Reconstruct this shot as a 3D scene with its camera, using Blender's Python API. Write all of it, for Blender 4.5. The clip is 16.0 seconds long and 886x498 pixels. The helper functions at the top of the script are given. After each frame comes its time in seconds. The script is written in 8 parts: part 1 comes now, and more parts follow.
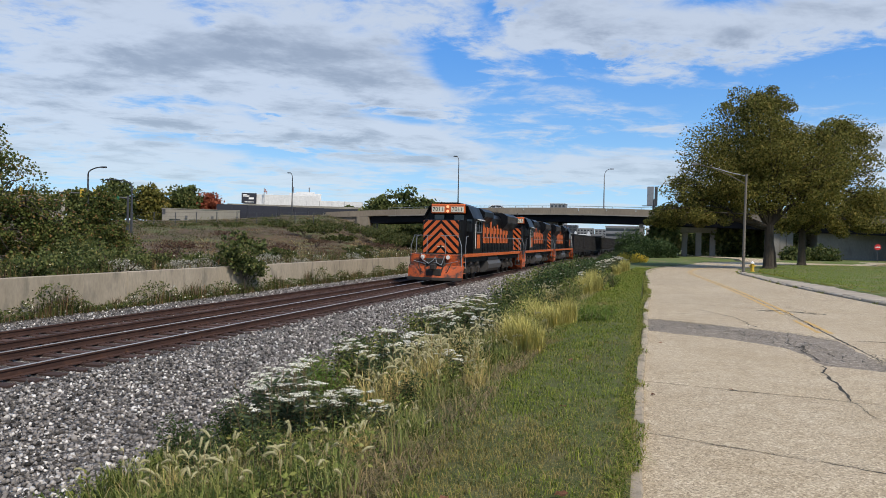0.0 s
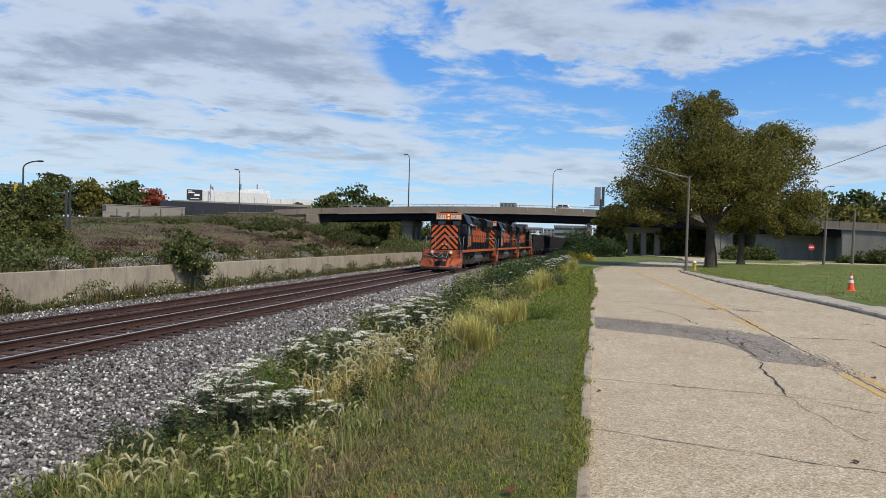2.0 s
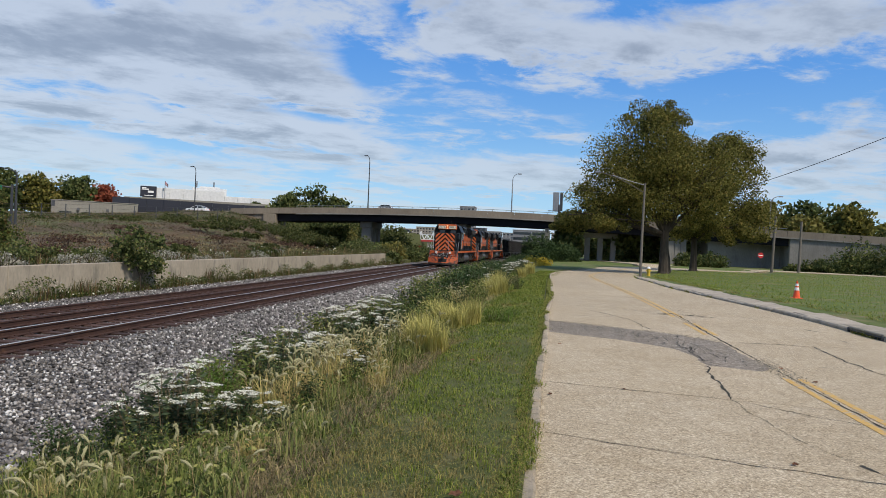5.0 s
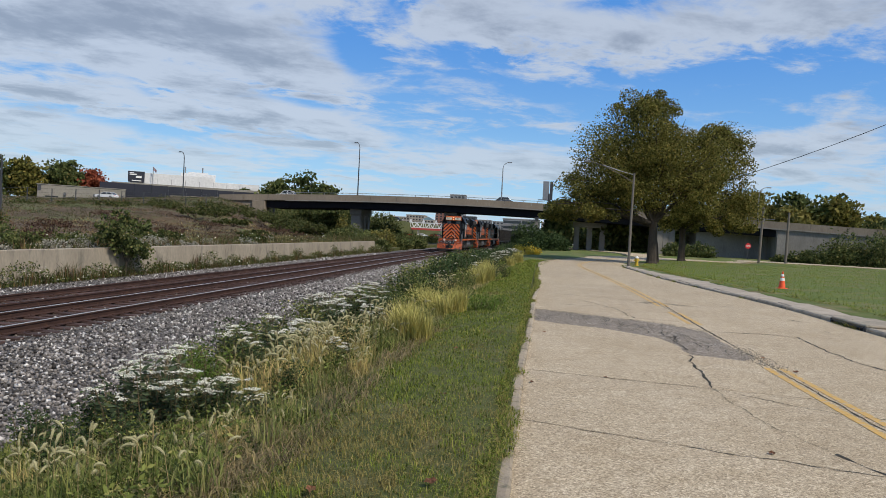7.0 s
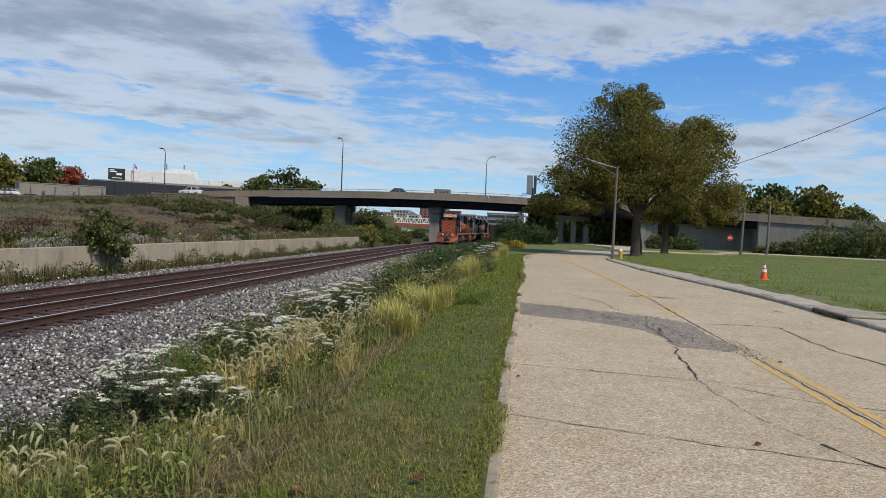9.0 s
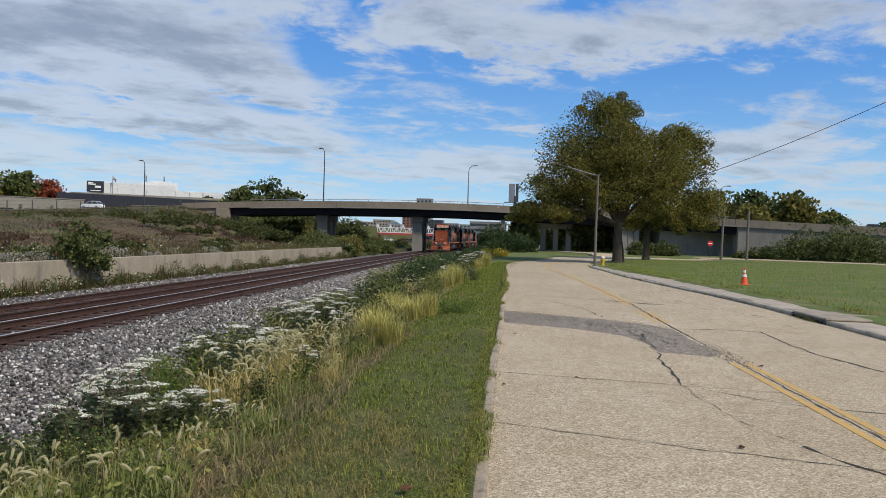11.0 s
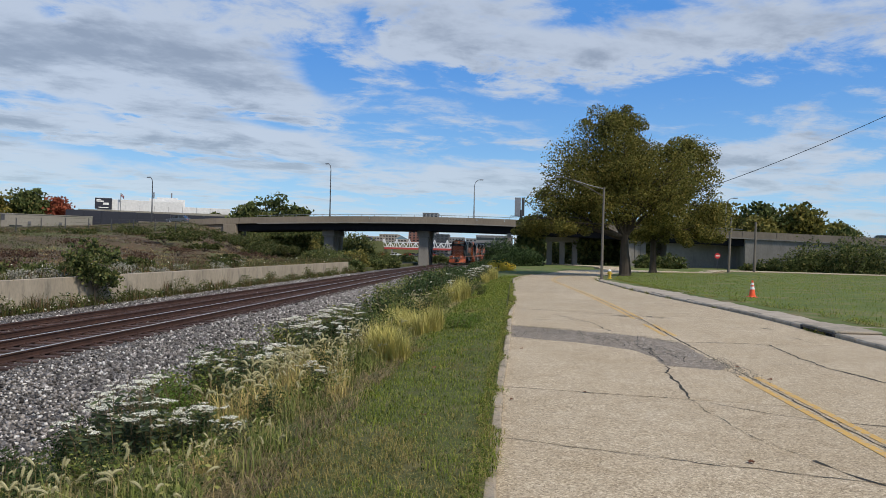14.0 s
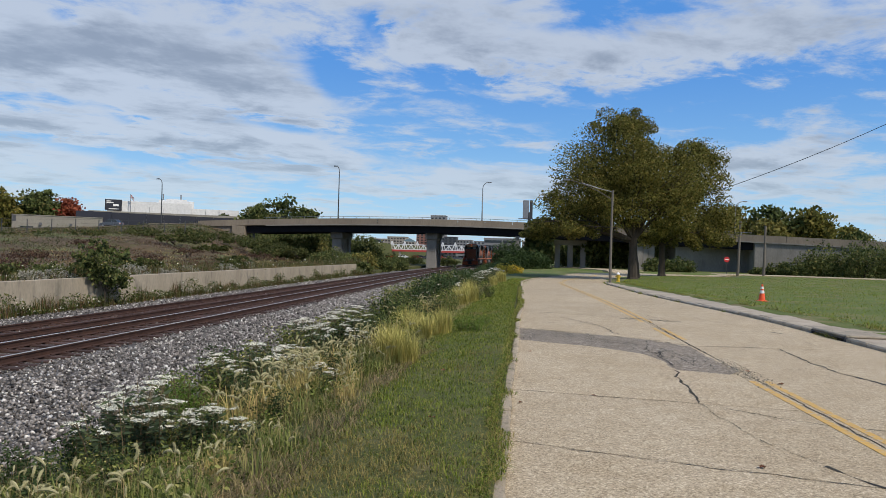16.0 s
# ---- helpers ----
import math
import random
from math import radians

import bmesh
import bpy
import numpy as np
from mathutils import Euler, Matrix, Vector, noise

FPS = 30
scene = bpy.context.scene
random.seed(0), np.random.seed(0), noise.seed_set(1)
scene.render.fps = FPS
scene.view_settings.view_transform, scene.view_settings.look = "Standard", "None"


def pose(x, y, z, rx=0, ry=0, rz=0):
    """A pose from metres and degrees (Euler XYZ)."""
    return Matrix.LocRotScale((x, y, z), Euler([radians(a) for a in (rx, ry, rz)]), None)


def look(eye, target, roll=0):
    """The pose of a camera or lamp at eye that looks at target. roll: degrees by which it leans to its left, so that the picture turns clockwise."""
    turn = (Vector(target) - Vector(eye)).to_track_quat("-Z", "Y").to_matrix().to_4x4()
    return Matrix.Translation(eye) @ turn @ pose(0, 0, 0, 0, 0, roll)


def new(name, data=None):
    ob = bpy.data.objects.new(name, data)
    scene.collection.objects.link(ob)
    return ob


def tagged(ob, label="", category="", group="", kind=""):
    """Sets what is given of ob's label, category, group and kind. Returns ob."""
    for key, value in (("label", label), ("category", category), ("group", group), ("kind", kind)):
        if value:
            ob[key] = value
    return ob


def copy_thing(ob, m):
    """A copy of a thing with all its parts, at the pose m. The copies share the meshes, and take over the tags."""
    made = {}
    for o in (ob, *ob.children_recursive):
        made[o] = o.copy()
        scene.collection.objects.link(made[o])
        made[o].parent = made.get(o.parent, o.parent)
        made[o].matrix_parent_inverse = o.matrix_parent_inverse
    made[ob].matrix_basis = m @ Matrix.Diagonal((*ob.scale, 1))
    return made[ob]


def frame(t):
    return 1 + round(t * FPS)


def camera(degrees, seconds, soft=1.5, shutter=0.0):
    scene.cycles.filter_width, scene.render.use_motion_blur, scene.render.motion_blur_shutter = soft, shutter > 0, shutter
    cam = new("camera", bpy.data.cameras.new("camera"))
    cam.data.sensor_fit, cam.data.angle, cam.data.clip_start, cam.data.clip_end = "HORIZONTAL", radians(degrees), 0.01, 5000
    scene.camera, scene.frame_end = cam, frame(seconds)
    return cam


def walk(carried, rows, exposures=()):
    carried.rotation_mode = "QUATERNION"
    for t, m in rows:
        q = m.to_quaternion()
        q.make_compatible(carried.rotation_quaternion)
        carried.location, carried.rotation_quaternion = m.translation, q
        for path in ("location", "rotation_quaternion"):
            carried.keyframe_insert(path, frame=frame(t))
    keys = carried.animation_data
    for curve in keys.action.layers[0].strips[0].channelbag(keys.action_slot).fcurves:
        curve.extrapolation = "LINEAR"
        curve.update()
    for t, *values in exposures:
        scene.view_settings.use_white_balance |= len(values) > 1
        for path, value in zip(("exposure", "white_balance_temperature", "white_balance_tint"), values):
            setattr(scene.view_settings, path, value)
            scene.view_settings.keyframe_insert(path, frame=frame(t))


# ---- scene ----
cam = camera(65.2, 16.0, soft=0.65)
PATH = [
    (0, 0.000, 0.000, 1.650, 16.20, -0.75, -1.20),
    (0.5, -0.005, -0.020, 1.657, 14.79, -0.72, -1.26),
    (1, -0.001, -0.028, 1.661, 13.66, -0.74, -1.34),
    (1.5, 0.002, -0.026, 1.658, 12.78, -0.77, -1.39),
    (2, 0.000, -0.014, 1.655, 12.10, -0.78, -1.45),
    (2.5, 0.003, -0.003, 1.654, 11.47, -0.73, -1.51),
    (3, 0.012, 0.008, 1.654, 10.90, -0.61, -1.60),
    (3.5, 0.020, 0.021, 1.652, 10.31, -0.46, -1.70),
    (4, 0.032, 0.042, 1.645, 9.75, -0.37, -1.89),
    (5, 0.055, 0.055, 1.640, 8.75, -0.45, -2.45),
    (6, 0.080, 0.060, 1.636, 8.02, -0.95, -2.85),
    (6.5, 0.092, 0.065, 1.634, 7.92, -1.19, -2.96),
    (7, 0.128, 0.106, 1.633, 7.93, -1.39, -2.92),
    (7.5, 0.142, 0.149, 1.632, 7.91, -1.57, -2.79),
    (8, 0.159, 0.169, 1.630, 7.71, -1.67, -2.64),
    (8.5, 0.150, 0.165, 1.628, 7.26, -1.76, -2.52),
    (9, 0.115, 0.148, 1.634, 6.64, -1.76, -2.37),
    (10, 0.110, 0.140, 1.634, 5.58, -1.48, -2.02),
    (11, 0.108, 0.130, 1.635, 5.22, -0.96, -1.68),
    (11.5, 0.108, 0.126, 1.635, 5.25, -0.72, -1.55),
    (12, 0.102, 0.116, 1.641, 5.32, -0.48, -1.46),
    (12.5, 0.104, 0.110, 1.641, 5.40, -0.24, -1.42),
    (13, 0.105, 0.104, 1.645, 5.50, -0.08, -1.34),
    (13.5, 0.104, 0.100, 1.647, 5.59, 0.07, -1.33),
    (14, 0.106, 0.101, 1.647, 5.74, 0.20, -1.28),
    (14.5, 0.103, 0.106, 1.644, 5.89, 0.29, -1.28),
    (15, 0.102, 0.112, 1.644, 6.05, 0.36, -1.30),
    (15.5, 0.099, 0.109, 1.645, 6.23, 0.40, -1.37),
    (16, 0.091, 0.105, 1.645, 6.39, 0.39, -1.51),
]
walk(cam, [(t, pose(x, y, z, 90 + pitch, roll, yaw)) for t, x, y, z, yaw, pitch, roll in PATH],
     exposures=[(0, -0.04), (4, -0.12), (8, -0.2), (16, -0.2)])

# ---- light ----
SUN_EL, SUN_AZ = 46.0, 129.0
world = bpy.data.worlds.new("sky")
scene.world = world
world.use_nodes = True


# banks of cloud and clear gaps: bearing, height, half width, half height (degrees), slope, amount
CLOUDS = [
    (-34.8, 14.7, 19.1, 3.4, 0.12, 0.14),
    (-38.5, 10.6, 11.4, 2.0, 0.00, 0.10),
    (-23.4, 12.6, 8.6, 2.5, 0.15, 0.15),
    (-21.5, 8.5, 8.6, 1.2, 0.15, 0.12),
    (-36.5, 8.2, 10.0, 1.6, 0.05, 0.11),
    (-31.3, 4.6, 19.1, 1.3, 0.00, 0.09),
    (-6.0, 17.2, 5.9, 2.3, 0.10, 0.13),
    (5.2, 15.8, 8.6, 1.5, 0.05, 0.14),
    (16.4, 16.3, 8.6, 1.6, -0.05, 0.14),
    (-3.1, 11.1, 5.0, 1.2, 0.12, 0.09),
    (-2.9, 5.6, 7.3, 1.2, 0.05, 0.11),
    (18.1, 7.2, 4.5, 3.2, 0.00, 0.08),
    (-34.8, 15.5, 2.0, 0.9, 0.30, -0.14),
    (-15.4, 14.1, 2.5, 1.8, 0.50, -0.20),
    (-12.1, 17.9, 1.3, 0.9, 0.50, -0.13),
    (5.4, 12.0, 19.6, 2.5, 0.00, -0.15),
    (-19.7, 9.9, 5.5, 0.6, 0.05, -0.17),
    (-32.2, 7.0, 5.0, 0.6, 0.10, -0.16),
    (-8.0, 7.9, 6.8, 0.8, 0.00, -0.10),
    (-7.9, 3.9, 19.1, 0.6, 0.00, -0.10),
    (-32.7, 9.6, 2.0, 0.5, 0.40, -0.11),
    (3.9, 18.2, 2.3, 0.6, 0.00, -0.08),
    (-4.5, 14.2, 2.7, 0.5, 0.10, -0.10),
]


def sky_nodes():
    """A blue sky with streaky broken cloud, laid on a flat layer high overhead."""
    nt = world.node_tree
    N, L = nt.nodes, nt.links
    N.clear()

    def add(kind, **kw):
        n = N.new(kind)
        for k, v in kw.items():
            n.inputs[k].default_value = v
        return n

    def calc(op, a, b=None, clamp=False):
        n = N.new("ShaderNodeMath")
        n.operation, n.use_clamp = op, clamp
        for i, v in enumerate((a, b)):
            if v is None:
                continue
            if isinstance(v, (int, float)):
                n.inputs[i].default_value = v
            else:
                L.new(v, n.inputs[i])
        return n.outputs[0]

    def ramp(value, lo, hi):
        n = N.new("ShaderNodeMapRange")
        n.interpolation_type = "SMOOTHSTEP"
        n.inputs["From Min"].default_value, n.inputs["From Max"].default_value = lo, hi
        L.new(value, n.inputs["Value"])
        return n.outputs["Result"]

    def mix(fac, a, b):
        n = N.new("ShaderNodeMix")
        n.data_type = "RGBA"
        for sock, v in ((n.inputs["Factor"], fac), (n.inputs["A"], a), (n.inputs["B"], b)):
            if isinstance(v, (tuple, float, int)):
                sock.default_value = v
            else:
                L.new(v, sock)
        return n.outputs["Result"]

    sky = N.new("ShaderNodeTexSky")
    sky.sky_type, sky.sun_disc = "NISHITA", False
    sky.sun_elevation, sky.sun_rotation = radians(SUN_EL), radians(SUN_AZ)
    sky.air_density, sky.dust_density, sky.ozone_density = 1.0, 0.4, 3.0
    tc = N.new("ShaderNodeTexCoord")
    sep = N.new("ShaderNodeSeparateXYZ")
    L.new(tc.outputs["Generated"], sep.inputs[0])
    z = calc("ADD", calc("MAXIMUM", sep.outputs["Z"], 0.0), 0.10)
    px, py = calc("DIVIDE", sep.outputs["X"], z), calc("DIVIDE", sep.outputs["Y"], z)
    com = N.new("ShaderNodeCombineXYZ")
    # streaks run a little across the view
    L.new(calc("ADD", calc("MULTIPLY", px, 0.78), calc("MULTIPLY", py, 0.14)), com.inputs[0])
    L.new(calc("SUBTRACT", calc("MULTIPLY", py, 0.88), calc("MULTIPLY", px, 0.26)), com.inputs[1])
    com.inputs[2].default_value = 3.7

    def cloud(scale, detail, rough, dist):
        n = add("ShaderNodeTexNoise", Scale=scale, Detail=detail, Roughness=rough, Distortion=dist)
        L.new(com.outputs[0], n.inputs["Vector"])
        return n.outputs["Fac"]

    big, mid, fine = cloud(0.55, 2.0, 0.5, 0.3), cloud(1.7, 7.0, 0.64, 0.45), cloud(4.0, 6.0, 0.65, 0.3)
    up = sep.outputs["Z"]
    bearing = calc("MULTIPLY", calc("ARCTAN2", sep.outputs["X"], sep.outputs["Y"]), 57.3)
    height = calc("MULTIPLY", calc("ARCSINE", up), 57.3)
    # ragged edges: the banks are bent by the noise
    bearing = calc("ADD", bearing, calc("MULTIPLY", calc("SUBTRACT", mid, 0.5), 12.0))
    height = calc("ADD", height, calc("MULTIPLY", calc("SUBTRACT", fine, 0.5), 3.0))
    banks = None
    for a, e, w, h, slope, amount in CLOUDS:
        u = calc("SUBTRACT", bearing, a)
        v = calc("ADD", calc("SUBTRACT", height, e), calc("MULTIPLY", u, slope))
        u, v = calc("DIVIDE", u, w), calc("DIVIDE", v, h)
        g = calc("MULTIPLY", calc("EXPONENT", calc("MULTIPLY", calc("ADD", calc("MULTIPLY", u, u), calc("MULTIPLY", v, v)), -0.8)), amount)
        banks = g if banks is None else calc("ADD", banks, g)
    dens = calc("ADD", calc("MULTIPLY", big, 0.12), calc("ADD", calc("MULTIPLY", mid, 0.60), calc("MULTIPLY", fine, 0.46)))
    dens = calc("ADD", calc("SUBTRACT", dens, 0.590), banks)
    cover = ramp(dens, -0.075, 0.085)
    thick = ramp(calc("ADD", dens, calc("MULTIPLY", calc("SUBTRACT", cloud(2.6, 5.0, 0.6, 0.2), 0.5), 0.9)), 0.03, 0.34)
    shade = mix(thick, (0.57, 0.64, 0.76, 1), (0.30, 0.352, 0.45, 1))
    blue = mix(ramp(up, 0.02, 0.30), (0.27, 0.57, 0.90, 1), (0.075, 0.30, 0.80, 1))
    low = calc("MULTIPLY", ramp(up, 0.16, 0.0), 0.75)
    hazy = mix(low, mix(cover, blue, shade), mix(calc("MULTIPLY", cover, 0.6), (0.44, 0.71, 0.94, 1), (0.52, 0.61, 0.75, 1)))
    both = mix(0.03, hazy, sky.outputs[0])
    bg = add("ShaderNodeBackground", Strength=0.92)
    L.new(both, bg.inputs["Color"])
    out = N.new("ShaderNodeOutputWorld")
    L.new(bg.outputs[0], out.inputs["Surface"])


sky_nodes()
sun = new("sun", bpy.data.lights.new("sun", "SUN"))
sun.data.energy, sun.data.angle, sun.data.color = 4.8, radians(6), (1.0, 0.91, 0.79)
sun.matrix_world = look((0, 0, 60), (0 - math.sin(radians(SUN_AZ)) * 40, 0 - math.cos(radians(SUN_AZ)) * 40, 60 - 40 * math.tan(radians(SUN_EL))))

# ---- materials ----
MATS = {}


def mat(name, c1, c2=None, rough=0.8, metal=0.0, s1=1.2, s2=25.0, bump=0.15, dist=0.01, spec=0.35, vary=0.0, stretch=(1, 1, 1), island=0.0, c3=None, s3=6.0, lo3=0.58, hi3=0.72, glow=0.0):
    """A surface with variation at two scales, a stain colour, relief and, for pieces, a random shade of their own."""
    if name in MATS:
        return MATS[name]
    m = bpy.data.materials.new(name)
    m.use_nodes = True
    N, L = m.node_tree.nodes, m.node_tree.links
    b = N["Principled BSDF"]
    c2 = c2 or tuple(v * 0.75 for v in c1)
    tc = N.new("ShaderNodeTexCoord")
    mp = N.new("ShaderNodeMapping")
    mp.inputs["Scale"].default_value = stretch
    L.new(tc.outputs["Object"], mp.inputs["Vector"])

    def noise_of(scale, detail, rough_=0.6):
        n = N.new("ShaderNodeTexNoise")
        n.inputs["Scale"].default_value, n.inputs["Detail"].default_value, n.inputs["Roughness"].default_value = scale, detail, rough_
        L.new(mp.outputs[0], n.inputs["Vector"])
        return n.outputs["Fac"]

    def mix(fac, a, bb, kind="MIX"):
        n = N.new("ShaderNodeMix")
        n.data_type, n.blend_type = "RGBA", kind
        for sock, v in ((n.inputs["Factor"], fac), (n.inputs["A"], a), (n.inputs["B"], bb)):
            if isinstance(v, (int, float)):
                sock.default_value = v
            elif isinstance(v, tuple):
                sock.default_value = (*v[:3], 1)
            else:
                L.new(v, sock)
        return n.outputs["Result"]

    def step(v, lo, hi, a=0.0, bb=1.0):
        n = N.new("ShaderNodeMapRange")
        for k, x in (("From Min", lo), ("From Max", hi), ("To Min", a), ("To Max", bb)):
            n.inputs[k].default_value = x
        L.new(v, n.inputs["Value"])
        return n.outputs["Result"]

    large, fine = noise_of(s1, 4), noise_of(s2, 3)
    col = mix(step(large, 0.36, 0.64), c1, c2)
    col = mix(step(fine, 0.3, 0.7, 0.0, 0.45), col, tuple(v * 0.6 for v in c2))
    if c3:
        col = mix(step(noise_of(s3, 5, 0.65), lo3, hi3), col, c3)
    if vary or island:
        src = N.new("ShaderNodeObjectInfo" if vary else "ShaderNodeNewGeometry")
        v = step(src.outputs["Random" if vary else "Random Per Island"], 0, 1, 1 - (vary or island), 1 + (vary or island))
        n = N.new("ShaderNodeVectorMath")
        n.operation = "SCALE"
        L.new(col, n.inputs[0])
        L.new(v, n.inputs["Scale"])
        col = n.outputs[0]
    L.new(col, b.inputs["Base Color"])
    b.inputs["Metallic"].default_value = metal
    b.inputs["Specular IOR Level"].default_value = spec
    L.new(step(large, 0.3, 0.7, max(0.02, rough - 0.08), min(1, rough + 0.08)), b.inputs["Roughness"])
    if bump:
        n = N.new("ShaderNodeBump")
        n.inputs["Strength"].default_value, n.inputs["Distance"].default_value = bump, dist
        L.new(fine, n.inputs["Height"])
        L.new(n.outputs[0], b.inputs["Normal"])
    if glow:
        b.inputs["Emission Color"].default_value = (*c1, 1)
        b.inputs["Emission Strength"].default_value = glow
    MATS[name] = m
    return m


def leafy(name, c1, c2, c3=None, through_=0.25):
    """Leaves and blades: each one its own shade, some light passing through."""
    if name in MATS:
        return MATS[name]
    m = bpy.data.materials.new(name)
    m.use_nodes = True
    N, L = m.node_tree.nodes, m.node_tree.links
    b = N["Principled BSDF"]
    g = N.new("ShaderNodeNewGeometry")
    r = N.new("ShaderNodeValToRGB")
    r.color_ramp.elements[0].color, r.color_ramp.elements[1].color = (*c1, 1), (*c2, 1)
    if c3:
        r.color_ramp.elements[1].position = 0.8
        e = r.color_ramp.elements.new(1.0)
        e.color = (*c3, 1)
    L.new(g.outputs["Random Per Island"], r.inputs["Fac"])
    L.new(r.outputs["Color"], b.inputs["Base Color"])
    b.inputs["Roughness"].default_value, b.inputs["Specular IOR Level"].default_value = 0.65, 0.10
    t = N.new("ShaderNodeBsdfTranslucent")
    L.new(r.outputs["Color"], t.inputs["Color"])
    mx = N.new("ShaderNodeMixShader")
    mx.inputs[0].default_value = through_
    L.new(b.outputs[0], mx.inputs[1])
    L.new(t.outputs[0], mx.inputs[2])
    L.new(mx.outputs[0], N["Material Output"].inputs["Surface"])
    MATS[name] = m
    return m


GRASS_SOIL = mat("grass_soil", (0.082, 0.094, 0.021), (0.056, 0.066, 0.015), rough=0.95, s1=0.35, s2=14, bump=0.5, dist=0.03, c3=(0.125, 0.105, 0.045), s3=1.3, lo3=0.5, hi3=0.7)
LAWN_SOIL = mat("lawn_thatch", (0.105, 0.140, 0.022), (0.085, 0.112, 0.020), rough=0.95, s1=0.25, s2=12, bump=0.6, dist=0.04, c3=(0.17, 0.135, 0.06), s3=0.35, lo3=0.5, hi3=0.66)
FIELD_SOIL = mat("field_thatch", (0.115, 0.078, 0.043), (0.075, 0.054, 0.030), rough=0.95, s1=0.4, s2=9, bump=0.6, dist=0.05, c3=(0.085, 0.092, 0.03), s3=0.16, lo3=0.5, hi3=0.6)
CRACK = mat("crack_fill", (0.035, 0.03, 0.025), (0.05, 0.045, 0.03), rough=0.95, s1=6, s2=60)
YELLOW = mat("yellow_road_paint", (0.56, 0.335, 0.075), (0.50, 0.31, 0.09), rough=0.8, s1=5, s2=60, c3=(0.36, 0.30, 0.22), s3=14, lo3=0.52, hi3=0.64)
KERB = mat("kerb_concrete", (0.42, 0.355, 0.265), (0.31, 0.262, 0.195), rough=0.92, s1=2.5, s2=50, bump=0.4, c3=(0.16, 0.15, 0.11), s3=4, vary=0.12)
WALK = mat("sidewalk_concrete", (0.41, 0.345, 0.262), (0.32, 0.27, 0.205), rough=0.92, s1=1.5, s2=50, bump=0.4, c3=(0.19, 0.18, 0.12), s3=2.2, vary=0.1)
STONE = mat("ballast_stone", (0.205, 0.188, 0.172), (0.14, 0.127, 0.115), rough=0.9, s1=3, s2=40, island=0.92)
RAIL_RUST = mat("rusty_rail", (0.075, 0.038, 0.027), (0.048, 0.025, 0.019), rough=0.75, metal=0.2, s1=1.5, s2=40, c3=(0.10, 0.048, 0.028), s3=5)
RAIL_TOP = mat("polished_rail_head", (0.78, 0.75, 0.71), (0.62, 0.58, 0.53), rough=0.34, metal=0.75, s1=1, s2=30, bump=0)
TIE = mat("weathered_tie", (0.078, 0.043, 0.033), (0.050, 0.030, 0.025), rough=0.95, s1=3, s2=35, bump=0.6, stretch=(0.3, 1, 1), vary=0.3)
WALL = mat("retaining_concrete", (0.37, 0.315, 0.235), (0.27, 0.23, 0.17), rough=0.92, s1=0.6, s2=12, bump=0.2, stretch=(1, 1, 0.35), c3=(0.13, 0.118, 0.095), s3=1.3, lo3=0.54, hi3=0.72)
BRIDGE = mat("bridge_concrete", (0.24, 0.20, 0.15), (0.185, 0.155, 0.12), rough=0.92, s1=0.25, s2=6, bump=0.2, stretch=(1, 1, 0.3), c3=(0.17, 0.14, 0.11), s3=0.9)
BRIDGE_GREY = mat("pier_concrete", (0.25, 0.235, 0.21), (0.19, 0.178, 0.158), rough=0.92, s1=0.4, s2=6, bump=0.2, stretch=(1, 1, 0.4), c3=(0.14, 0.13, 0.115), s3=0.8)
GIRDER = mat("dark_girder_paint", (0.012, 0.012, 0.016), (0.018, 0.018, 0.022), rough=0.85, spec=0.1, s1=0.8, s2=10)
STEEL = mat("galvanised_steel", (0.30, 0.31, 0.32), (0.24, 0.25, 0.26), rough=0.5, metal=0.6, s1=2, s2=30)
DARK_STEEL = mat("dark_pole_paint", (0.035, 0.04, 0.045), (0.05, 0.05, 0.055), rough=0.5, s1=2, s2=20)
POLE_WOOD = mat("grey_pole", (0.165, 0.145, 0.12), (0.12, 0.108, 0.09), rough=0.85, s1=1, s2=20, stretch=(1, 1, 0.1))
LOCO_BLACK = mat("loco_black_paint", (0.004, 0.0043, 0.005), (0.006, 0.006, 0.007), rough=0.42, s1=0.8, s2=12, bump=0.05, spec=0.16, c3=(0.014, 0.013, 0.012), s3=1.5, lo3=0.6, hi3=0.85)
LOCO_ORANGE = mat("loco_orange_paint", (0.56, 0.112, 0.016), (0.47, 0.095, 0.018), rough=0.42, s1=1.2, s2=14, bump=0.05, spec=0.5, c3=(0.25, 0.07, 0.025), s3=2.6, lo3=0.62, hi3=0.85)
UNDER = mat("truck_grime", (0.022, 0.019, 0.017), (0.034, 0.028, 0.023), rough=0.8, s1=2.5, s2=25, bump=0.3)
TANK = mat("fuel_tank_paint", (0.05, 0.05, 0.052), (0.075, 0.07, 0.065), rough=0.5, s1=1.0, s2=12)
CREAM = mat("cream_lettering", (0.70, 0.66, 0.52), (0.6, 0.56, 0.45), rough=0.6, s1=3, s2=20, bump=0)
INK = mat("black_lettering", (0.015, 0.015, 0.015), rough=0.6, bump=0)
GLASS_DARK = mat("dark_glass", (0.012, 0.014, 0.016), (0.02, 0.022, 0.025), rough=0.08, s1=1, s2=5, bump=0, spec=0.7)
HOPPER = mat("hopper_black", (0.012, 0.012, 0.012), (0.02, 0.018, 0.017), rough=0.7, s1=0.7, s2=9, bump=0.1, c3=(0.04, 0.028, 0.021), s3=1.2)
LAMP_ON = mat("headlight_lens", (1.0, 0.42, 0.20), (1.0, 0.42, 0.20), rough=0.2, bump=0, glow=0.9)
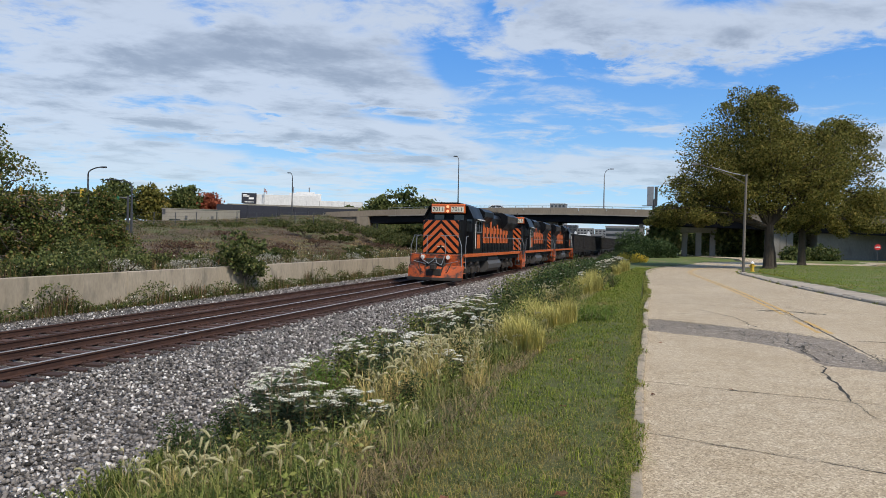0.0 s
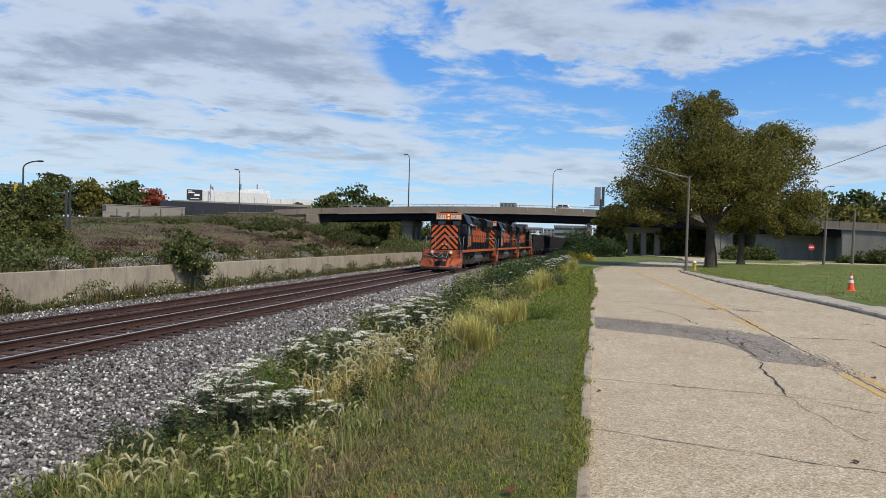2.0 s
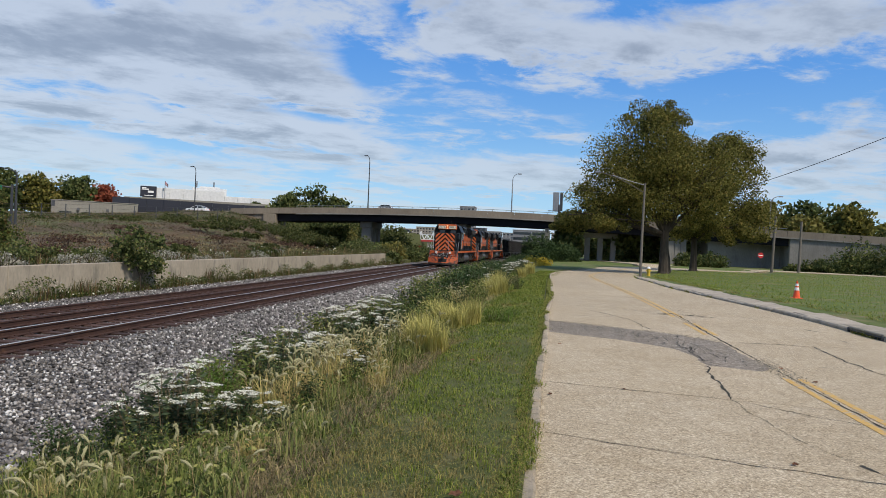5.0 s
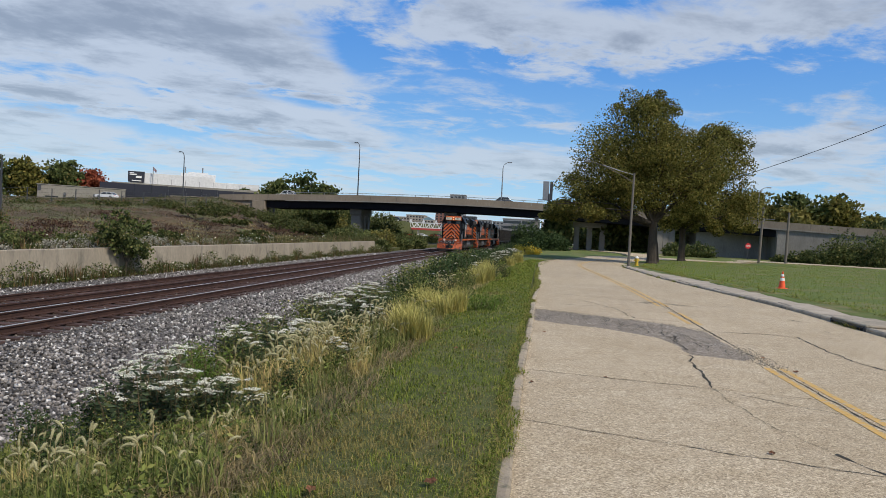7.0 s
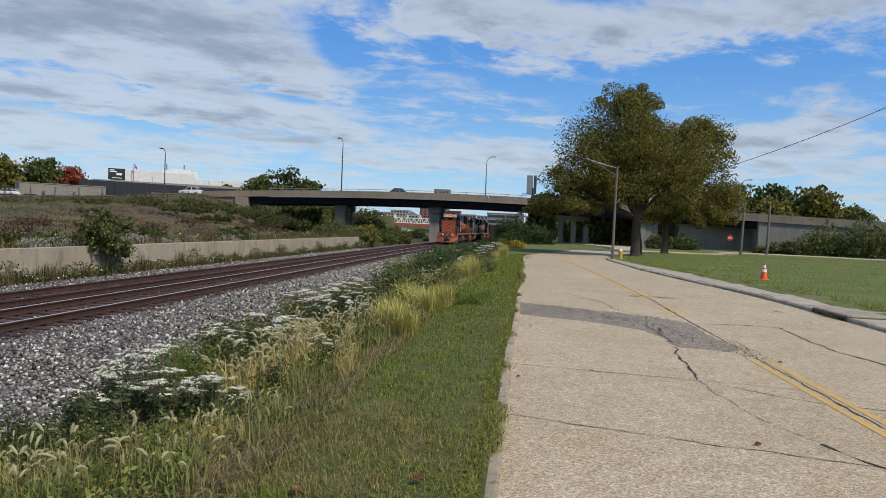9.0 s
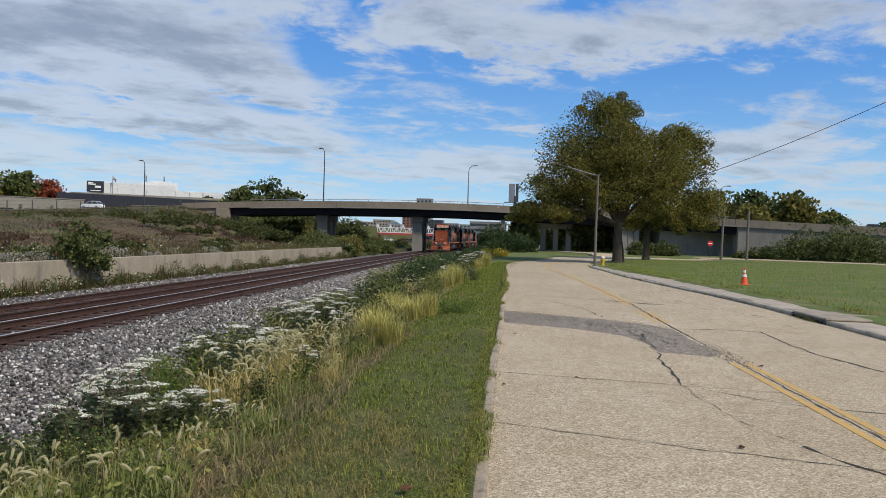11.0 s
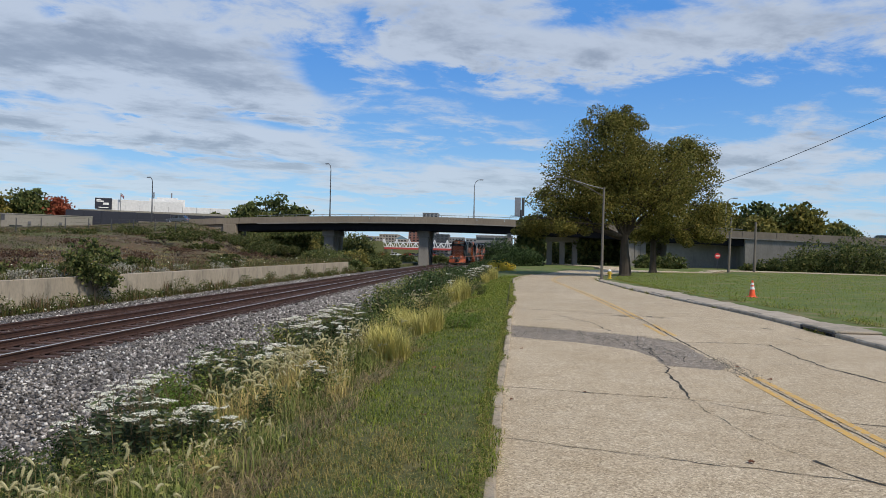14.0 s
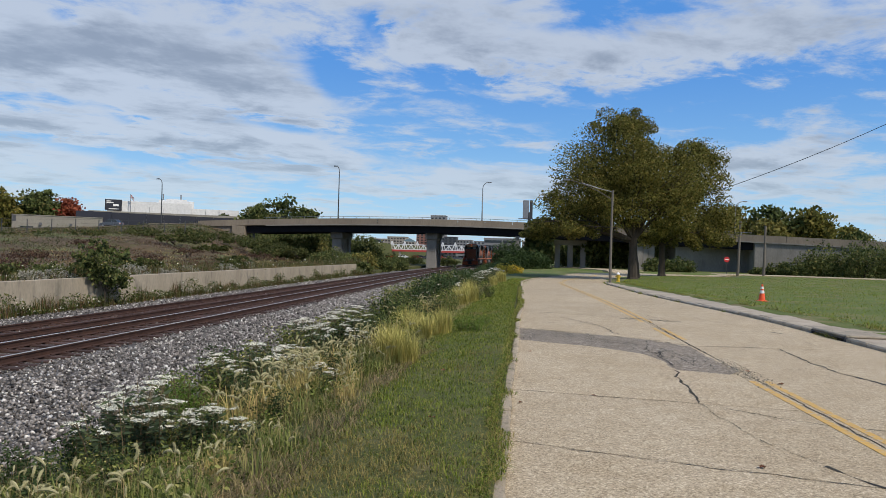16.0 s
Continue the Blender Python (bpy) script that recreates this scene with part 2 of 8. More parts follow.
PILOT_ORANGE = mat("grimy_pilot_orange", (0.46, 0.085, 0.015), (0.33, 0.062, 0.015), rough=0.6, s1=1.4, s2=14, bump=0.1, c3=(0.05, 0.028, 0.022), s3=2.6, lo3=0.46, hi3=0.62)
SIGN_PALE = mat("white_notice", (0.55, 0.56, 0.58), (0.45, 0.46, 0.48), rough=0.6, s1=4, s2=30, bump=0)
LENS = mat("white_lens", (0.75, 0.74, 0.70), (0.65, 0.64, 0.6), rough=0.15, bump=0)
WHITE = mat("white_building_paint", (0.62, 0.62, 0.60), (0.55, 0.55, 0.54), rough=0.8, s1=0.08, s2=1.5, bump=0.05)
BARK = mat("sycamore_bark", (0.075, 0.058, 0.042), (0.042, 0.034, 0.026), rough=0.95, s1=1.5, s2=9, bump=0.7, dist=0.04, stretch=(1, 1, 0.35), c3=(0.17, 0.145, 0.11), s3=1.8, lo3=0.62, hi3=0.76)


KERB_OLD = mat("old_kerb_concrete", (0.42, 0.345, 0.245), (0.30, 0.245, 0.175), rough=0.95, s1=2.5, s2=60, bump=0.8, dist=0.012, c3=(0.15, 0.13, 0.085), s3=7, lo3=0.52, hi3=0.66, vary=0.15)


def grainy(name, shades, scale, fine, stain, relief, spread_=0.0):
    """A surface of many small stones: each cell has its own shade, and stains lie over all."""
    m = bpy.data.materials.new(name)
    m.use_nodes = True
    N, L = m.node_tree.nodes, m.node_tree.links
    b = N["Principled BSDF"]
    tc = N.new("ShaderNodeTexCoord")
    cols, dists = [], []
    for sc in (scale, fine):
        v = N.new("ShaderNodeTexVoronoi")
        v.inputs["Scale"].default_value = sc
        L.new(tc.outputs["Object"], v.inputs["Vector"])
        sep = N.new("ShaderNodeSeparateXYZ")
        L.new(v.outputs["Color"], sep.inputs[0])
        r = N.new("ShaderNodeValToRGB")
        ramp_ = r.color_ramp
        while len(ramp_.elements) < len(shades):
            ramp_.elements.new(0.5)
        for e, (at, c) in zip(ramp_.elements, shades):
            e.position, e.color = at, (*c, 1)
        L.new(sep.outputs[0], r.inputs["Fac"])
        cols.append(r.outputs["Color"])
        dists.append(v.outputs["Distance"])
    mx = N.new("ShaderNodeMix")
    mx.data_type = "RGBA"
    mx.inputs["Factor"].default_value = 0.45
    L.new(cols[0], mx.inputs["A"])
    L.new(cols[1], mx.inputs["B"])
    col = mx.outputs["Result"]
    for sc, lo, hi, amount in ((0.5, 0.35, 0.7, 0.55), (3.5, 0.42, 0.72, 0.5)):
        n = N.new("ShaderNodeTexNoise")
        n.inputs["Scale"].default_value, n.inputs["Detail"].default_value, n.inputs["Roughness"].default_value = sc, 6, 0.65
        L.new(tc.outputs["Object"], n.inputs["Vector"])
        rr = N.new("ShaderNodeMapRange")
        for k, x in (("From Min", lo), ("From Max", hi), ("To Min", 0.0), ("To Max", amount)):
            rr.inputs[k].default_value = x
        L.new(n.outputs["Fac"], rr.inputs["Value"])
        mu = N.new("ShaderNodeMix")
        mu.data_type, mu.blend_type = "RGBA", "MULTIPLY"
        L.new(rr.outputs["Result"], mu.inputs["Factor"])
        L.new(col, mu.inputs["A"])
        mu.inputs["B"].default_value = (*stain, 1)
        col = mu.outputs["Result"]
    if spread_:
        info = N.new("ShaderNodeObjectInfo")
        rr = N.new("ShaderNodeMapRange")
        rr.inputs["To Min"].default_value, rr.inputs["To Max"].default_value = 1 - spread_, 1 + spread_
        L.new(info.outputs["Random"], rr.inputs["Value"])
        vm = N.new("ShaderNodeVectorMath")
        vm.operation = "SCALE"
        L.new(col, vm.inputs[0])
        L.new(rr.outputs["Result"], vm.inputs["Scale"])
        col = vm.outputs[0]
    L.new(col, b.inputs["Base Color"])
    b.inputs["Roughness"].default_value, b.inputs["Specular IOR Level"].default_value = 0.93, 0.3
    bp = N.new("ShaderNodeBump")
    bp.invert = True
    bp.inputs["Strength"].default_value, bp.inputs["Distance"].default_value = 0.7, relief
    L.new(dists[0], bp.inputs["Height"])
    L.new(bp.outputs[0], b.inputs["Normal"])
    MATS[name] = m
    return m


CONCRETE_ROAD = grainy("road_concrete", [(0.0, (0.145, 0.113, 0.070)), (0.3, (0.320, 0.255, 0.168)), (0.7, (0.445, 0.360, 0.242)), (1.0, (0.74, 0.63, 0.46))], 66, 135, (0.72, 0.67, 0.58), 0.004, 0.05)
PATCH = grainy("asphalt_patch", [(0.0, (0.06, 0.052, 0.042)), (0.4, (0.185, 0.157, 0.122)), (0.8, (0.31, 0.262, 0.202)), (1.0, (0.52, 0.45, 0.36))], 42, 110, (0.66, 0.61, 0.55), 0.010)
BALLAST = grainy("ballast_bed", [(0.0, (0.016, 0.014, 0.013)), (0.5, (0.072, 0.064, 0.058)), (0.78, (0.18, 0.165, 0.15)), (1.0, (0.50, 0.475, 0.44))], 24, 40, (0.62, 0.56, 0.50), 0.06)


# ---- mesh tools ----
def finish(bm, name, material, parent=None, smooth=False):
    me = bpy.data.meshes.new(name)
    bmesh.ops.recalc_face_normals(bm, faces=bm.faces)
    bm.to_mesh(me)
    bm.free()
    for m in (material if isinstance(material, (list, tuple)) else [material]):
        me.materials.append(m)
    if smooth:
        me.polygons.foreach_set("use_smooth", [True] * len(me.polygons))
    ob = new(name, me)
    if parent is not None:
        ob.parent = parent
    return ob


def part(name, bm, material, parent, label="", smooth=False):
    ob = finish(bm, name, material, parent, smooth)
    if label:
        ob["label"] = label
    return ob


def box(bm, x, y, z, sx, sy, sz, bevel=0.0, turn=None, mi=0):
    """A box about its centre, its edges rounded off by bevel."""
    r = bmesh.ops.create_cube(bm, size=1)
    vs = r["verts"]
    bmesh.ops.scale(bm, vec=(sx, sy, sz), verts=vs)
    if bevel:
        es = list({e for v in vs for e in v.link_edges})
        out = bmesh.ops.bevel(bm, geom=es, offset=bevel, segments=1, affect="EDGES")
        vs = list({v for f in out["faces"] for v in f.verts} | {v for v in vs if v.is_valid})
    m = Matrix.Translation((x, y, z)) @ (turn or Matrix())
    bmesh.ops.transform(bm, matrix=m, verts=vs)
    if mi:
        for f in {f for v in vs for f in v.link_faces}:
            f.material_index = mi
    return vs


def tube(bm, path, radii, sides=8, cap=True, mi=0):
    """A round bar along a path of points, with a radius at each."""
    pts = [Vector(p) for p in path]
    if isinstance(radii, (int, float)):
        radii = [radii] * len(pts)
    rings = []
    ref = Vector((0, 0, 1))
    for i, p in enumerate(pts):
        d = (pts[min(i + 1, len(pts) - 1)] - pts[max(i - 1, 0)]).normalized()
        a = d.cross(ref)
        if a.length < 0.05:
            a = d.cross(Vector((1, 0, 0)))
        a.normalize()
        b = d.cross(a)
        rings.append([bm.verts.new(p + (a * math.cos(k * math.tau / sides) + b * math.sin(k * math.tau / sides)) * radii[i]) for k in range(sides)])
    fs = []
    for r0, r1 in zip(rings, rings[1:]):
        for k in range(sides):
            fs.append(bm.faces.new((r0[k], r0[(k + 1) % sides], r1[(k + 1) % sides], r1[k])))
    if cap:
        fs.append(bm.faces.new(rings[0][::-1]))
        fs.append(bm.faces.new(rings[-1]))
    for f in fs:
        f.material_index = mi


def prism(bm, outline, a, b, axis="x", mi=0):
    """An outline of 2D points drawn out from a to b along an axis."""
    def put(u, v, w):
        return {"x": (w, u, v), "y": (u, w, v), "z": (u, v, w)}[axis]
    lo = [bm.verts.new(put(u, v, a)) for u, v in outline]
    hi = [bm.verts.new(put(u, v, b)) for u, v in outline]
    n = len(outline)
    fs = [bm.faces.new((lo[i], lo[(i + 1) % n], hi[(i + 1) % n], hi[i])) for i in range(n)]
    fs += [bm.faces.new(lo[::-1]), bm.faces.new(hi)]
    for f in fs:
        f.material_index = mi


def empty(name, m, label="", category="", group="", kind=""):
    ob = new(name)
    ob.matrix_basis = m
    ob.empty_display_size = 0.2
    return tagged(ob, label, category, group, kind)


def from_lists(name, verts, faces, material, parent=None, mis=None):
    me = bpy.data.meshes.new(name)
    me.from_pydata(verts, [], faces)
    for m in (material if isinstance(material, (list, tuple)) else [material]):
        me.materials.append(m)
    if mis is not None:
        me.polygons.foreach_set("material_index", mis)
    me.update()
    ob = new(name, me)
    if parent is not None:
        ob.parent = parent
    return ob


def smooth01(v):
    v = max(0.0, min(1.0, v))
    return v * v * (3 - 2 * v)


def lerp(a, b, v):
    return a + (b - a) * v

# ---- ground ----
RAIL_Z, RAIL2_Z, TRACK_X, TRACK2_X, WALL_X = -0.75, -0.95, -11.37, -15.05, -19.3


def road_z(y):
    return -0.56 * smooth01((y - 18) / 48)


def ground_z(x, y):
    r = road_z(y)
    n = noise.noise((x * 0.15, y * 0.15, 0)) * 0.5 + noise.noise((x * 0.6, y * 0.6, 4)) * 0.15
    s = smooth01((y - 52) / 40) ** 1.5
    left, right = -0.05 + 6.25 * s, 7.2 + 6.5 * s
    if 52 < y < 93 and left <= x <= right:
        return r - 0.07
    if 86 < y < 116 and 5.5 < x < 30 and y < 122 - 0.55 * x:
        return r - 0.07
    if x > 7.2:
        z = r + 0.10 + 0.12 * smooth01((x - 9) / 10)
        far = smooth01((y - 116) / 12) * smooth01((x - 44) / 6)
        z += far * 4.2 * smooth01((190 - x) / 90)
        return z + n * 0.06 * smooth01((x - 9) / 4)
    if x >= -0.05:
        return r - 0.14 if y <= 52 else r + 0.05 + n * 0.05
    if x > -5.2:
        u = -x / 5.15
        return lerp(r + 0.06, min(-0.95, r - 0.5), smooth01((u - 0.12) / 0.88)) + n * 0.10 * u
    if x > WALL_X - 0.155:
        return -1.28
    k = smooth01((y - 80) / 24)
    xs, span = lerp(WALL_X - 0.2, -31, k), lerp(52, 17, smooth01((y - 66) / 45))
    lo, top = lerp(0.02, -0.85, smooth01((y - 79) / 10)), 1.45 + 2.55 * smooth01((y - 55) / 58)
    top += 1.7 * smooth01((y - 104) / 20) * smooth01((-48 - x) / 6) * smooth01((x + 84) / 18)
    k2 = smooth01((y - 98) / 32)
    xs, span = xs - 18 * k2, span - 5 * k2
    v = smooth01((xs - x) / span)
    z = lo + (top - lo) * (0.35 * v + 0.65 * v * v if y < 80 else v)
    z += n * 0.5 * smooth01((WALL_X - x - 0.3) / 6)
    far = smooth01((y - 138) / 12) if x > -60 else smooth01((y - 160) / 60)
    return lerp(z, -0.8 if x > -60 else z, far)


def spread(dense_lo, dense_hi, step, far_lo, far_hi):
    out, v, s = [dense_lo], dense_lo, step
    while v > far_lo:
        s *= 1.28
        v -= s
        out.append(v)
    out = out[::-1]
    v = dense_lo
    while v < dense_hi:
        v += step
        out.append(v)
    s = step
    while v < far_hi:
        s *= 1.28
        v += s
        out.append(v)
    return out


def track_x(y, x0=None):
    """Where a track's middle runs: straight, then bending slowly away."""
    return (TRACK_X if x0 is None else x0) + 1.09 * max(0.0, (y - 75) / 69) ** 2


def build_ground():
    xs = sorted(set(spread(-70, 60, 1.5, -2600, 2600) + [-0.051, 7.2, -5.2, WALL_X - 0.15, WALL_X - 0.16, WALL_X - 0.3, 0.0, -0.6, -1.2, -1.8, -2.4]))
    ys = spread(-12, 165, 1.5, -300, 3000)
    verts = [(x, y, ground_z(x, y)) for y in ys for x in xs]
    w = len(xs)
    faces = [(j * w + i, j * w + i + 1, (j + 1) * w + i + 1, (j + 1) * w + i) for j in range(len(ys) - 1) for i in range(w - 1)]
    ob = from_lists("ground", verts, faces, GRASS_SOIL)
    ob.data.materials.append(FIELD_SOIL)
    ob.data.materials.append(LAWN_SOIL)
    for f in ob.data.polygons:
        f.material_index = 1 if -95 < f.center.x < WALL_X - 0.2 and f.center.y < 134 else 2 if f.center.x > 7.2 or (f.center.y > 50 and f.center.x > -5) else 0
    return tagged(ob, "uneven grassy ground with dry soil patches", "ground", kind="structure")


build_ground()


def road_edge_right(y):
    near = 6.98 + 0.12 * smooth01((15 - y) / 9) - 0.5 * smooth01((y - 18) / 14) + 0.6 * smooth01((y - 36) / 18)
    return near + 6.6 * smooth01((y - 52) / 40) ** 1.5


def road_edge_left(y):
    return 0.02 + 0.08 * smooth01((y - 8) / 6) + 0.15 * smooth01((y - 16) / 10) + 6.0 * smooth01((y - 52) / 40) ** 1.5


def ribbon(name, ya, yb, left, right, z0, thick, material, parent=None, step=1.0):
    """A slab that follows the road between two edge functions."""
    n = max(1, round((yb - ya) / step))
    verts, faces = [], []
    for i in range(n + 1):
        y = lerp(ya, yb, i / n)
        for x in (left(y), right(y)):
            for dz in (0, -thick):
                verts.append((x, y, road_z(y) + z0 + dz))
    for i in range(n):
        a, b = i * 4, i * 4 + 4
        faces += [(a, a + 2, b + 2, b), (a + 1, b + 1, b + 3, a + 3), (a, b, b + 1, a + 1), (a + 2, a + 3, b + 3, b + 2)]
    faces += [(0, 1, 3, 2), (n * 4, n * 4 + 2, n * 4 + 3, n * 4 + 1)]
    return from_lists(name, verts, faces, material, parent)


def centre(y):
    return 3.40 + 6.25 * smooth01((y - 52) / 40) ** 1.5


road = empty("road", Matrix(), "worn pale concrete street slabs with cracks and patches", "road", kind="structure")
# joints of each lane: where they start on the lane's left edge, and how they slant
LANE_JOINTS = (
    [(-14, 0), (-9.4, -0.1), (-4.6, -0.1), (0.6, -0.12), (6.31, -0.27), (8.68, -0.14), (15.95, -0.22), (20.9, -0.3), (26.6, -0.1), (31.8, 0), (36, 0), (41, 0), (46, 0), (51, 0), (56, 0), (62, 0), (68, 0), (74, 0), (80, 0), (86, 0), (92, 0)],
    [(-14, 0), (-8.6, -0.1), (-3.8, -0.1), (2.2, -0.1), (7.52, -0.16), (13.85, 0.1), (19.7, 0.05), (25.4, 0.05), (31.8, 0), (36, 0), (41, 0), (46, 0), (51, 0), (56, 0), (62, 0), (68, 0), (74, 0), (80, 0), (86, 0), (92, 0)])


def slab(y0, k0, y1, k1, left, right):
    """One concrete slab of a lane between two slanting joints."""
    g, thick = 0.006, 0.12
    n = max(1, round(y1 - y0))
    verts, faces = [], []
    for i in range(n + 1):
        v = i / n
        for edge, sgn in ((left, 1), (right, -1)):
            y = lerp(y0 + g, y1 - g, v)
            off = (edge(y) - left(y)) * lerp(k0, k1, v)
            x = edge(y + off) + sgn * g
            for dz in (0, -thick):
                verts.append((x, y + off, road_z(y + off) + dz))
    for i in range(n):
        a, b = i * 4, i * 4 + 4
        faces += [(a, a + 2, b + 2, b), (a + 1, b + 1, b + 3, a + 3), (a, b, b + 1, a + 1), (a + 2, a + 3, b + 3, b + 2)]
    faces += [(0, 1, 3, 2), (n * 4, n * 4 + 2, n * 4 + 3, n * 4 + 1)]
    return from_lists("slab", verts, faces, CONCRETE_ROAD, road)


for joints, left, right in zip(LANE_JOINTS, (road_edge_left, centre), (centre, road_edge_right)):
    for (ya, ka), (yb, kb) in zip(joints, joints[1:]):
        slab(ya, ka, yb, kb, left, right)


def build_wall():
    wall = empty("retaining_wall", Matrix(), "long stained concrete retaining wall beside the tracks", "wall", kind="structure")
    y = -30.0
    while y < 80:
        y1 = min(y + 7.5, 81.0)
        bm = bmesh.new()
        box(bm, WALL_X - 0.14, (y + y1) / 2, -0.6, 0.28, y1 - y - 0.02, 1.5, 0.02)
        part("wall_panel", bm, WALL, wall)
        y = y1


build_wall()


def build_ballast():
    prof = [(-5.6, -1.24), (-7.2, -1.14), (-9.2, -1.0), (-9.8, -0.97), (-12.9, -0.97), (-13.4, -1.08), (-13.8, -1.16), (-16.4, -1.16), (-17.5, -1.18), (-19.25, -1.22)]
    ys = [-30 + 2.0 * i for i in range(146)]
    verts = [(x + track_x(y) - TRACK_X + (noise.noise((y * 0.3, x, 0)) * 0.35 if i == 0 else 0), y, z + noise.noise((x * 1.3, y * 0.9, 2)) * 0.02) for y in ys for i, (x, z) in enumerate(prof)]
    w = len(prof)
    faces = [(j * w + i, (j + 1) * w + i, (j + 1) * w + i + 1, j * w + i + 1) for j in range(len(ys) - 1) for i in range(w - 1)]
    tagged(from_lists("ballast_bed", verts, faces, BALLAST), "grey crushed stone bed under the tracks", "gravel", kind="structure")


build_ballast()
RAIL_PROFILE = [(-0.075, 0.0), (0.075, 0.0), (0.075, 0.018), (0.012, 0.035), (0.012, 0.125), (0.036, 0.137), (0.036, 0.168), (-0.036, 0.168), (-0.036, 0.137), (-0.012, 0.125), (-0.012, 0.035), (-0.075, 0.018)]


def bend(bm, outline, ys):
    rings = [[bm.verts.new((u + track_x(y) - TRACK_X, y, v)) for u, v in outline] for y in ys]
    n = len(outline)
    for a, b in zip(rings, rings[1:]):
        for k in range(n):
            bm.faces.new((a[k], a[(k + 1) % n], b[(k + 1) % n], b[k]))
    bm.faces.new(rings[0][::-1])
    bm.faces.new(rings[-1])


def build_track(x0, zt, shiny, label):
    track = empty("railway_track", Matrix.Translation((x0, 0, zt)), label, "railway track", "railway tracks", "structure")
    for s in (-0.755, 0.755):
        bm = bmesh.new()
        ys = [-30, 20, 60, 80, 95, 110, 125, 140, 155, 170, 185, 200, 220, 240, 260]
        bend(bm, [(s + u, v - 0.172) for u, v in RAIL_PROFILE], ys)
        rail = part("rail", bm, RAIL_RUST, track)
        bm = bmesh.new()
        bend(bm, [(s - 0.032, -0.006), (s + 0.032, -0.006), (s + 0.032, 0.003), (s - 0.032, 0.003)], ys)
        part("rail_head", bm, RAIL_TOP if shiny else RAIL_RUST, rail, "polished running surface" if shiny else "")
    return track


track_near = build_track(TRACK_X, RAIL_Z, True, "railway track with worn shiny rails on rusty ties")
track_far = build_track(TRACK2_X, RAIL2_Z, False, "second railway track with dull rusty rails")

# ---- bridge ----
def deck_y(x):
    return 138.0 - 0.011 * max(0.0, x - 5) ** 2 * 30 / (30 + max(0.0, x - 5))


def deck_z(x):
    """Top of the parapet's foot along the bridge."""
    if x < -17:
        return 7.35 - 0.00058 * (x + 17) ** 2
    return 7.35 - 0.00075 * (x + 17) ** 2 if x < 12 else 6.72 - 0.044 * (x - 12)


def deck_strip(name, xa, xb, y0, y1, z0, z1, material, parent, step=4.0, label=""):
    n = max(1, round((xb - xa) / step))
    verts, faces = [], []
    for i in range(n + 1):
        x = lerp(xa, xb, i / n)
        for y, z in ((y0, z0), (y1, z0), (y1, z1), (y0, z1)):
            verts.append((x, deck_y(x) + y, deck_z(x) + z))
    for i in range(n):
        a, b = i * 4, i * 4 + 4
        faces += [(a + k, b + k, b + (k + 1) % 4, a + (k + 1) % 4) for k in range(4)]
    faces += [(3, 2, 1, 0), (n * 4, n * 4 + 1, n * 4 + 2, n * 4 + 3)]
    ob = from_lists(name, verts, faces, material, parent)
    if label:
        ob["label"] = label
    return ob


bridge = empty("road_bridge", Matrix(), "long concrete road overpass with dark steel girders", "bridge", kind="structure")
XA, XB = -50.0, 78.0
deck_strip("deck", XA - 5, XB, -6, 6, -0.35, 0.0, BRIDGE, bridge)
for y in (-6.05, 5.8):
    x = XA - 14
    while x < XB:
        deck_strip("parapet", x + 0.03, min(x + 5.2, XB) - 0.03, y, y + 0.25, -0.32, 0.85, BRIDGE, bridge, step=2.6)
        x += 5.2
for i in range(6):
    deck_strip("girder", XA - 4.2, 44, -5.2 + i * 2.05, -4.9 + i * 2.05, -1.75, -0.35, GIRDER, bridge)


def pier(x, w=2.4):
    y, z = deck_y(x), deck_z(x)
    bm = bmesh.new()
    box(bm, x, y + 0.6, z - 2.35, w, 8.6, 1.2, 0.08)
    pr = part("pier_cap", bm, BRIDGE_GREY, bridge)
    for dy in (-2.6, 0.6, 3.8):
        bm = bmesh.new()
        box(bm, x, y + dy, (z - 2.95 - 1.4) / 2, w * 0.8, 1.5, z - 2.95 + 1.4, 0.06)
        part("column", bm, BRIDGE_GREY, bridge)


for x in (-36.3, -17.3):
    pier(x)
bm = bmesh.new()
box(bm, -0.6, deck_y(0) - 4.5, 2.1, 0.75, 0.9, 6.6, 0.05)
part("column", bm, BRIDGE_GREY, bridge)
bm = bmesh.new()
box(bm, -0.6, deck_y(0) + 4.5, 2.1, 0.75, 0.9, 6.6, 0.05)
part("column", bm, BRIDGE_GREY, bridge)
# the bents under the curving side, with square columns
for x0, y0, w in ((9.7, 137.5, 6.4), (23.0, 131.5, 3.6)):
    bm = bmesh.new()
    box(bm, x0, y0, 4.45, w, 1.2, 1.0, 0.08)
    part("pier_cap", bm, BRIDGE_GREY, bridge)
    for k in (-1, 0, 1):
        bm = bmesh.new()
        box(bm, x0 + k * (w / 2 - 0.75), y0, 1.5, 1.0, 1.0, 5.2, 0.05)
        part("column", bm, BRIDGE_GREY, bridge)
bm = bmesh.new()
box(bm, -65.8, 138, 2.6, 18.0, 11.4, 7.4, 0.06)
box(bm, -55.6, 132.5, 2.0, 2.6, 1.5, 8.2, 0.06)
part("abutment", bm, BRIDGE, bridge)
bm = bmesh.new()
box(bm, 34.5, deck_y(36) + 2.5, 1.6, 12.5, 9, 5.0, 0.06)
part("abutment", bm, BRIDGE_GREY, bridge, "shaded grey abutment wall")
deck_strip("ramp_wall", 40.5, 78, -5.9, 5.7, -6, -0.35, BRIDGE_GREY, bridge, label="stained concrete wall of the ramp")
deck_strip("kerb_ledge", XA, 78, -6.2, -6.0, -0.5, -0.3, BRIDGE_GREY, bridge)


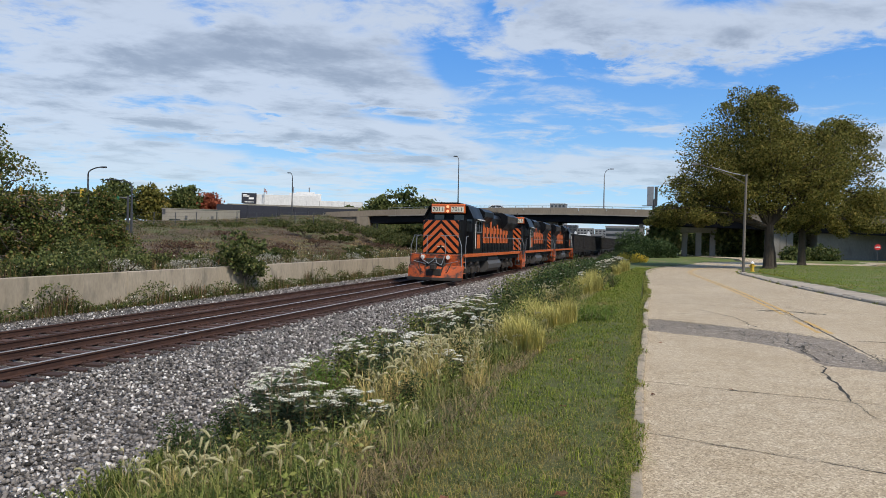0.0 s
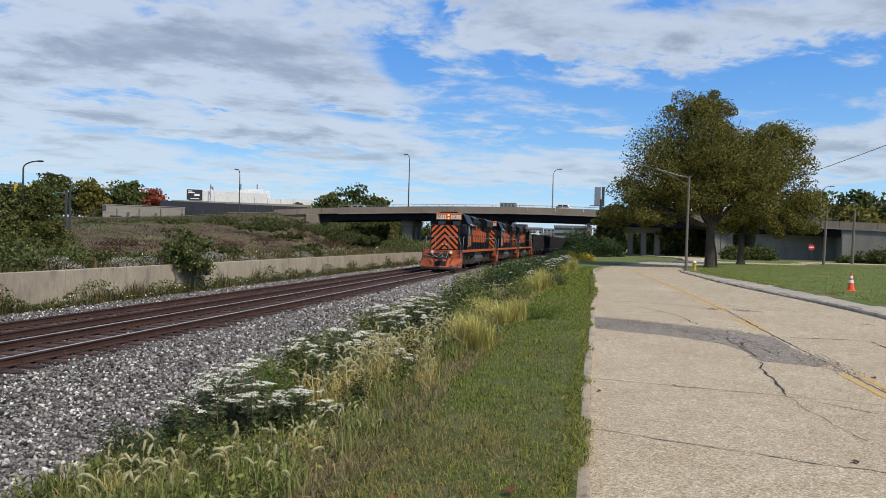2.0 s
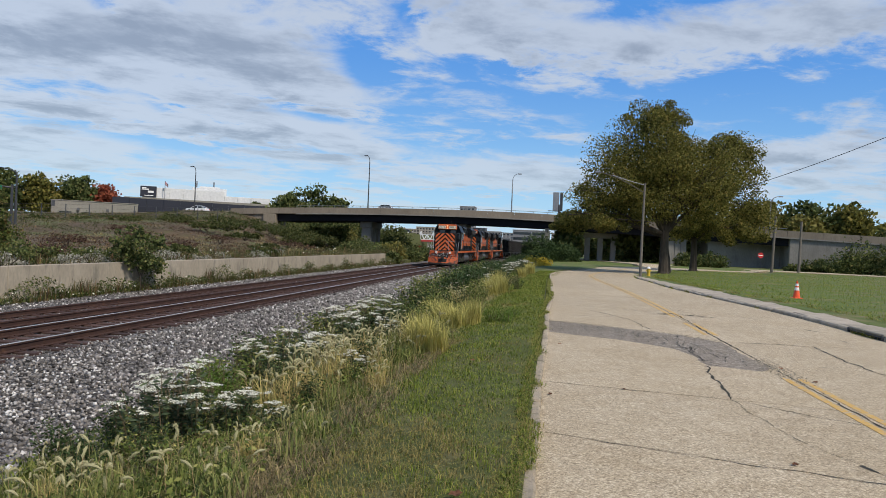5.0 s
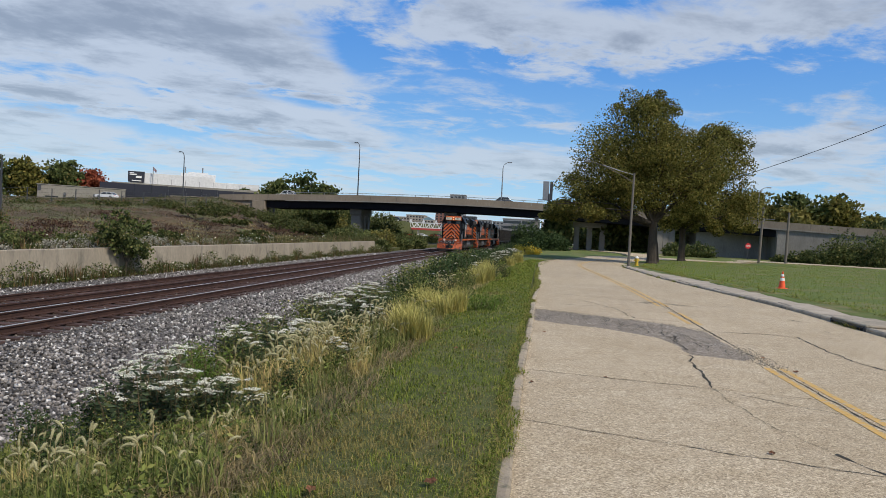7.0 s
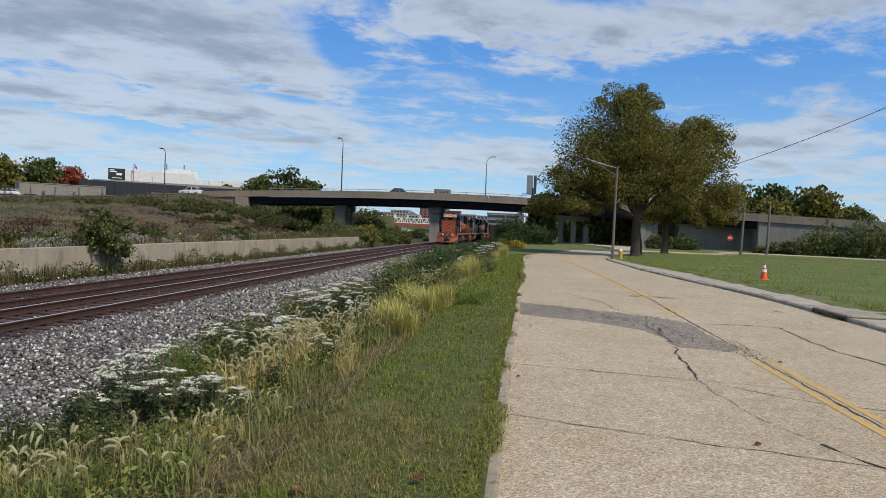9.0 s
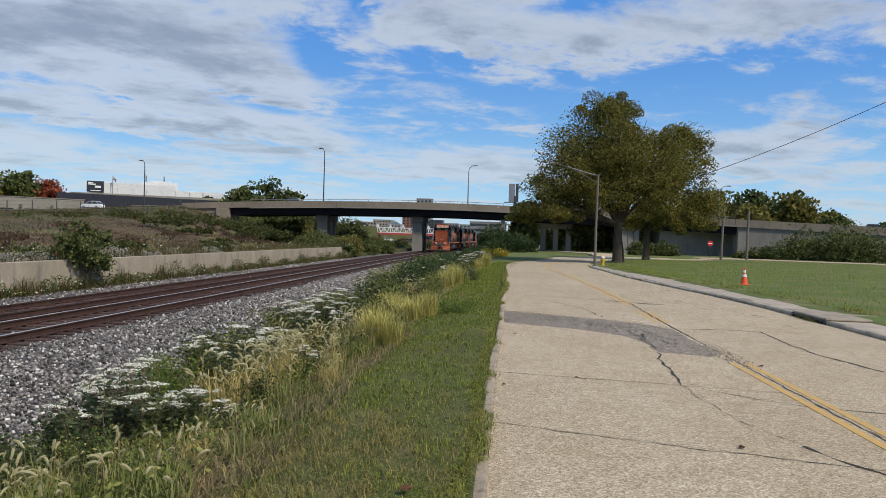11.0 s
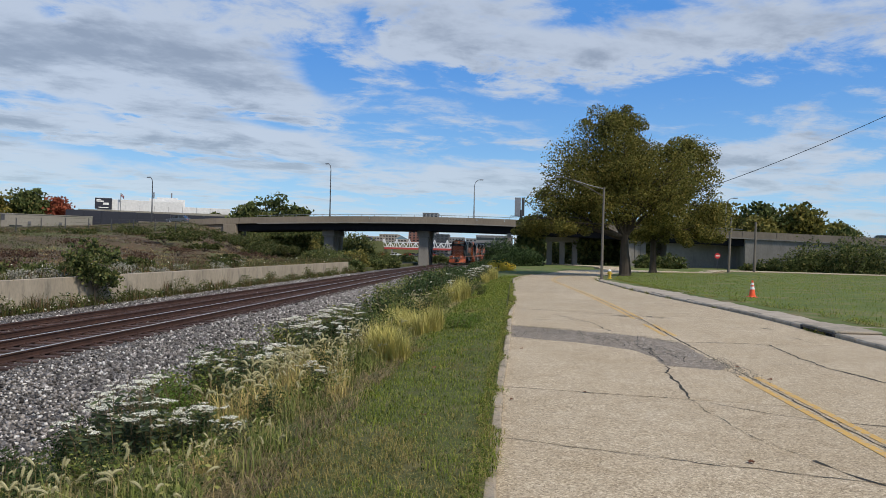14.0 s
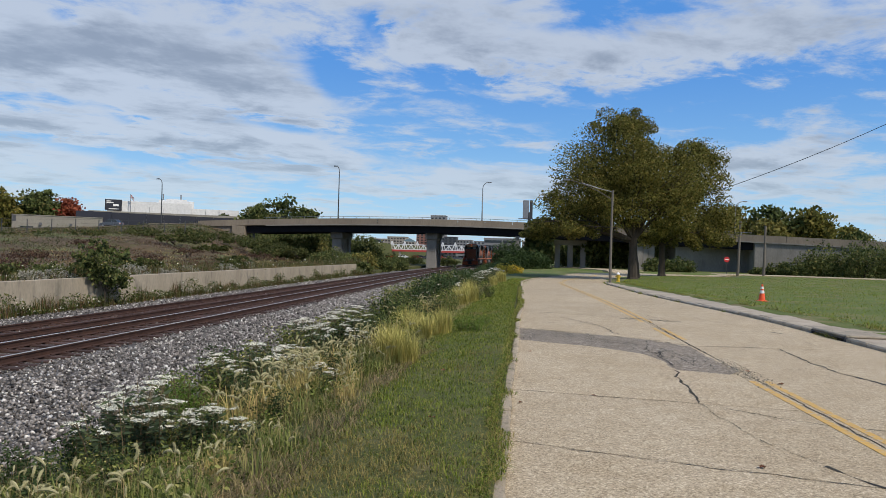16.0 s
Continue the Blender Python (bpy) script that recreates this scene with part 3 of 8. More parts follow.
def bridge_railing():
    rail = empty("bridge_railing", Matrix(), "pale thin metal railing on the bridge parapet", "railing", kind="structure")
    for y in (-5.92, 5.92):
        deck_strip("handrail", XA, 40, y - 0.04, y + 0.04, 1.15, 1.23, STEEL, rail)
        x = XA
        while x < 40:
            bm = bmesh.new()
            box(bm, x, deck_y(x) + y, deck_z(x) + 1.0, 0.08, 0.08, 0.32)
            part("post", bm, STEEL, rail)
            x += 2.6


bridge_railing()


def street_light(name, x, y, z, h, arm, label, material=STEEL, base=0.11, rise=1.2, group="street lamps", gap=None):
    """A tall pole with a bent arm: the arm springs from the top and curves over."""
    lamp = empty(name, Matrix.Translation((x, y, z)), label, "street lamp", group)
    bm = bmesh.new()
    tube(bm, [(0, 0, 0), (0, 0, 0.12), (0, 0, 0.13), (0, 0, h * 0.5), (0, 0, h - rise)], [base * 1.7, base * 1.7, base, base * 0.8, base * 0.6], 8)
    part("pole", bm, material, lamp)
    bm = bmesh.new()
    s = 1 if arm > 0 else -1
    pts = [(arm * (1 - math.cos(a)), 0, h - rise + rise * math.sin(a)) for a in (0, 0.3, 0.6, 0.9, 1.2, 1.5)]
    tube(bm, pts, base * 0.5, 6)
    part("arm", bm, material, lamp)
    bm = bmesh.new()
    box(bm, pts[-1][0] + s * 0.28, 0, pts[-1][2] - 0.02, 0.75, 0.32, 0.18, 0.06)
    part("lamp_head", bm, material, lamp)
    return lamp


for x, h, arm in ((-35.5, 10.3, -0.5), (-7.4, 7.4, 1.1), (37.4, 5.8, 1.4)):
    street_light("street_lamp", x, deck_y(x) - 5.75, deck_z(x) + 0.8, h, arm, "tall slim grey street lamp on the bridge parapet", DARK_STEEL if x < -20 else STEEL, 0.13)
street_light("street_lamp", -71.8, 132, 5.3, 9.9, -0.6, "tall dark street lamp beside the approach road", DARK_STEEL, 0.14)

# ---- train ----
def clip_half(poly, inside, cut):
    out = []
    for a, b in zip(poly, poly[1:] + poly[:1]):
        if inside(a):
            out.append(a)
        if inside(a) != inside(b):
            out.append(cut(a, b))
    return out


def clipped(poly, x0, x1, z0, z1):
    """A flat shape cut to a rectangle."""
    for axis, lim, s in ((0, x0, 1), (0, x1, -1), (1, z0, 1), (1, z1, -1)):
        if not poly:
            return poly
        def cut(a, b, axis=axis, lim=lim):
            t = (lim - a[axis]) / (b[axis] - a[axis])
            return (a[0] + (b[0] - a[0]) * t, a[1] + (b[1] - a[1]) * t)
        poly = clip_half(poly, lambda p, axis=axis, lim=lim, s=s: s * (p[axis] - lim) >= 0, cut)
    return poly


def chevrons(bm, y, x0, x1, z0, z1, period=0.44, fill=0.55, out=-0.012):
    """Orange stripes that rise from both sides to the middle."""
    for side in (-1, 1):
        k = -10
        while k < 14:
            c = z0 + k * period
            quad = [(0, c), (0, c + period * fill), (side * 3, c + period * fill - 3.0), (side * 3, c - 3.0)]
            poly = clipped(quad, *((x0, 0) if side < 0 else (0, x1)), z0, z1)
            if len(poly) > 2:
                lo = [bm.verts.new((u, y, v)) for u, v in poly]
                hi = [bm.verts.new((u, y + out, v)) for u, v in poly]
                n = len(poly)
                for i in range(n):
                    bm.faces.new((lo[i], lo[(i + 1) % n], hi[(i + 1) % n], hi[i]))
                bm.faces.new(hi)
            k += 1


def lettering(text, size, m, material, parent, name="lettering", label=""):
    cu = bpy.data.curves.new(name, "FONT")
    cu.body, cu.size, cu.extrude, cu.align_x, cu.align_y = text, size, 0.004, "CENTER", "CENTER"
    tmp = bpy.data.objects.new(name, cu)
    me = bpy.data.meshes.new_from_object(tmp)
    bpy.data.objects.remove(tmp)
    me.materials.clear()
    me.materials.append(material)
    ob = new(name, me)
    ob.parent, ob.matrix_basis = parent, m
    if label:
        ob["label"] = label
    return ob


def wheelset(parent, y, r=0.51):
    """Two flanged wheels on their axle, turning about the middle."""
    bm = bmesh.new()
    tube(bm, [(-0.95, 0, 0), (0.95, 0, 0)], 0.09, 8)
    for s in (-1, 1):
        tube(bm, [(s * 0.69, 0, 0), (s * 0.715, 0, 0), (s * 0.72, 0, 0), (s * 0.83, 0, 0)], [r + 0.03, r + 0.03, r, r], 20)
        for k in range(5):
            a = k * math.tau / 5
            box(bm, s * 0.84, math.cos(a) * 0.26, math.sin(a) * 0.26, 0.02, 0.11, 0.11)
    ob = part("wheelset", bm, UNDER, parent)
    ob.location = (0, y, r)
    ob["wheel_y"] = y
    return ob


def hand_rail(parent, pts, r=0.022, material=None):
    bm = bmesh.new()
    tube(bm, pts, r, 6)
    return part("handrail", bm, material or LOCO_BLACK, parent)


def locomotive(number, lit, label, side_words):
    """A six-axle road switcher; its short nose looks along -y, the rail tops are z = 0."""
    loco = empty("locomotive", Matrix(), label, "locomotive", "locomotives of the train")

    def P(name, draw, material, parent=None, text="", smooth=False):
        bm = bmesh.new()
        draw(bm)
        return part(name, bm, material, parent or loco, text, smooth)

    L = 20.6
    # frame and sill
    P("frame", lambda bm: (box(bm, 0, L / 2, 1.28, 2.5, L - 1.4, 0.42, 0.03), box(bm, 0, L / 2, 1.56, 3.05, L - 1.7, 0.10, 0.02)), UNDER)
    P("sill_stripe", lambda bm: [box(bm, s * 1.535, L / 2, 1.52, 0.03, L - 2.3, 0.20, 0.008) for s in (-1, 1)], LOCO_ORANGE)
    for end in (0, 1):
        d = 1 if end == 0 else -1
        y0 = 0.55 if end == 0 else L - 0.55
        # plow and pilot
        def plow(bm):
            for s in (-1, 1):
                a = [bm.verts.new(p) for p in ((0, y0 - d * 0.62, 0.12), (s * 1.60, y0 - d * 0.18, 0.12), (s * 1.64, y0 + d * 0.05, 0.95), (0, y0 - d * 0.16, 0.95))]
                b = [bm.verts.new((v.co.x, v.co.y + d * 0.08, v.co.z)) for v in a]
                bm.faces.new(a)
                bm.faces.new(b[::-1])
                for i in range(4):
                    bm.faces.new((a[i], b[i], b[(i + 1) % 4], a[(i + 1) % 4]))
        pl = P("snow_plow", plow, PILOT_ORANGE)
        P("plow_edge", lambda bm: [box(bm, s * 0.80, y0 - d * 0.43, 0.20, 1.70, 0.06, 0.17, 0.01, Matrix.Rotation(s * d * 0.28, 4, "Z")) for s in (-1, 1)], UNDER, pl, "worn dark lower edge")
        P("pilot_plate", lambda bm: (box(bm, 0, y0 + d * 0.12, 1.18, 3.16, 0.12, 0.66, 0.02), box(bm, 0, y0 + d * 0.3, 1.53, 3.16, 0.5, 0.10, 0.02)), PILOT_ORANGE)
        P("coupler", lambda bm: (box(bm, 0, y0 - d * 0.35, 0.88, 0.26, 0.7, 0.26, 0.04), box(bm, 0.06, y0 - d * 0.72, 0.88, 0.34, 0.22, 0.36, 0.06), box(bm, 0, y0 - d * 0.02, 0.9, 0.6, 0.1, 0.5, 0.03)), UNDER)
        # no hollow here: solid boxes whose dark colour holds recess shade and grime
        P("coupler_pocket", lambda bm: (box(bm, 0, y0 - d * 0.0, 1.05, 1.15, 0.3, 0.62, 0.04), box(bm, 0, y0 - d * 0.3, 0.55, 0.9, 0.35, 0.4, 0.05)), UNDER, None, "solid dark block for the shaded, grimy recess round the coupler")
        for s in (-0.55, 0.55, -0.95, 0.95):
            pts = [(s, y0 - d * 0.05, 1.1), (s * 0.95, y0 - d * 0.25, 0.9), (s * 0.8, y0 - d * 0.32, 0.6), (s * 0.65, y0 - d * 0.25, 0.5)]
            P("air_hose", lambda bm: tube(bm, pts, 0.028, 6), UNDER)
        P("uncoupling_lever", lambda bm: tube(bm, [(-1.3, y0 - d * 0.08, 1.2), (-0.5, y0 - d * 0.1, 1.02), (0, y0 - d * 0.14, 1.1), (0.5, y0 - d * 0.1, 1.02), (1.3, y0 - d * 0.08, 1.2)], 0.02, 6), STEEL)
        P("mu_cable", lambda bm: tube(bm, [(-0.85, y0 - d * 0.02, 1.6), (-0.72, y0 - d * 0.2, 1.25), (-0.35, y0 - d * 0.22, 1.05), (-0.1, y0 - d * 0.2, 1.25), (0.02, y0 - d * 0.1, 1.45), (0.1, y0 - d * 0.2, 1.1), (0.4, y0 - d * 0.22, 0.98), (0.55, y0 - d * 0.1, 1.5)], 0.03, 6), STEEL)
        for s in (-1, 1):
            lt = P("ditch_light", lambda bm: (tube(bm, [(s * 0.75, y0 + d * 0.1, 1.42), (s * 0.75, y0 - d * 0.1, 1.42)], [0.17, 0.15], 12)), LOCO_ORANGE)
            P("lens", lambda bm: tube(bm, [(s * 0.75, y0 - d * 0.09, 1.42), (s * 0.75, y0 - d * 0.12, 1.42)], 0.12, 12), LENS, lt, "clear round lamp lens")
            P("stairwell", lambda bm: [box(bm, s * 1.36, y0 + d * 0.62, z, 0.32, 0.55, 0.05, 0.01) for z in (0.5, 0.82, 1.14)] + [box(bm, s * 1.2, y0 + d * 0.62, 0.95, 0.05, 0.6, 1.0)], LOCO_ORANGE if end == 0 else UNDER)
            hand_rail(loco, [(s * 1.5, y0 + d * 0.02, 0.7), (s * 1.5, y0 + d * 0.02, 2.05), (s * 1.3, y0 + d * 0.02, 2.65), (s * 0.25, y0 + d * 0.06, 2.65)], 0.024, STEEL)
            hand_rail(loco, [(s * 1.5, y0 + d * 0.95, 0.75), (s * 1.5, y0 + d * 0.95, 2.0), (s * 1.5, y0 + d * 1.05, 2.6), (s * 1.5, y0 + d * 1.55, 2.65)], 0.024, STEEL)
            hand_rail(loco, [(s * 0.55, y0 + d * 0.04, 1.6), (s * 0.55, y0 + d * 0.05, 2.65)], 0.02, STEEL)

    # short nose with its stripes
    P("nose", lambda bm: box(bm, 0, 2.35, 2.60, 2.22, 1.7, 1.98, 0.07), LOCO_BLACK)
    P("nose_stripes", lambda bm: chevrons(bm, 1.497, -1.07, 1.07, 1.66, 3.54, 0.48), LOCO_ORANGE, None, "orange chevron stripes")
    [P("nose_door_handle", lambda bm: box(bm, dx, 1.47, 2.02, 0.16, 0.03, 0.05), CREAM) for dx in (-0.14, 0.14)]
    # cab
    roof = [(-1.52, 1.65), (1.52, 1.65), (1.52, 3.75), (1.18, 4.42), (0.6, 4.62), (-0.6, 4.62), (-1.18, 4.42), (-1.52, 3.75)]
    P("cab", lambda bm: prism(bm, roof, 3.2, 5.6, "y"), LOCO_BLACK)
    P("cab_roof", lambda bm: prism(bm, [(-1.58, 3.72), (-1.22, 4.45), (-0.6, 4.67), (0.6, 4.67), (1.22, 4.45), (1.58, 3.72), (1.54, 3.70), (1.18, 4.41), (0.58, 4.62), (-0.58, 4.62), (-1.18, 4.41), (-1.54, 3.70)], 2.98, 5.75, "y"), LOCO_BLACK, None, "overhanging black cab roof")
    for s in (-1, 1):
        w = P("windshield", lambda bm: box(bm, s * 0.62, 3.19, 3.72, 0.62, 0.03, 0.42, 0.01), GLASS_DARK)
        P("window_frame", lambda bm: [box(bm, s * 0.62 + dx, 3.18, 3.72 + dz, sx, 0.05, sz) for dx, dz, sx, sz in ((0, 0.23, 0.72, 0.05), (0, -0.23, 0.72, 0.05), (0.34, 0, 0.05, 0.5), (-0.34, 0, 0.05, 0.5))], LOCO_BLACK, w)
        P("windshield", lambda bm: box(bm, s * 1.27, 3.19, 3.3, 0.34, 0.03, 0.75, 0.01), GLASS_DARK)
        sw = P("side_window", lambda bm: box(bm, s * 1.525, 4.6, 3.25, 0.03, 1.25, 0.62, 0.01), GLASS_DARK)
        P("window_frame", lambda bm: [box(bm, s * 1.53, 4.6 + dy, 3.25 + dz, 0.05, sy, sz) for dy, dz, sy, sz in ((0, 0.33, 1.35, 0.05), (0, -0.33, 1.35, 0.05), (0.66, 0, 0.05, 0.7), (-0.66, 0, 0.05, 0.7), (0, 0, 0.05, 0.66))], STEEL, sw)
        P("cab_panel", lambda bm: box(bm, s * 1.528, 4.55, 2.35, 0.02, 0.8, 0.85, 0.004), LOCO_ORANGE, None, "orange panel under the cab window")
        P("sun_visor", lambda bm: box(bm, s * 1.66, 4.6, 3.68, 0.3, 1.3, 0.03, 0.0, Matrix.Rotation(s * 0.35, 4, "Y")), LENS, None, "light awning over the side window")
        P("grab_iron", lambda bm: (tube(bm, [(s * 1.56, 3.35, 1.9), (s * 1.62, 3.35, 1.9), (s * 1.62, 3.35, 3.4), (s * 1.56, 3.35, 3.4)], 0.018, 6)), LENS)
    P("notice_board", lambda bm: box(bm, 1.0, 6.55, 2.95, 0.05, 0.42, 1.25, 0.006), SIGN_PALE, None, "white notice panel behind the cab")
    # number board over the windows
    nb = P("number_board", lambda bm: box(bm, 0, 3.02, 4.28, 2.1, 0.36, 0.58, 0.05), LOCO_ORANGE)
    for s in (-1, 1):
        P("number_panel", lambda bm: box(bm, s * 0.60, 2.835, 4.24, 0.78, 0.02, 0.33, 0.005), CREAM, nb)
        for i, ch in enumerate(number):
            lettering(ch, 0.34, Matrix.Translation((s * 0.60 + (i - 1.5) * 0.175, 2.818, 4.24)) @ pose(0, 0, 0, 90, 0, 0), INK, nb, "digit", "black road number digit")
    for z in (4.13, 4.40):
        P("headlight", lambda bm: tube(bm, [(0, 2.86, z), (0, 2.80, z)], 0.085, 14), LAMP_ON if lit else LENS, nb, "lit round headlight" if lit else "round headlight")
    # long hood
    hood = [(-0.98, 1.62), (0.98, 1.62), (0.98, 4.0), (0.8, 4.28), (-0.8, 4.28), (-0.98, 4.0)]
    P("long_hood", lambda bm: prism(bm, hood, 5.7, 19.2, "y"), LOCO_BLACK)
    P("dynamic_brake", lambda bm: prism(bm, [(-1.0, 3.55), (1.0, 3.55), (1.42, 3.95), (1.42, 4.28), (1.1, 4.5), (-1.1, 4.5), (-1.42, 4.28), (-1.42, 3.95)], 6.6, 9.4, "y"), LOCO_BLACK)
    P("radiator", lambda bm: prism(bm, [(-1.0, 3.2), (1.0, 3.2), (1.45, 3.75), (1.45, 4.3), (1.1, 4.5), (-1.1, 4.5), (-1.45, 4.3), (-1.45, 3.75)], 14.2, 18.6, "y"), LOCO_BLACK)
    for s in (-1, 1):
        P("radiator_grille", lambda bm: [box(bm, s * 1.46, 14.5 + 0.5 * k, 4.02, 0.03, 0.42, 0.46, 0.005) for k in range(8)], UNDER)
        P("intake_screen", lambda bm: box(bm, s * 0.99, 6.1, 3.6, 0.04, 0.8, 0.9, 0.01), UNDER)
        for k in range(11):
            P("hood_door", lambda bm: (box(bm, s * 0.99, 7.0 + 1.08 * k, 2.55, 0.035, 0.98, 1.62, 0.01), box(bm, s * 1.012, 6.6 + 1.08 * k, 2.5, 0.02, 0.05, 0.16)), LOCO_BLACK)
    for y in (7.3, 8.7, 14.9, 16.3, 17.7):
        P("roof_fan", lambda bm: (tube(bm, [(0, y, 4.45), (0, y, 4.62)], [0.62, 0.6], 18), tube(bm, [(0, y, 4.62), (0, y, 4.65)], [0.3, 0.25], 12)), UNDER)
    P("exhaust_stack", lambda bm: box(bm, 0, 11.2, 4.4, 0.7, 0.9, 0.3, 0.05), UNDER)
    P("air_horn", lambda bm: [tube(bm, [(dx, 6.3, 4.45), (dx, 5.7, 4.5)], [0.03, 0.09], 8) for dx in (-0.15, 0, 0.15)], STEEL)
    P("antenna", lambda bm: tube(bm, [(0.2, 4.4, 4.65), (0.2, 4.4, 5.0)], 0.03, 6), UNDER)
    # rear of the long hood carries stripes too
    def rear(bm):
        chevrons(bm, 19.203, -0.93, 0.93, 1.66, 4.2, out=0.012)
    P("hood_end_stripes", rear, LOCO_ORANGE, None, "orange chevron stripes")
    P("headlight", lambda bm: [tube(bm, [(0, 19.2, z), (0, 19.27, z)], 0.11, 14) for z in (4.05, 3.8)], LENS)
    # name on the flank, as plain shapes
    for s in (-1, 1):
        w, y = 0.0, 8.2
        for k in range(side_words):
            hgt = (1.35, 1.1, 1.5, 1.2)[k % 4]
            P("name_letter", lambda bm: (box(bm, s * 1.014, y, 2.85 + (hgt - 1.2) / 2, 0.016, 0.42, hgt, 0.003), box(bm, s * 1.014, y + 0.42, 2.45, 0.016, 0.4, 0.42, 0.003), box(bm, s * 1.014, y + 0.46, 3.1, 0.016, 0.34, 0.4, 0.003)), LOCO_ORANGE)
            y += 1.12
        # walkway handrails
        hand_rail(loco, [(s * 1.49, 5.75, 2.62), (s * 1.49, 19.3, 2.62)], 0.02, STEEL)
        for k in range(10):
            hand_rail(loco, [(s * 1.49, 5.9 + 1.47 * k, 1.6), (s * 1.49, 5.9 + 1.47 * k, 2.62)], 0.016, LOCO_BLACK)
    # tank, air tanks, trucks
    P("fuel_tank", lambda bm: prism(bm, [(-1.1, 0.32), (1.1, 0.32), (1.38, 0.55), (1.42, 0.85), (1.3, 1.08), (-1.3, 1.08), (-1.42, 0.85), (-1.38, 0.55)], 8.1, 12.3, "y"), TANK)
    for s in (-1, 1):
        P("air_reservoir", lambda bm: tube(bm, [(s * 1.2, 8.2, 1.22), (s * 1.2, 11.4, 1.22)], 0.17, 12), TANK)
    for yc in (4.55, 15.95):
        tr = P("truck_frame", lambda bm: [prism(bm, [(yc - 2.35, 0.62), (yc - 1.95, 0.62), (yc - 1.5, 0.45), (yc - 0.3, 0.45), (yc + 0.3, 0.45), (yc + 1.5, 0.45), (yc + 1.95, 0.62), (yc + 2.35, 0.62), (yc + 2.35, 0.82), (yc + 1.6, 1.02), (yc - 1.6, 1.02), (yc - 2.35, 0.82)], s * 1.02 - 0.08, s * 1.02 + 0.08, "x") for s in (-1, 1)] + [box(bm, 0, yc + d, 0.8, 2.0, 0.4, 0.35, 0.03) for d in (-0.9, 0.9)], UNDER)
        for s in (-1, 1):
            for d in (-1.7, 0, 1.7):
                P("axle_box", lambda bm: (box(bm, s * 1.15, yc + d, 0.55, 0.16, 0.42, 0.42, 0.05), tube(bm, [(s * 1.2, yc + d, 0.55), (s * 1.27, yc + d, 0.55)], 0.13, 10)), UNDER, tr)
            for d in (-0.85, 0.85):
                P("brake_cylinder", lambda bm: tube(bm, [(s * 1.2, yc + d - 0.25, 1.0), (s * 1.2, yc + d + 0.25, 1.0)], 0.13, 10), UNDER, tr)
                P("spring", lambda bm: [tube(bm, [(s * 1.1, yc + d + e, 0.45), (s * 1.1, yc + d + e, 0.85)], 0.09, 8) for e in (-0.15, 0.15)], UNDER, tr)
        for d in (-1.7, 0, 1.7):
            wheelset(loco, yc + d)
    return loco


loco_1 = locomotive("7011", True, "leading black locomotive with orange chevrons, headlight lit", 8)
loco_2 = locomotive("7015", False, "second black locomotive with orange striped nose", 7)
loco_3 = locomotive("7014", False, "third black locomotive, running long hood first", 6)


def hopper_car():
    car = empty("hopper_car", Matrix(), "dark open-topped coal hopper car with ribbed sides", "rail car", "hopper cars of the train")
    L = 14.6

    def P(name, draw, material, parent=None):
        bm = bmesh.new()
        draw(bm)
        return part(name, bm, material, parent or car)

    for s in (-1, 1):
        P("side", lambda bm: box(bm, s * 1.5, L / 2, 2.35, 0.06, L - 1.0, 2.5, 0.01), HOPPER)
        P("top_chord", lambda bm: box(bm, s * 1.52, L / 2, 3.6, 0.16, L - 0.9, 0.14, 0.02), HOPPER)
        P("sill", lambda bm: box(bm, s * 1.4, L / 2, 1.05, 0.14, L - 0.6, 0.28, 0.02), HOPPER)
        for k in range(12):
            P("rib", lambda bm: box(bm, s * 1.57, 0.9 + k * (L - 1.8) / 11, 2.35, 0.1, 0.12, 2.4, 0.01), HOPPER)
    for e, y in ((-1, 0.75), (1, L - 0.75)):
        P("end_sheet", lambda bm: box(bm, 0, y, 2.5, 3.0, 0.06, 2.3, 0.01), HOPPER)
        for s in (-1, 0, 1):
            P("end_post", lambda bm: box(bm, s * 1.2, y + e * 0.1, 2.2, 0.14, 0.14, 2.9, 0.01), HOPPER)
        P("end_platform", lambda bm: box(bm, 0, y + e * 0.35, 1.05, 2.9, 0.7, 0.14, 0.02), HOPPER)
        P("coupler", lambda bm: box(bm, 0, y + e * 0.95, 0.88, 0.28, 0.7, 0.28, 0.04), UNDER)
    for k in range(3):
        y = 3.4 + k * 3.9
        P("discharge_bay", lambda bm: prism(bm, [(y - 1.7, 1.2), (y + 1.7, 1.2), (y + 0.4, 0.4), (y - 0.4, 0.4)], -1.3, 1.3, "x"), HOPPER)
    for yc in (2.0, L - 2.0):
        P("truck_frame", lambda bm: [prism(bm, [(yc - 1.3, 0.4), (yc - 0.6, 0.6), (yc - 0.4, 0.3), (yc + 0.4, 0.3), (yc + 0.6, 0.6), (yc + 1.3, 0.4), (yc + 1.3, 0.62), (yc + 0.5, 0.85), (yc - 0.5, 0.85), (yc - 1.3, 0.62)], s * 1.0 - 0.06, s * 1.0 + 0.06, "x") for s in (-1, 1)] + [box(bm, 0, yc, 0.7, 2.0, 0.4, 0.3, 0.03)], UNDER)
        for d in (-0.89, 0.89):
            wheelset(car, yc + d, 0.42)
    return car


hoppers = [hopper_car()]
for k in range(5):
    hoppers.append(copy_thing(hoppers[0], Matrix.Translation((0, k, 0))))

# ---- track and road details ----
BED = [(-19.25, -1.22), (-17.5, -1.18), (-16.4, -1.16), (-13.8, -1.16), (-13.4, -1.08), (-12.9, -0.97), (-9.8, -0.97), (-9.2, -1.0), (-7.2, -1.14), (-5.6, -1.24)]


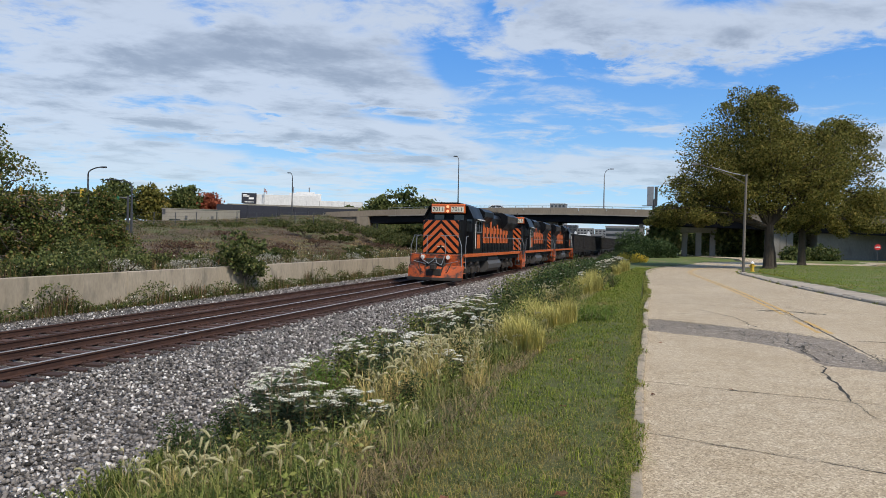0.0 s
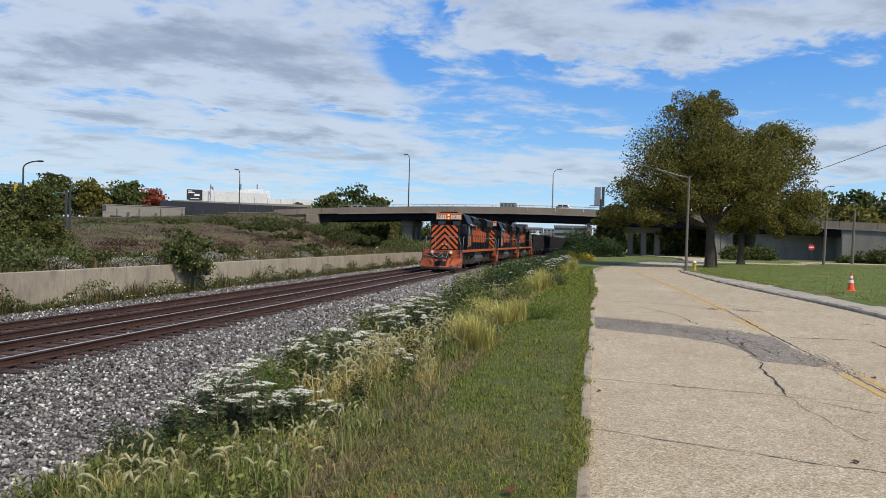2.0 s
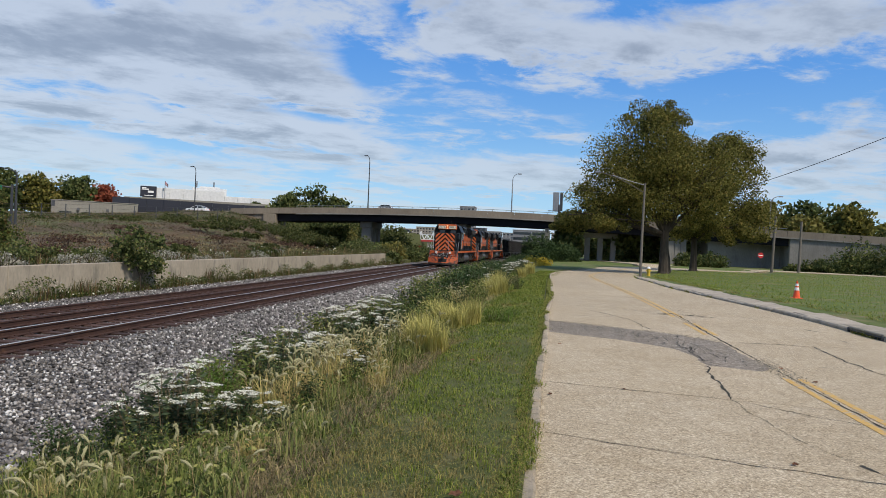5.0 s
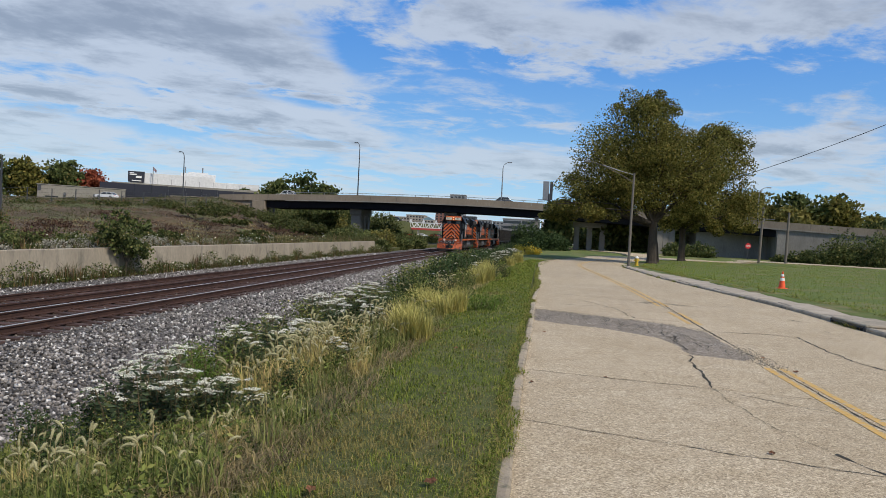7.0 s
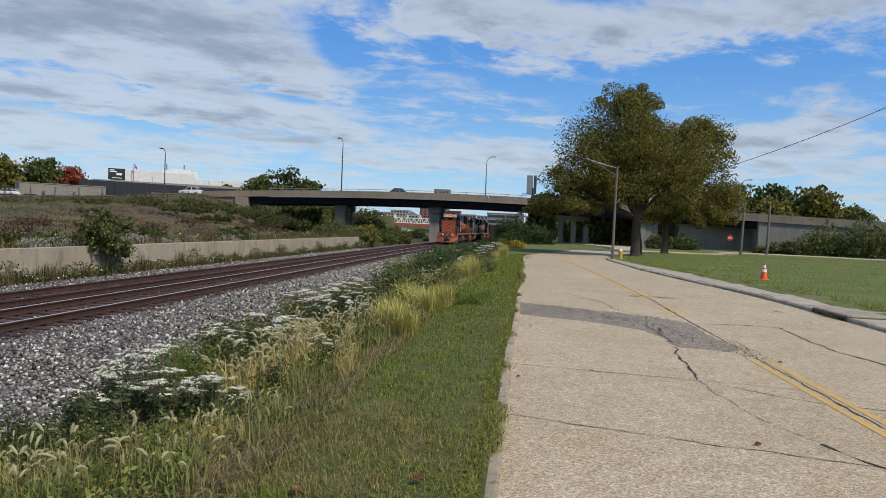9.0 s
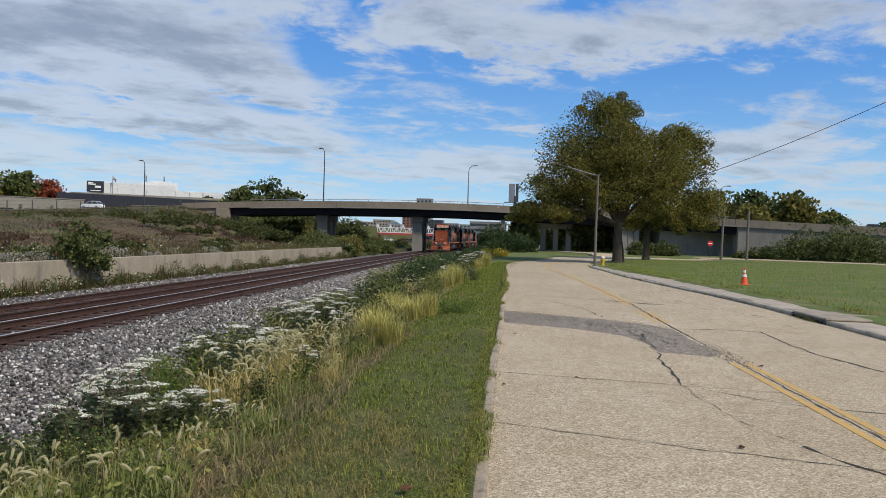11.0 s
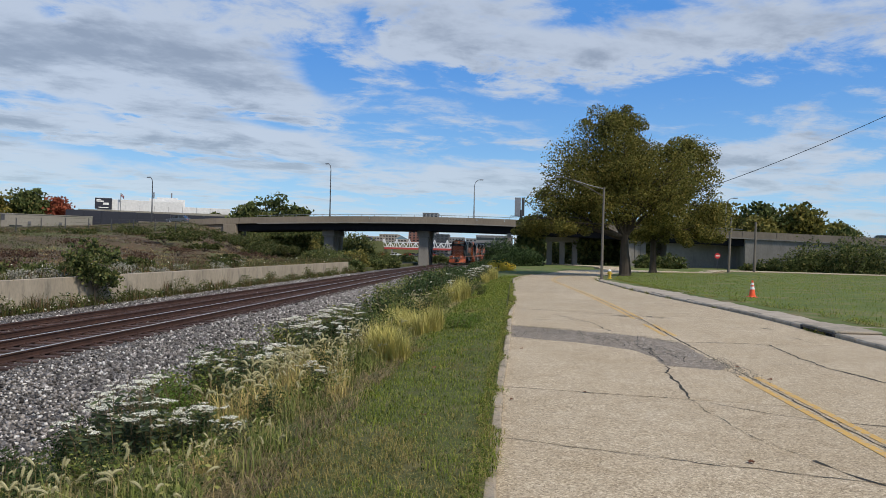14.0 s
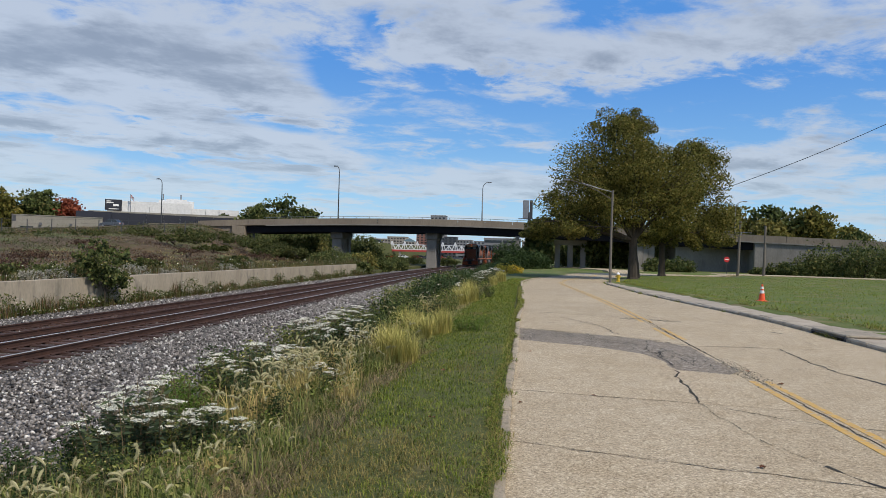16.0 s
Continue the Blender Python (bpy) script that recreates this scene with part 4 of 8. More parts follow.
def mesh_np(name, V, F, material, parent=None, mis=None, smooth=False):
    """A mesh object from arrays: vertices (n, 3) and faces (m, k)."""
    V, F = np.asarray(V, np.float32), np.asarray(F, np.int32)
    me = bpy.data.meshes.new(name)
    me.vertices.add(len(V))
    me.vertices.foreach_set("co", V.ravel())
    m, k = F.shape
    me.loops.add(m * k)
    me.loops.foreach_set("vertex_index", F.ravel())
    me.polygons.add(m)
    me.polygons.foreach_set("loop_start", np.arange(0, m * k, k, dtype=np.int32))
    me.polygons.foreach_set("loop_total", np.full(m, k, np.int32))
    for mm in (material if isinstance(material, (list, tuple)) else [material]):
        me.materials.append(mm)
    if mis is not None:
        me.polygons.foreach_set("material_index", np.asarray(mis, np.int32))
    me.update(calc_edges=True)
    ob = new(name, me)
    if parent is not None:
        ob.parent = parent
    return ob


def turns(rng, n):
    """n random rotation matrices."""
    q = rng.normal(size=(n, 4))
    q /= np.linalg.norm(q, axis=1)[:, None]
    w, x, y, z = q.T
    return np.stack([1 - 2 * (y * y + z * z), 2 * (x * y - z * w), 2 * (x * z + y * w), 2 * (x * y + z * w), 1 - 2 * (x * x + z * z), 2 * (y * z - x * w), 2 * (x * z - y * w), 2 * (y * z + x * w), 1 - 2 * (x * x + y * y)], 1).reshape(n, 3, 3)


def stones(name, pts, size, material, rng):
    cube = np.array([(a, b, c) for a in (-1, 1) for b in (-1, 1) for c in (-1, 1)], float) * 0.5
    faces = np.array([(0, 1, 3, 2), (4, 6, 7, 5), (0, 4, 5, 1), (2, 3, 7, 6), (0, 2, 6, 4), (1, 5, 7, 3)])
    n = len(pts)
    v = cube[None] * rng.uniform(0.55, 1.3, (n, 1, 3)) + rng.uniform(-0.17, 0.17, (n, 8, 3))
    v = np.einsum("nij,nkj->nki", turns(rng, n), v) * size[:, None, None] + pts[:, None]
    f = faces[None] + (np.arange(n) * 8)[:, None, None]
    return mesh_np(name, v.reshape(-1, 3), f.reshape(-1, 4), material)


def lay_stones():
    rng = np.random.default_rng(5)
    n = 140000
    u = rng.random(n)
    y = 3.0 + 75 * u ** 2.3
    x = rng.uniform(-18.9, -5.5, n)
    keep = (y > 4) & ((x > -9.8) | (rng.random(n) < 0.33)) & (y + 0.9 * x > -7)
    x, y = x[keep], y[keep]
    z = np.interp(x, [b[0] for b in BED], [b[1] for b in BED])
    size = rng.uniform(0.022, 0.052, len(x)) * (1 + np.clip(y - 14, 0, 50) * 0.015)
    pts = np.stack([x, y, z + rng.uniform(-0.012, 0.03, len(x)) * 1.2], 1)
    dirty = (((x > -12.75) & (x < -10.25)) | ((x > -16.4) & (x < -13.7))) & (rng.random(len(x)) < 0.96)
    brown = mat("oily_ballast_stone", (0.105, 0.08, 0.066), (0.075, 0.058, 0.05), rough=0.9, s1=3, s2=40, island=0.5)
    pts[dirty, 2] -= 0.025
    tagged(stones("oily_ballast_stones", pts[dirty], size[dirty], brown, rng), "oily brown ballast stones between the rails", "gravel", kind="stuff")
    pts, size, x = pts[~dirty], size[~dirty], x[~dirty]
    white = rng.random(len(x)) < 0.14
    tagged(stones("ballast_stones", pts[~white], size[~white], STONE, rng), "loose grey crushed ballast stones", "gravel", kind="stuff")
    pale = mat("pale_ballast_stone", (0.62, 0.59, 0.55), (0.48, 0.455, 0.42), rough=0.85, s1=3, s2=40, island=0.3)
    tagged(stones("pale_ballast_stones", pts[white], size[white], pale, rng), "pale limestone pieces among the ballast", "gravel", kind="stuff")


lay_stones()


def lay_ties():
    rng = random.Random(3)
    bm = bmesh.new()
    box(bm, 0, 0, 0, 2.6, 0.23, 0.17, 0.012)
    me = bpy.data.meshes.new("tie")
    bm.to_mesh(me)
    bm.free()
    me.materials.append(TIE)
    bm = bmesh.new()
    for s in (-0.755, 0.755):
        box(bm, s, 0, 0, 0.36, 0.19, 0.016)
        for dx in (-0.1, 0.1):
            box(bm, s + dx, 0.05 * (1 if dx > 0 else -1), 0.02, 0.035, 0.03, 0.03)
    plate = bpy.data.meshes.new("tie_plate")
    bm.to_mesh(plate)
    bm.free()
    plate.materials.append(RAIL_RUST)
    for track, zt in ((track_near, 0), (track_far, 0)):
        rest = bmesh.new()
        y = -6.0
        k = 0
        while y < 200:
            x = track_x(y) - TRACK_X
            if k < 140:
                t = new("tie", me)
                t.parent = track
                t.matrix_basis = pose(x + rng.uniform(-0.06, 0.06), y + rng.uniform(-0.03, 0.03), -0.262 + rng.uniform(-0.006, 0.004), 0, rng.uniform(-0.6, 0.6), rng.uniform(-1.4, 1.4))
                p = new("tie_plate", plate)
                p.parent, p.location = t, (0, 0, 0.093)
            else:
                box(rest, x, y, -0.26, 2.6, 0.23, 0.17)
            y += 0.52
            k += 1
        tagged(part("far_ties", rest, TIE, track), kind="stuff")


lay_ties()


def crack(ob_parent, pts, width, seed, material=CRACK, lift=0.004):
    """A ragged dark crack that wanders between a few points of the road."""
    rng = random.Random(seed)
    line = []
    for (x0, y0), (x1, y1) in zip(pts, pts[1:]):
        n = max(2, int(math.hypot(x1 - x0, y1 - y0) / 0.09))
        line += [(lerp(x0, x1, i / n), lerp(y0, y1, i / n)) for i in range(n)]
    line.append(pts[-1])
    verts, faces = [], []
    for i, (x, y) in enumerate(line):
        a, b = line[max(0, i - 1)], line[min(len(line) - 1, i + 1)]
        d = Vector((b[0] - a[0], b[1] - a[1])).normalized()
        jx = noise.noise((i * 0.25, seed, 0)) * 0.06 + noise.noise((i * 0.9, seed, 4)) * 0.022
        w = width * rng.uniform(0.1, 1.3) * (0.6 + 0.6 * abs(noise.noise((i * 0.13, seed * 3.7, 9))) * 2.2)
        for s in (-1, 1):
            verts.append((x - d.y * (s * w + jx), y + d.x * (s * w + jx), road_z(y) + lift))
    faces = [(2 * i, 2 * i + 2, 2 * i + 3, 2 * i + 1) for i in range(len(line) - 1)]
    return from_lists("crack", verts, faces, material, ob_parent)


CRACKS = [([(2.42, 10.75), (2.28, 9.7), (2.27, 9.05), (2.17, 8.36)], 0.016), ([(2.17, 8.36), (2.24, 7.5), (2.31, 6.95), (2.42, 6.5), (2.6, 6.1)], 0.0045), ([(2.60, 6.06), (2.67, 5.87), (2.77, 5.62), (2.95, 5.3)], 0.024),
          ([(0.06, 8.67), (0.75, 8.57), (1.34, 8.45), (2.17, 8.36), (2.54, 8.05), (2.89, 7.74), (3.32, 7.52), (3.62, 7.47), (4.6, 7.3), (5.6, 7.2)], 0.008), ([(0.08, 6.30), (0.6, 6.14), (1.01, 5.99), (1.54, 5.86), (2.17, 5.69), (2.74, 5.57), (3.4, 5.4)], 0.0065),
          ([(3.66, 13.87), (4.55, 14.0), (5.02, 13.85)], 0.011), ([(5.02, 13.85), (4.93, 12.9), (4.91, 12.2), (4.9, 11.2), (5.07, 10.6), (5.2, 9.9)], 0.026), ([(4.01, 11.31), (4.32, 11.34), (4.93, 11.6)], 0.009),
          ([(0.2, 20.85), (1.37, 20.6), (2.57, 20.0), (3.4, 19.8)], 0.020), ([(1.21, 19.28), (1.57, 18.46), (2.08, 17.09), (2.21, 15.4)], 0.018), ([(2.83, 19.45), (3.41, 19.68), (4.36, 19.09)], 0.07), ([(3.0, 19.2), (3.8, 19.3), (4.1, 18.9)], 0.03),
          ([(5.96, 17.18), (6.06, 17.0), (6.18, 16.79)], 0.04), ([(5.99, 15.3), (6.0, 14.9), (6.02, 14.46)], 0.016), ([(3.5, 16.6), (4.4, 16.9), (5.9, 17.2)], 0.008), ([(0.15, 17.6), (1.3, 17.5), (1.75, 17.9)], 0.010),
          ([(4.3, 24.6), (5.0, 24), (6.2, 25.0)], 0.016), ([(0.4, 26.6), (2, 26.5), (3.3, 26.2)], 0.016), ([(3.62, 22), (3.9, 20.5), (4.1, 19.4)], 0.010), ([(5.1, 21.0), (5.2, 19.8), (5.6, 18.9)], 0.012), ([(0.4, 31.8), (3.3, 31.9)], 0.02), ([(3.5, 37.0), (6.3, 36.4)], 0.02)]
for k, (pts, w) in enumerate(CRACKS):
    crack(road, pts, w, k)


def build_patch():
    """The asphalt patch across the lane, curling towards the middle of the street."""
    far = [(0.11, 15.95), (1.6, 15.2), (2.7, 14.6), (3.34, 13.75), (3.32, 12.2), (3.42, 10.7)]
    near = [(0.11, 13.8), (1.42, 13.2), (2.2, 12.5), (2.42, 11.7), (2.44, 10.8), (3.3, 10.5)]
    verts, faces = [], []
    for (ax, ay), (bx, by), (cx, cy), (dx, dy) in zip(far, far[1:], near, near[1:]):
        for i in range(6):
            u = i / 6
            for v in range(5):
                x, y = lerp(lerp(ax, bx, u), lerp(cx, dx, u), v / 4), lerp(lerp(ay, by, u), lerp(cy, dy, u), v / 4)
                j = 0.09 if v in (0, 4) else 0.02
                verts.append((x + noise.noise((x * 3, y * 3, 1)) * j, y + noise.noise((x * 3, y * 3, 7)) * j, road_z(y) + 0.006 + noise.noise((x * 5, y * 5, 3)) * 0.003 - (0.004 if v in (0, 4) else 0)))
    n = len(verts) // 5
    faces = [(i * 5 + v, i * 5 + v + 1, (i + 1) * 5 + v + 1, (i + 1) * 5 + v) for i in range(n - 1) for v in range(4)]
    ob = from_lists("asphalt_patch", verts, faces, PATCH, road)
    ob["label"] = "cracked dark asphalt patch"
    for k, pts in enumerate(([(0.1, 14.8), (1.5, 14.5), (2.6, 13.6), (3.0, 12.0)], [(1.6, 15.4), (1.5, 13.7)], [(2.7, 14.7), (2.4, 13.0), (2.5, 11.2)], [(2.2, 12.6), (3.3, 12.8)], [(0.8, 15.4), (0.9, 13.9)])):
        crack(road, pts, 0.008, 40 + k, CRACK, 0.012)


build_patch()
rp = random.Random(77)
for k in range(60):
    u = rp.random()
    x = lerp(0.15, 3.2, u)
    mid_y = 14.7 if u < 0.45 else lerp(14.6, 11.6, (u - 0.45) / 0.55)
    y = mid_y + rp.uniform(-0.6, 0.6)
    a = rp.choice((0.1, 0.25, 1.3, 1.55)) + rp.uniform(-0.25, 0.25)
    r = rp.uniform(0.12, 0.42)
    crack(road, [(x - math.cos(a) * r, y - math.sin(a) * r), (x + rp.uniform(-0.08, 0.08), y + rp.uniform(-0.08, 0.08)), (x + math.cos(a) * r, y + math.sin(a) * r)], 0.007, 60 + k, CRACK, 0.012)
crack(road, [(centre(4.5), 4.5), (centre(7), 7), (centre(10.8), 10.8)], 0.014, 120)
crack(road, [(0.11, 16.0), (1.6, 15.26), (2.7, 14.66), (3.38, 13.8)], 0.022, 121, CRACK, 0.009)
crack(road, [(centre(11), 11.0), (centre(13), 13.0), (3.42, 15.5), (3.5, 19.5)], 0.02, 122)


def road_debris():
    rng = np.random.default_rng(44)
    n = 260
    y = 10.9 + rng.normal(size=n) * 0.6
    x = 3.42 + rng.normal(size=n) * 0.10
    pts = np.stack([x, y, np.array([road_z(float(v)) for v in y]) + 0.008], 1)
    tagged(stones("road_debris", pts, rng.uniform(0.008, 0.02, n), KERB, rng), "loose crumbled concrete on the street", "gravel", kind="stuff")


road_debris()
for dx in (-0.105, 0.105):
    for ya, yb in ((3.0, 10.1), (14.9, 17.2), (18.6, 30), (30, 60), (60, 90)):
        ribbon("centre_line", ya, yb, lambda y: centre(y) + dx - 0.045, lambda y: centre(y) + dx + 0.045, 0.004, 0.002, YELLOW, road)


def build_kerbs():
    rng = random.Random(8)
    left = empty("kerb_left", Matrix(), "low broken concrete kerb overgrown by grass", "kerb", kind="structure")
    y = -6.0
    while y < 88:
        L = rng.uniform(1.1, 3.2)
        bm = bmesh.new()
        box(bm, -0.05, 0, 0, 0.11, L - 0.012, 0.26, 0.02)
        bmesh.ops.subdivide_edges(bm, edges=[e for e in bm.edges if e.calc_length() > 0.6], cuts=14)
        for v in bm.verts:
            v.co += Vector(noise.noise_vector(v.co * 4 + Vector((0, y, 0)))) * 0.020 + Vector(noise.noise_vector(v.co * 13 + Vector((0, y, 0)))) * 0.014
        ob = part("kerb_stone", bm, KERB_OLD, left)
        ob.matrix_basis = pose(road_edge_left(y + L / 2) + 0.008, y + L / 2, road_z(y + L / 2) - 0.075 + rng.uniform(-0.02, 0.012), rng.uniform(-0.3, 0.3), rng.uniform(-2, 2), -math.degrees(math.atan2(road_edge_left(y + L) - road_edge_left(y), L)) + rng.uniform(-0.5, 0.5))
        y += L
    right = empty("kerb_right", Matrix(), "worn pale concrete kerb along the sidewalk", "kerb", kind="structure")
    y = 3.0
    while y < 66:
        L = rng.uniform(2.2, 3.4)
        if y < 15.7 < y + L:
            L = 15.7 - y
        if 15.6 < y < 17.3:
            y = 17.4
            continue
        bm = bmesh.new()
        box(bm, 0.11, 0, 0, 0.20, L - 0.03, 0.34, 0.03)
        bmesh.ops.subdivide_edges(bm, edges=[e for e in bm.edges if e.calc_length() > 0.6], cuts=4)
        for v in bm.verts:
            v.co += Vector(noise.noise_vector((v.co * 3) + Vector((y, 3, 0)))) * 0.018
        ob = part("kerb_stone", bm, KERB, right)
        ob.matrix_basis = pose(road_edge_right(y + L / 2), y + L / 2, road_z(y + L / 2) - 0.095 + rng.uniform(-0.02, 0.02), rng.uniform(-0.4, 0.4), rng.uniform(-1.5, 1.5), -math.degrees(math.atan2(road_edge_right(y + L) - road_edge_right(y), L)))
        y += L
    walk_ = empty("sidewalk", Matrix(), "uneven concrete sidewalk with weeds in its joints", "sidewalk", kind="structure")
    y = 3.0
    while y < 64:
        L = 1.55
        bm = bmesh.new()
        box(bm, 0, 0, 0, 1.5, L - 0.03, 0.12, 0.015)
        ob = part("paving_slab", bm, WALK, walk_)
        ob.matrix_basis = pose(road_edge_right(y + L / 2) + 0.99, y + L / 2, road_z(y + L / 2) + 0.02 + rng.uniform(-0.015, 0.015), rng.uniform(-0.8, 0.8), rng.uniform(-0.8, 0.8), -math.degrees(math.atan2(road_edge_right(y + L) - road_edge_right(y), L)))
        y += L


build_kerbs()


def build_inlet():
    x, y = road_edge_right(16.55), 16.55
    inlet = empty("storm_drain", Matrix.Translation((x, y, road_z(y))), "kerb storm drain whose opening is a solid black block", "storm drain", kind="")
    bm = bmesh.new()
    box(bm, 0.50, 0, 0.105, 0.98, 1.74, 0.06, 0.02)
    part("cover_slab", bm, KERB, inlet)
    bm = bmesh.new()
    box(bm, 0.0, 0, 0.065, 0.04, 1.62, 0.02, 0.004)
    box(bm, 0.02, 0.84, 0.02, 0.06, 0.06, 0.16, 0.005)
    box(bm, 0.02, -0.84, 0.02, 0.06, 0.06, 0.16, 0.005)
    part("steel_frame", bm, DARK_STEEL, inlet)
    # solid black block: the shade inside the opening, put in as colour
    bm = bmesh.new()
    box(bm, 0.30, 0, -0.03, 0.5, 1.6, 0.20)
    part("throat", bm, INK, inlet)


build_inlet()


def ribbon_path(name, pts, width, z, material, label, category):
    """A flat road strip along a smooth line."""
    line = []
    for i in range(len(pts) - 1):
        p0, p1, p2, p3 = (Vector(pts[max(0, min(len(pts) - 1, i + k))]) for k in (-1, 0, 1, 2))
        for k in range(8):
            t = k / 8
            line.append(0.5 * ((2 * p1) + (p2 - p0) * t + (2 * p0 - 5 * p1 + 4 * p2 - p3) * t * t + (3 * p1 - p0 - 3 * p2 + p3) * t**3))
    line.append(Vector(pts[-1]))
    verts = []
    for i, p in enumerate(line):
        d = (line[min(i + 1, len(line) - 1)] - line[max(i - 1, 0)]).normalized()
        zz = z(p.x, p.y) if callable(z) else z
        for s in (-1, 1):
            for dz in (0, -0.25):
                verts.append((p.x - d.y * s * width / 2, p.y + d.x * s * width / 2, zz + dz))
    faces = []
    for i in range(len(line) - 1):
        a, b = i * 4, i * 4 + 4
        faces += [(a, b, b + 2, a + 2), (a, a + 1, b + 1, b), (a + 2, b + 2, b + 3, a + 3)]
    return tagged(from_lists(name, verts, faces, material), label, category, kind="structure")


ribbon_path("side_road", [(9.3, 84), (11.8, 95), (19, 103.5), (34, 106), (56, 99), (90, 84), (150, 60)], 8.4, lambda x, y: ground_z(x, y) + 0.06, CONCRETE_ROAD, "pale concrete side street bending away under the bridge", "road")
ribbon_path("cross_road", [(-2, 170), (8, 150), (14, 128), (17, 112), (18, 104)], 6.0, lambda x, y: ground_z(x, y) + 0.055, CONCRETE_ROAD, "pale lane leading away beneath the overpass", "road")


def approach_z(x):
    return lerp(deck_z(-50), 4.7, smooth01((-50 - x) / 62))


ribbon_path("approach_road", [(-50, 138), (-64, 138.5), (-80, 140), (-100, 140), (-130, 140), (-200, 138)], 12.0, lambda x, y: approach_z(x), PATCH, "grey approach road on top of the embankment", "road")

# ---- street things ----
SIGN_RED = mat("sign_red", (0.55, 0.03, 0.03), (0.45, 0.03, 0.03), rough=0.45, bump=0)
CONE_ORANGE = mat("cone_orange", (0.85, 0.11, 0.03), (0.75, 0.10, 0.03), rough=0.5, s1=6, s2=40, c3=(0.4, 0.08, 0.04), s3=9, lo3=0.64, hi3=0.8)
SIGN_WHITE = mat("reflective_white", (0.80, 0.79, 0.76), (0.7, 0.69, 0.66), rough=0.4, bump=0)
HYD_YELLOW = mat("hydrant_yellow", (0.62, 0.42, 0.04), (0.52, 0.34, 0.04), rough=0.5, s1=6, s2=40, c3=(0.3, 0.2, 0.05), s3=9)
SIGN_GREEN = mat("sign_green", (0.01, 0.16, 0.09), rough=0.45, bump=0)


def traffic_cone(x, y):
    z = ground_z(x, y)
    cone = empty("traffic_cone", Matrix.Translation((x, y, z - 0.01)), "orange traffic cone with two white bands on grass", "traffic cone")
    bm = bmesh.new()
    box(bm, 0, 0, 0.02, 0.38, 0.38, 0.04, 0.012)
    part("base", bm, CONE_ORANGE, cone)

    def ring(a, b, material, name, grow=0.0):
        bm = bmesh.new()
        r = lambda h: 0.145 - 0.115 * h / 0.72 + grow
        tube(bm, [(0, 0, a), (0, 0, b)], [r(a), r(b)], 20, cap=True)
        part(name, bm, material, cone)
    ring(0.03, 0.72, CONE_ORANGE, "body")
    ring(0.34, 0.46, SIGN_WHITE, "band", 0.004)
    ring(0.52, 0.62, SIGN_WHITE, "band", 0.004)


traffic_cone(10.2, 30.5)


def hydrant(x, y):
    h = empty("fire_hydrant", Matrix.Translation((x, y, ground_z(x, y) - 0.02)), "yellow fire hydrant with a pale cap", "fire hydrant")
    bm = bmesh.new()
    tube(bm, [(0, 0, 0), (0, 0, 0.06), (0, 0, 0.07), (0, 0, 0.62), (0, 0, 0.64), (0, 0, 0.68)], [0.2, 0.2, 0.14, 0.14, 0.18, 0.18], 14)
    part("barrel", bm, HYD_YELLOW, h)
    bm = bmesh.new()
    tube(bm, [(0, 0, 0.68), (0, 0, 0.76), (0, 0, 0.83), (0, 0, 0.88)], [0.16, 0.14, 0.07, 0.03], 14)
    part("bonnet", bm, SIGN_WHITE, h, "white domed cap")
    for d in ((1, 0), (-1, 0), (0, -1)):
        bm = bmesh.new()
        tube(bm, [(d[0] * 0.1, d[1] * 0.1, 0.5), (d[0] * 0.23, d[1] * 0.23, 0.5)], 0.075, 10)
        part("outlet", bm, HYD_YELLOW, h)


hydrant(8.75, 63.0)


def corner_lamp():
    x, y = 7.8, 61.0
    z = ground_z(x, y)
    lamp = empty("street_lamp", Matrix.Translation((x, y, z - 0.05)), "weathered grey street lamp with long bracket arm", "street lamp", "street lamps")
    bm = bmesh.new()
    tube(bm, [(0, 0, 0), (0, 0, 4), (0.05, 0, 8.0)], [0.125, 0.105, 0.085], 10)
    part("pole", bm, POLE_WOOD, lamp)
    bm = bmesh.new()
    tube(bm, [(0, 0, 7.2), (-1.2, 0, 7.9), (-2.6, 0, 8.55), (-3.7, 0, 8.85)], 0.036, 6)
    part("arm", bm, POLE_WOOD, lamp)
    bm = bmesh.new()
    tube(bm, [(0, 0, 7.85), (-1.2, 0, 8.15), (-2.6, 0, 8.6)], 0.03, 6)
    part("stay", bm, STEEL, lamp)
    bm = bmesh.new()
    box(bm, -3.9, 0, 8.85, 0.55, 0.26, 0.13, 0.05)
    part("lamp_head", bm, STEEL, lamp)


corner_lamp()


def utility_pole(x, y, h, lean=1.0):
    p = empty("utility_pole", pose(x, y, -0.5, 0, lean, 0), "plain grey utility pole beside the side street", "utility pole", "utility poles")
    bm = bmesh.new()
    tube(bm, [(0, 0, 0), (0, 0, h)], [0.19, 0.14], 10)
    part("shaft", bm, POLE_WOOD, p)
    return p


utility_pole(30.2, 100.6, 7.8, 1.6)
utility_pole(34.3, 102.5, 7.3, 0.9)
up = utility_pole(47.0, 79.0, 7.5, 0.0)
bm = bmesh.new()
tube(bm, [(-0.1, 0, 7.3), (-1.5, 0, 8.0), (-3.5, 0, 8.2)], 0.05, 6)
part("bracket", bm, STEEL, up)


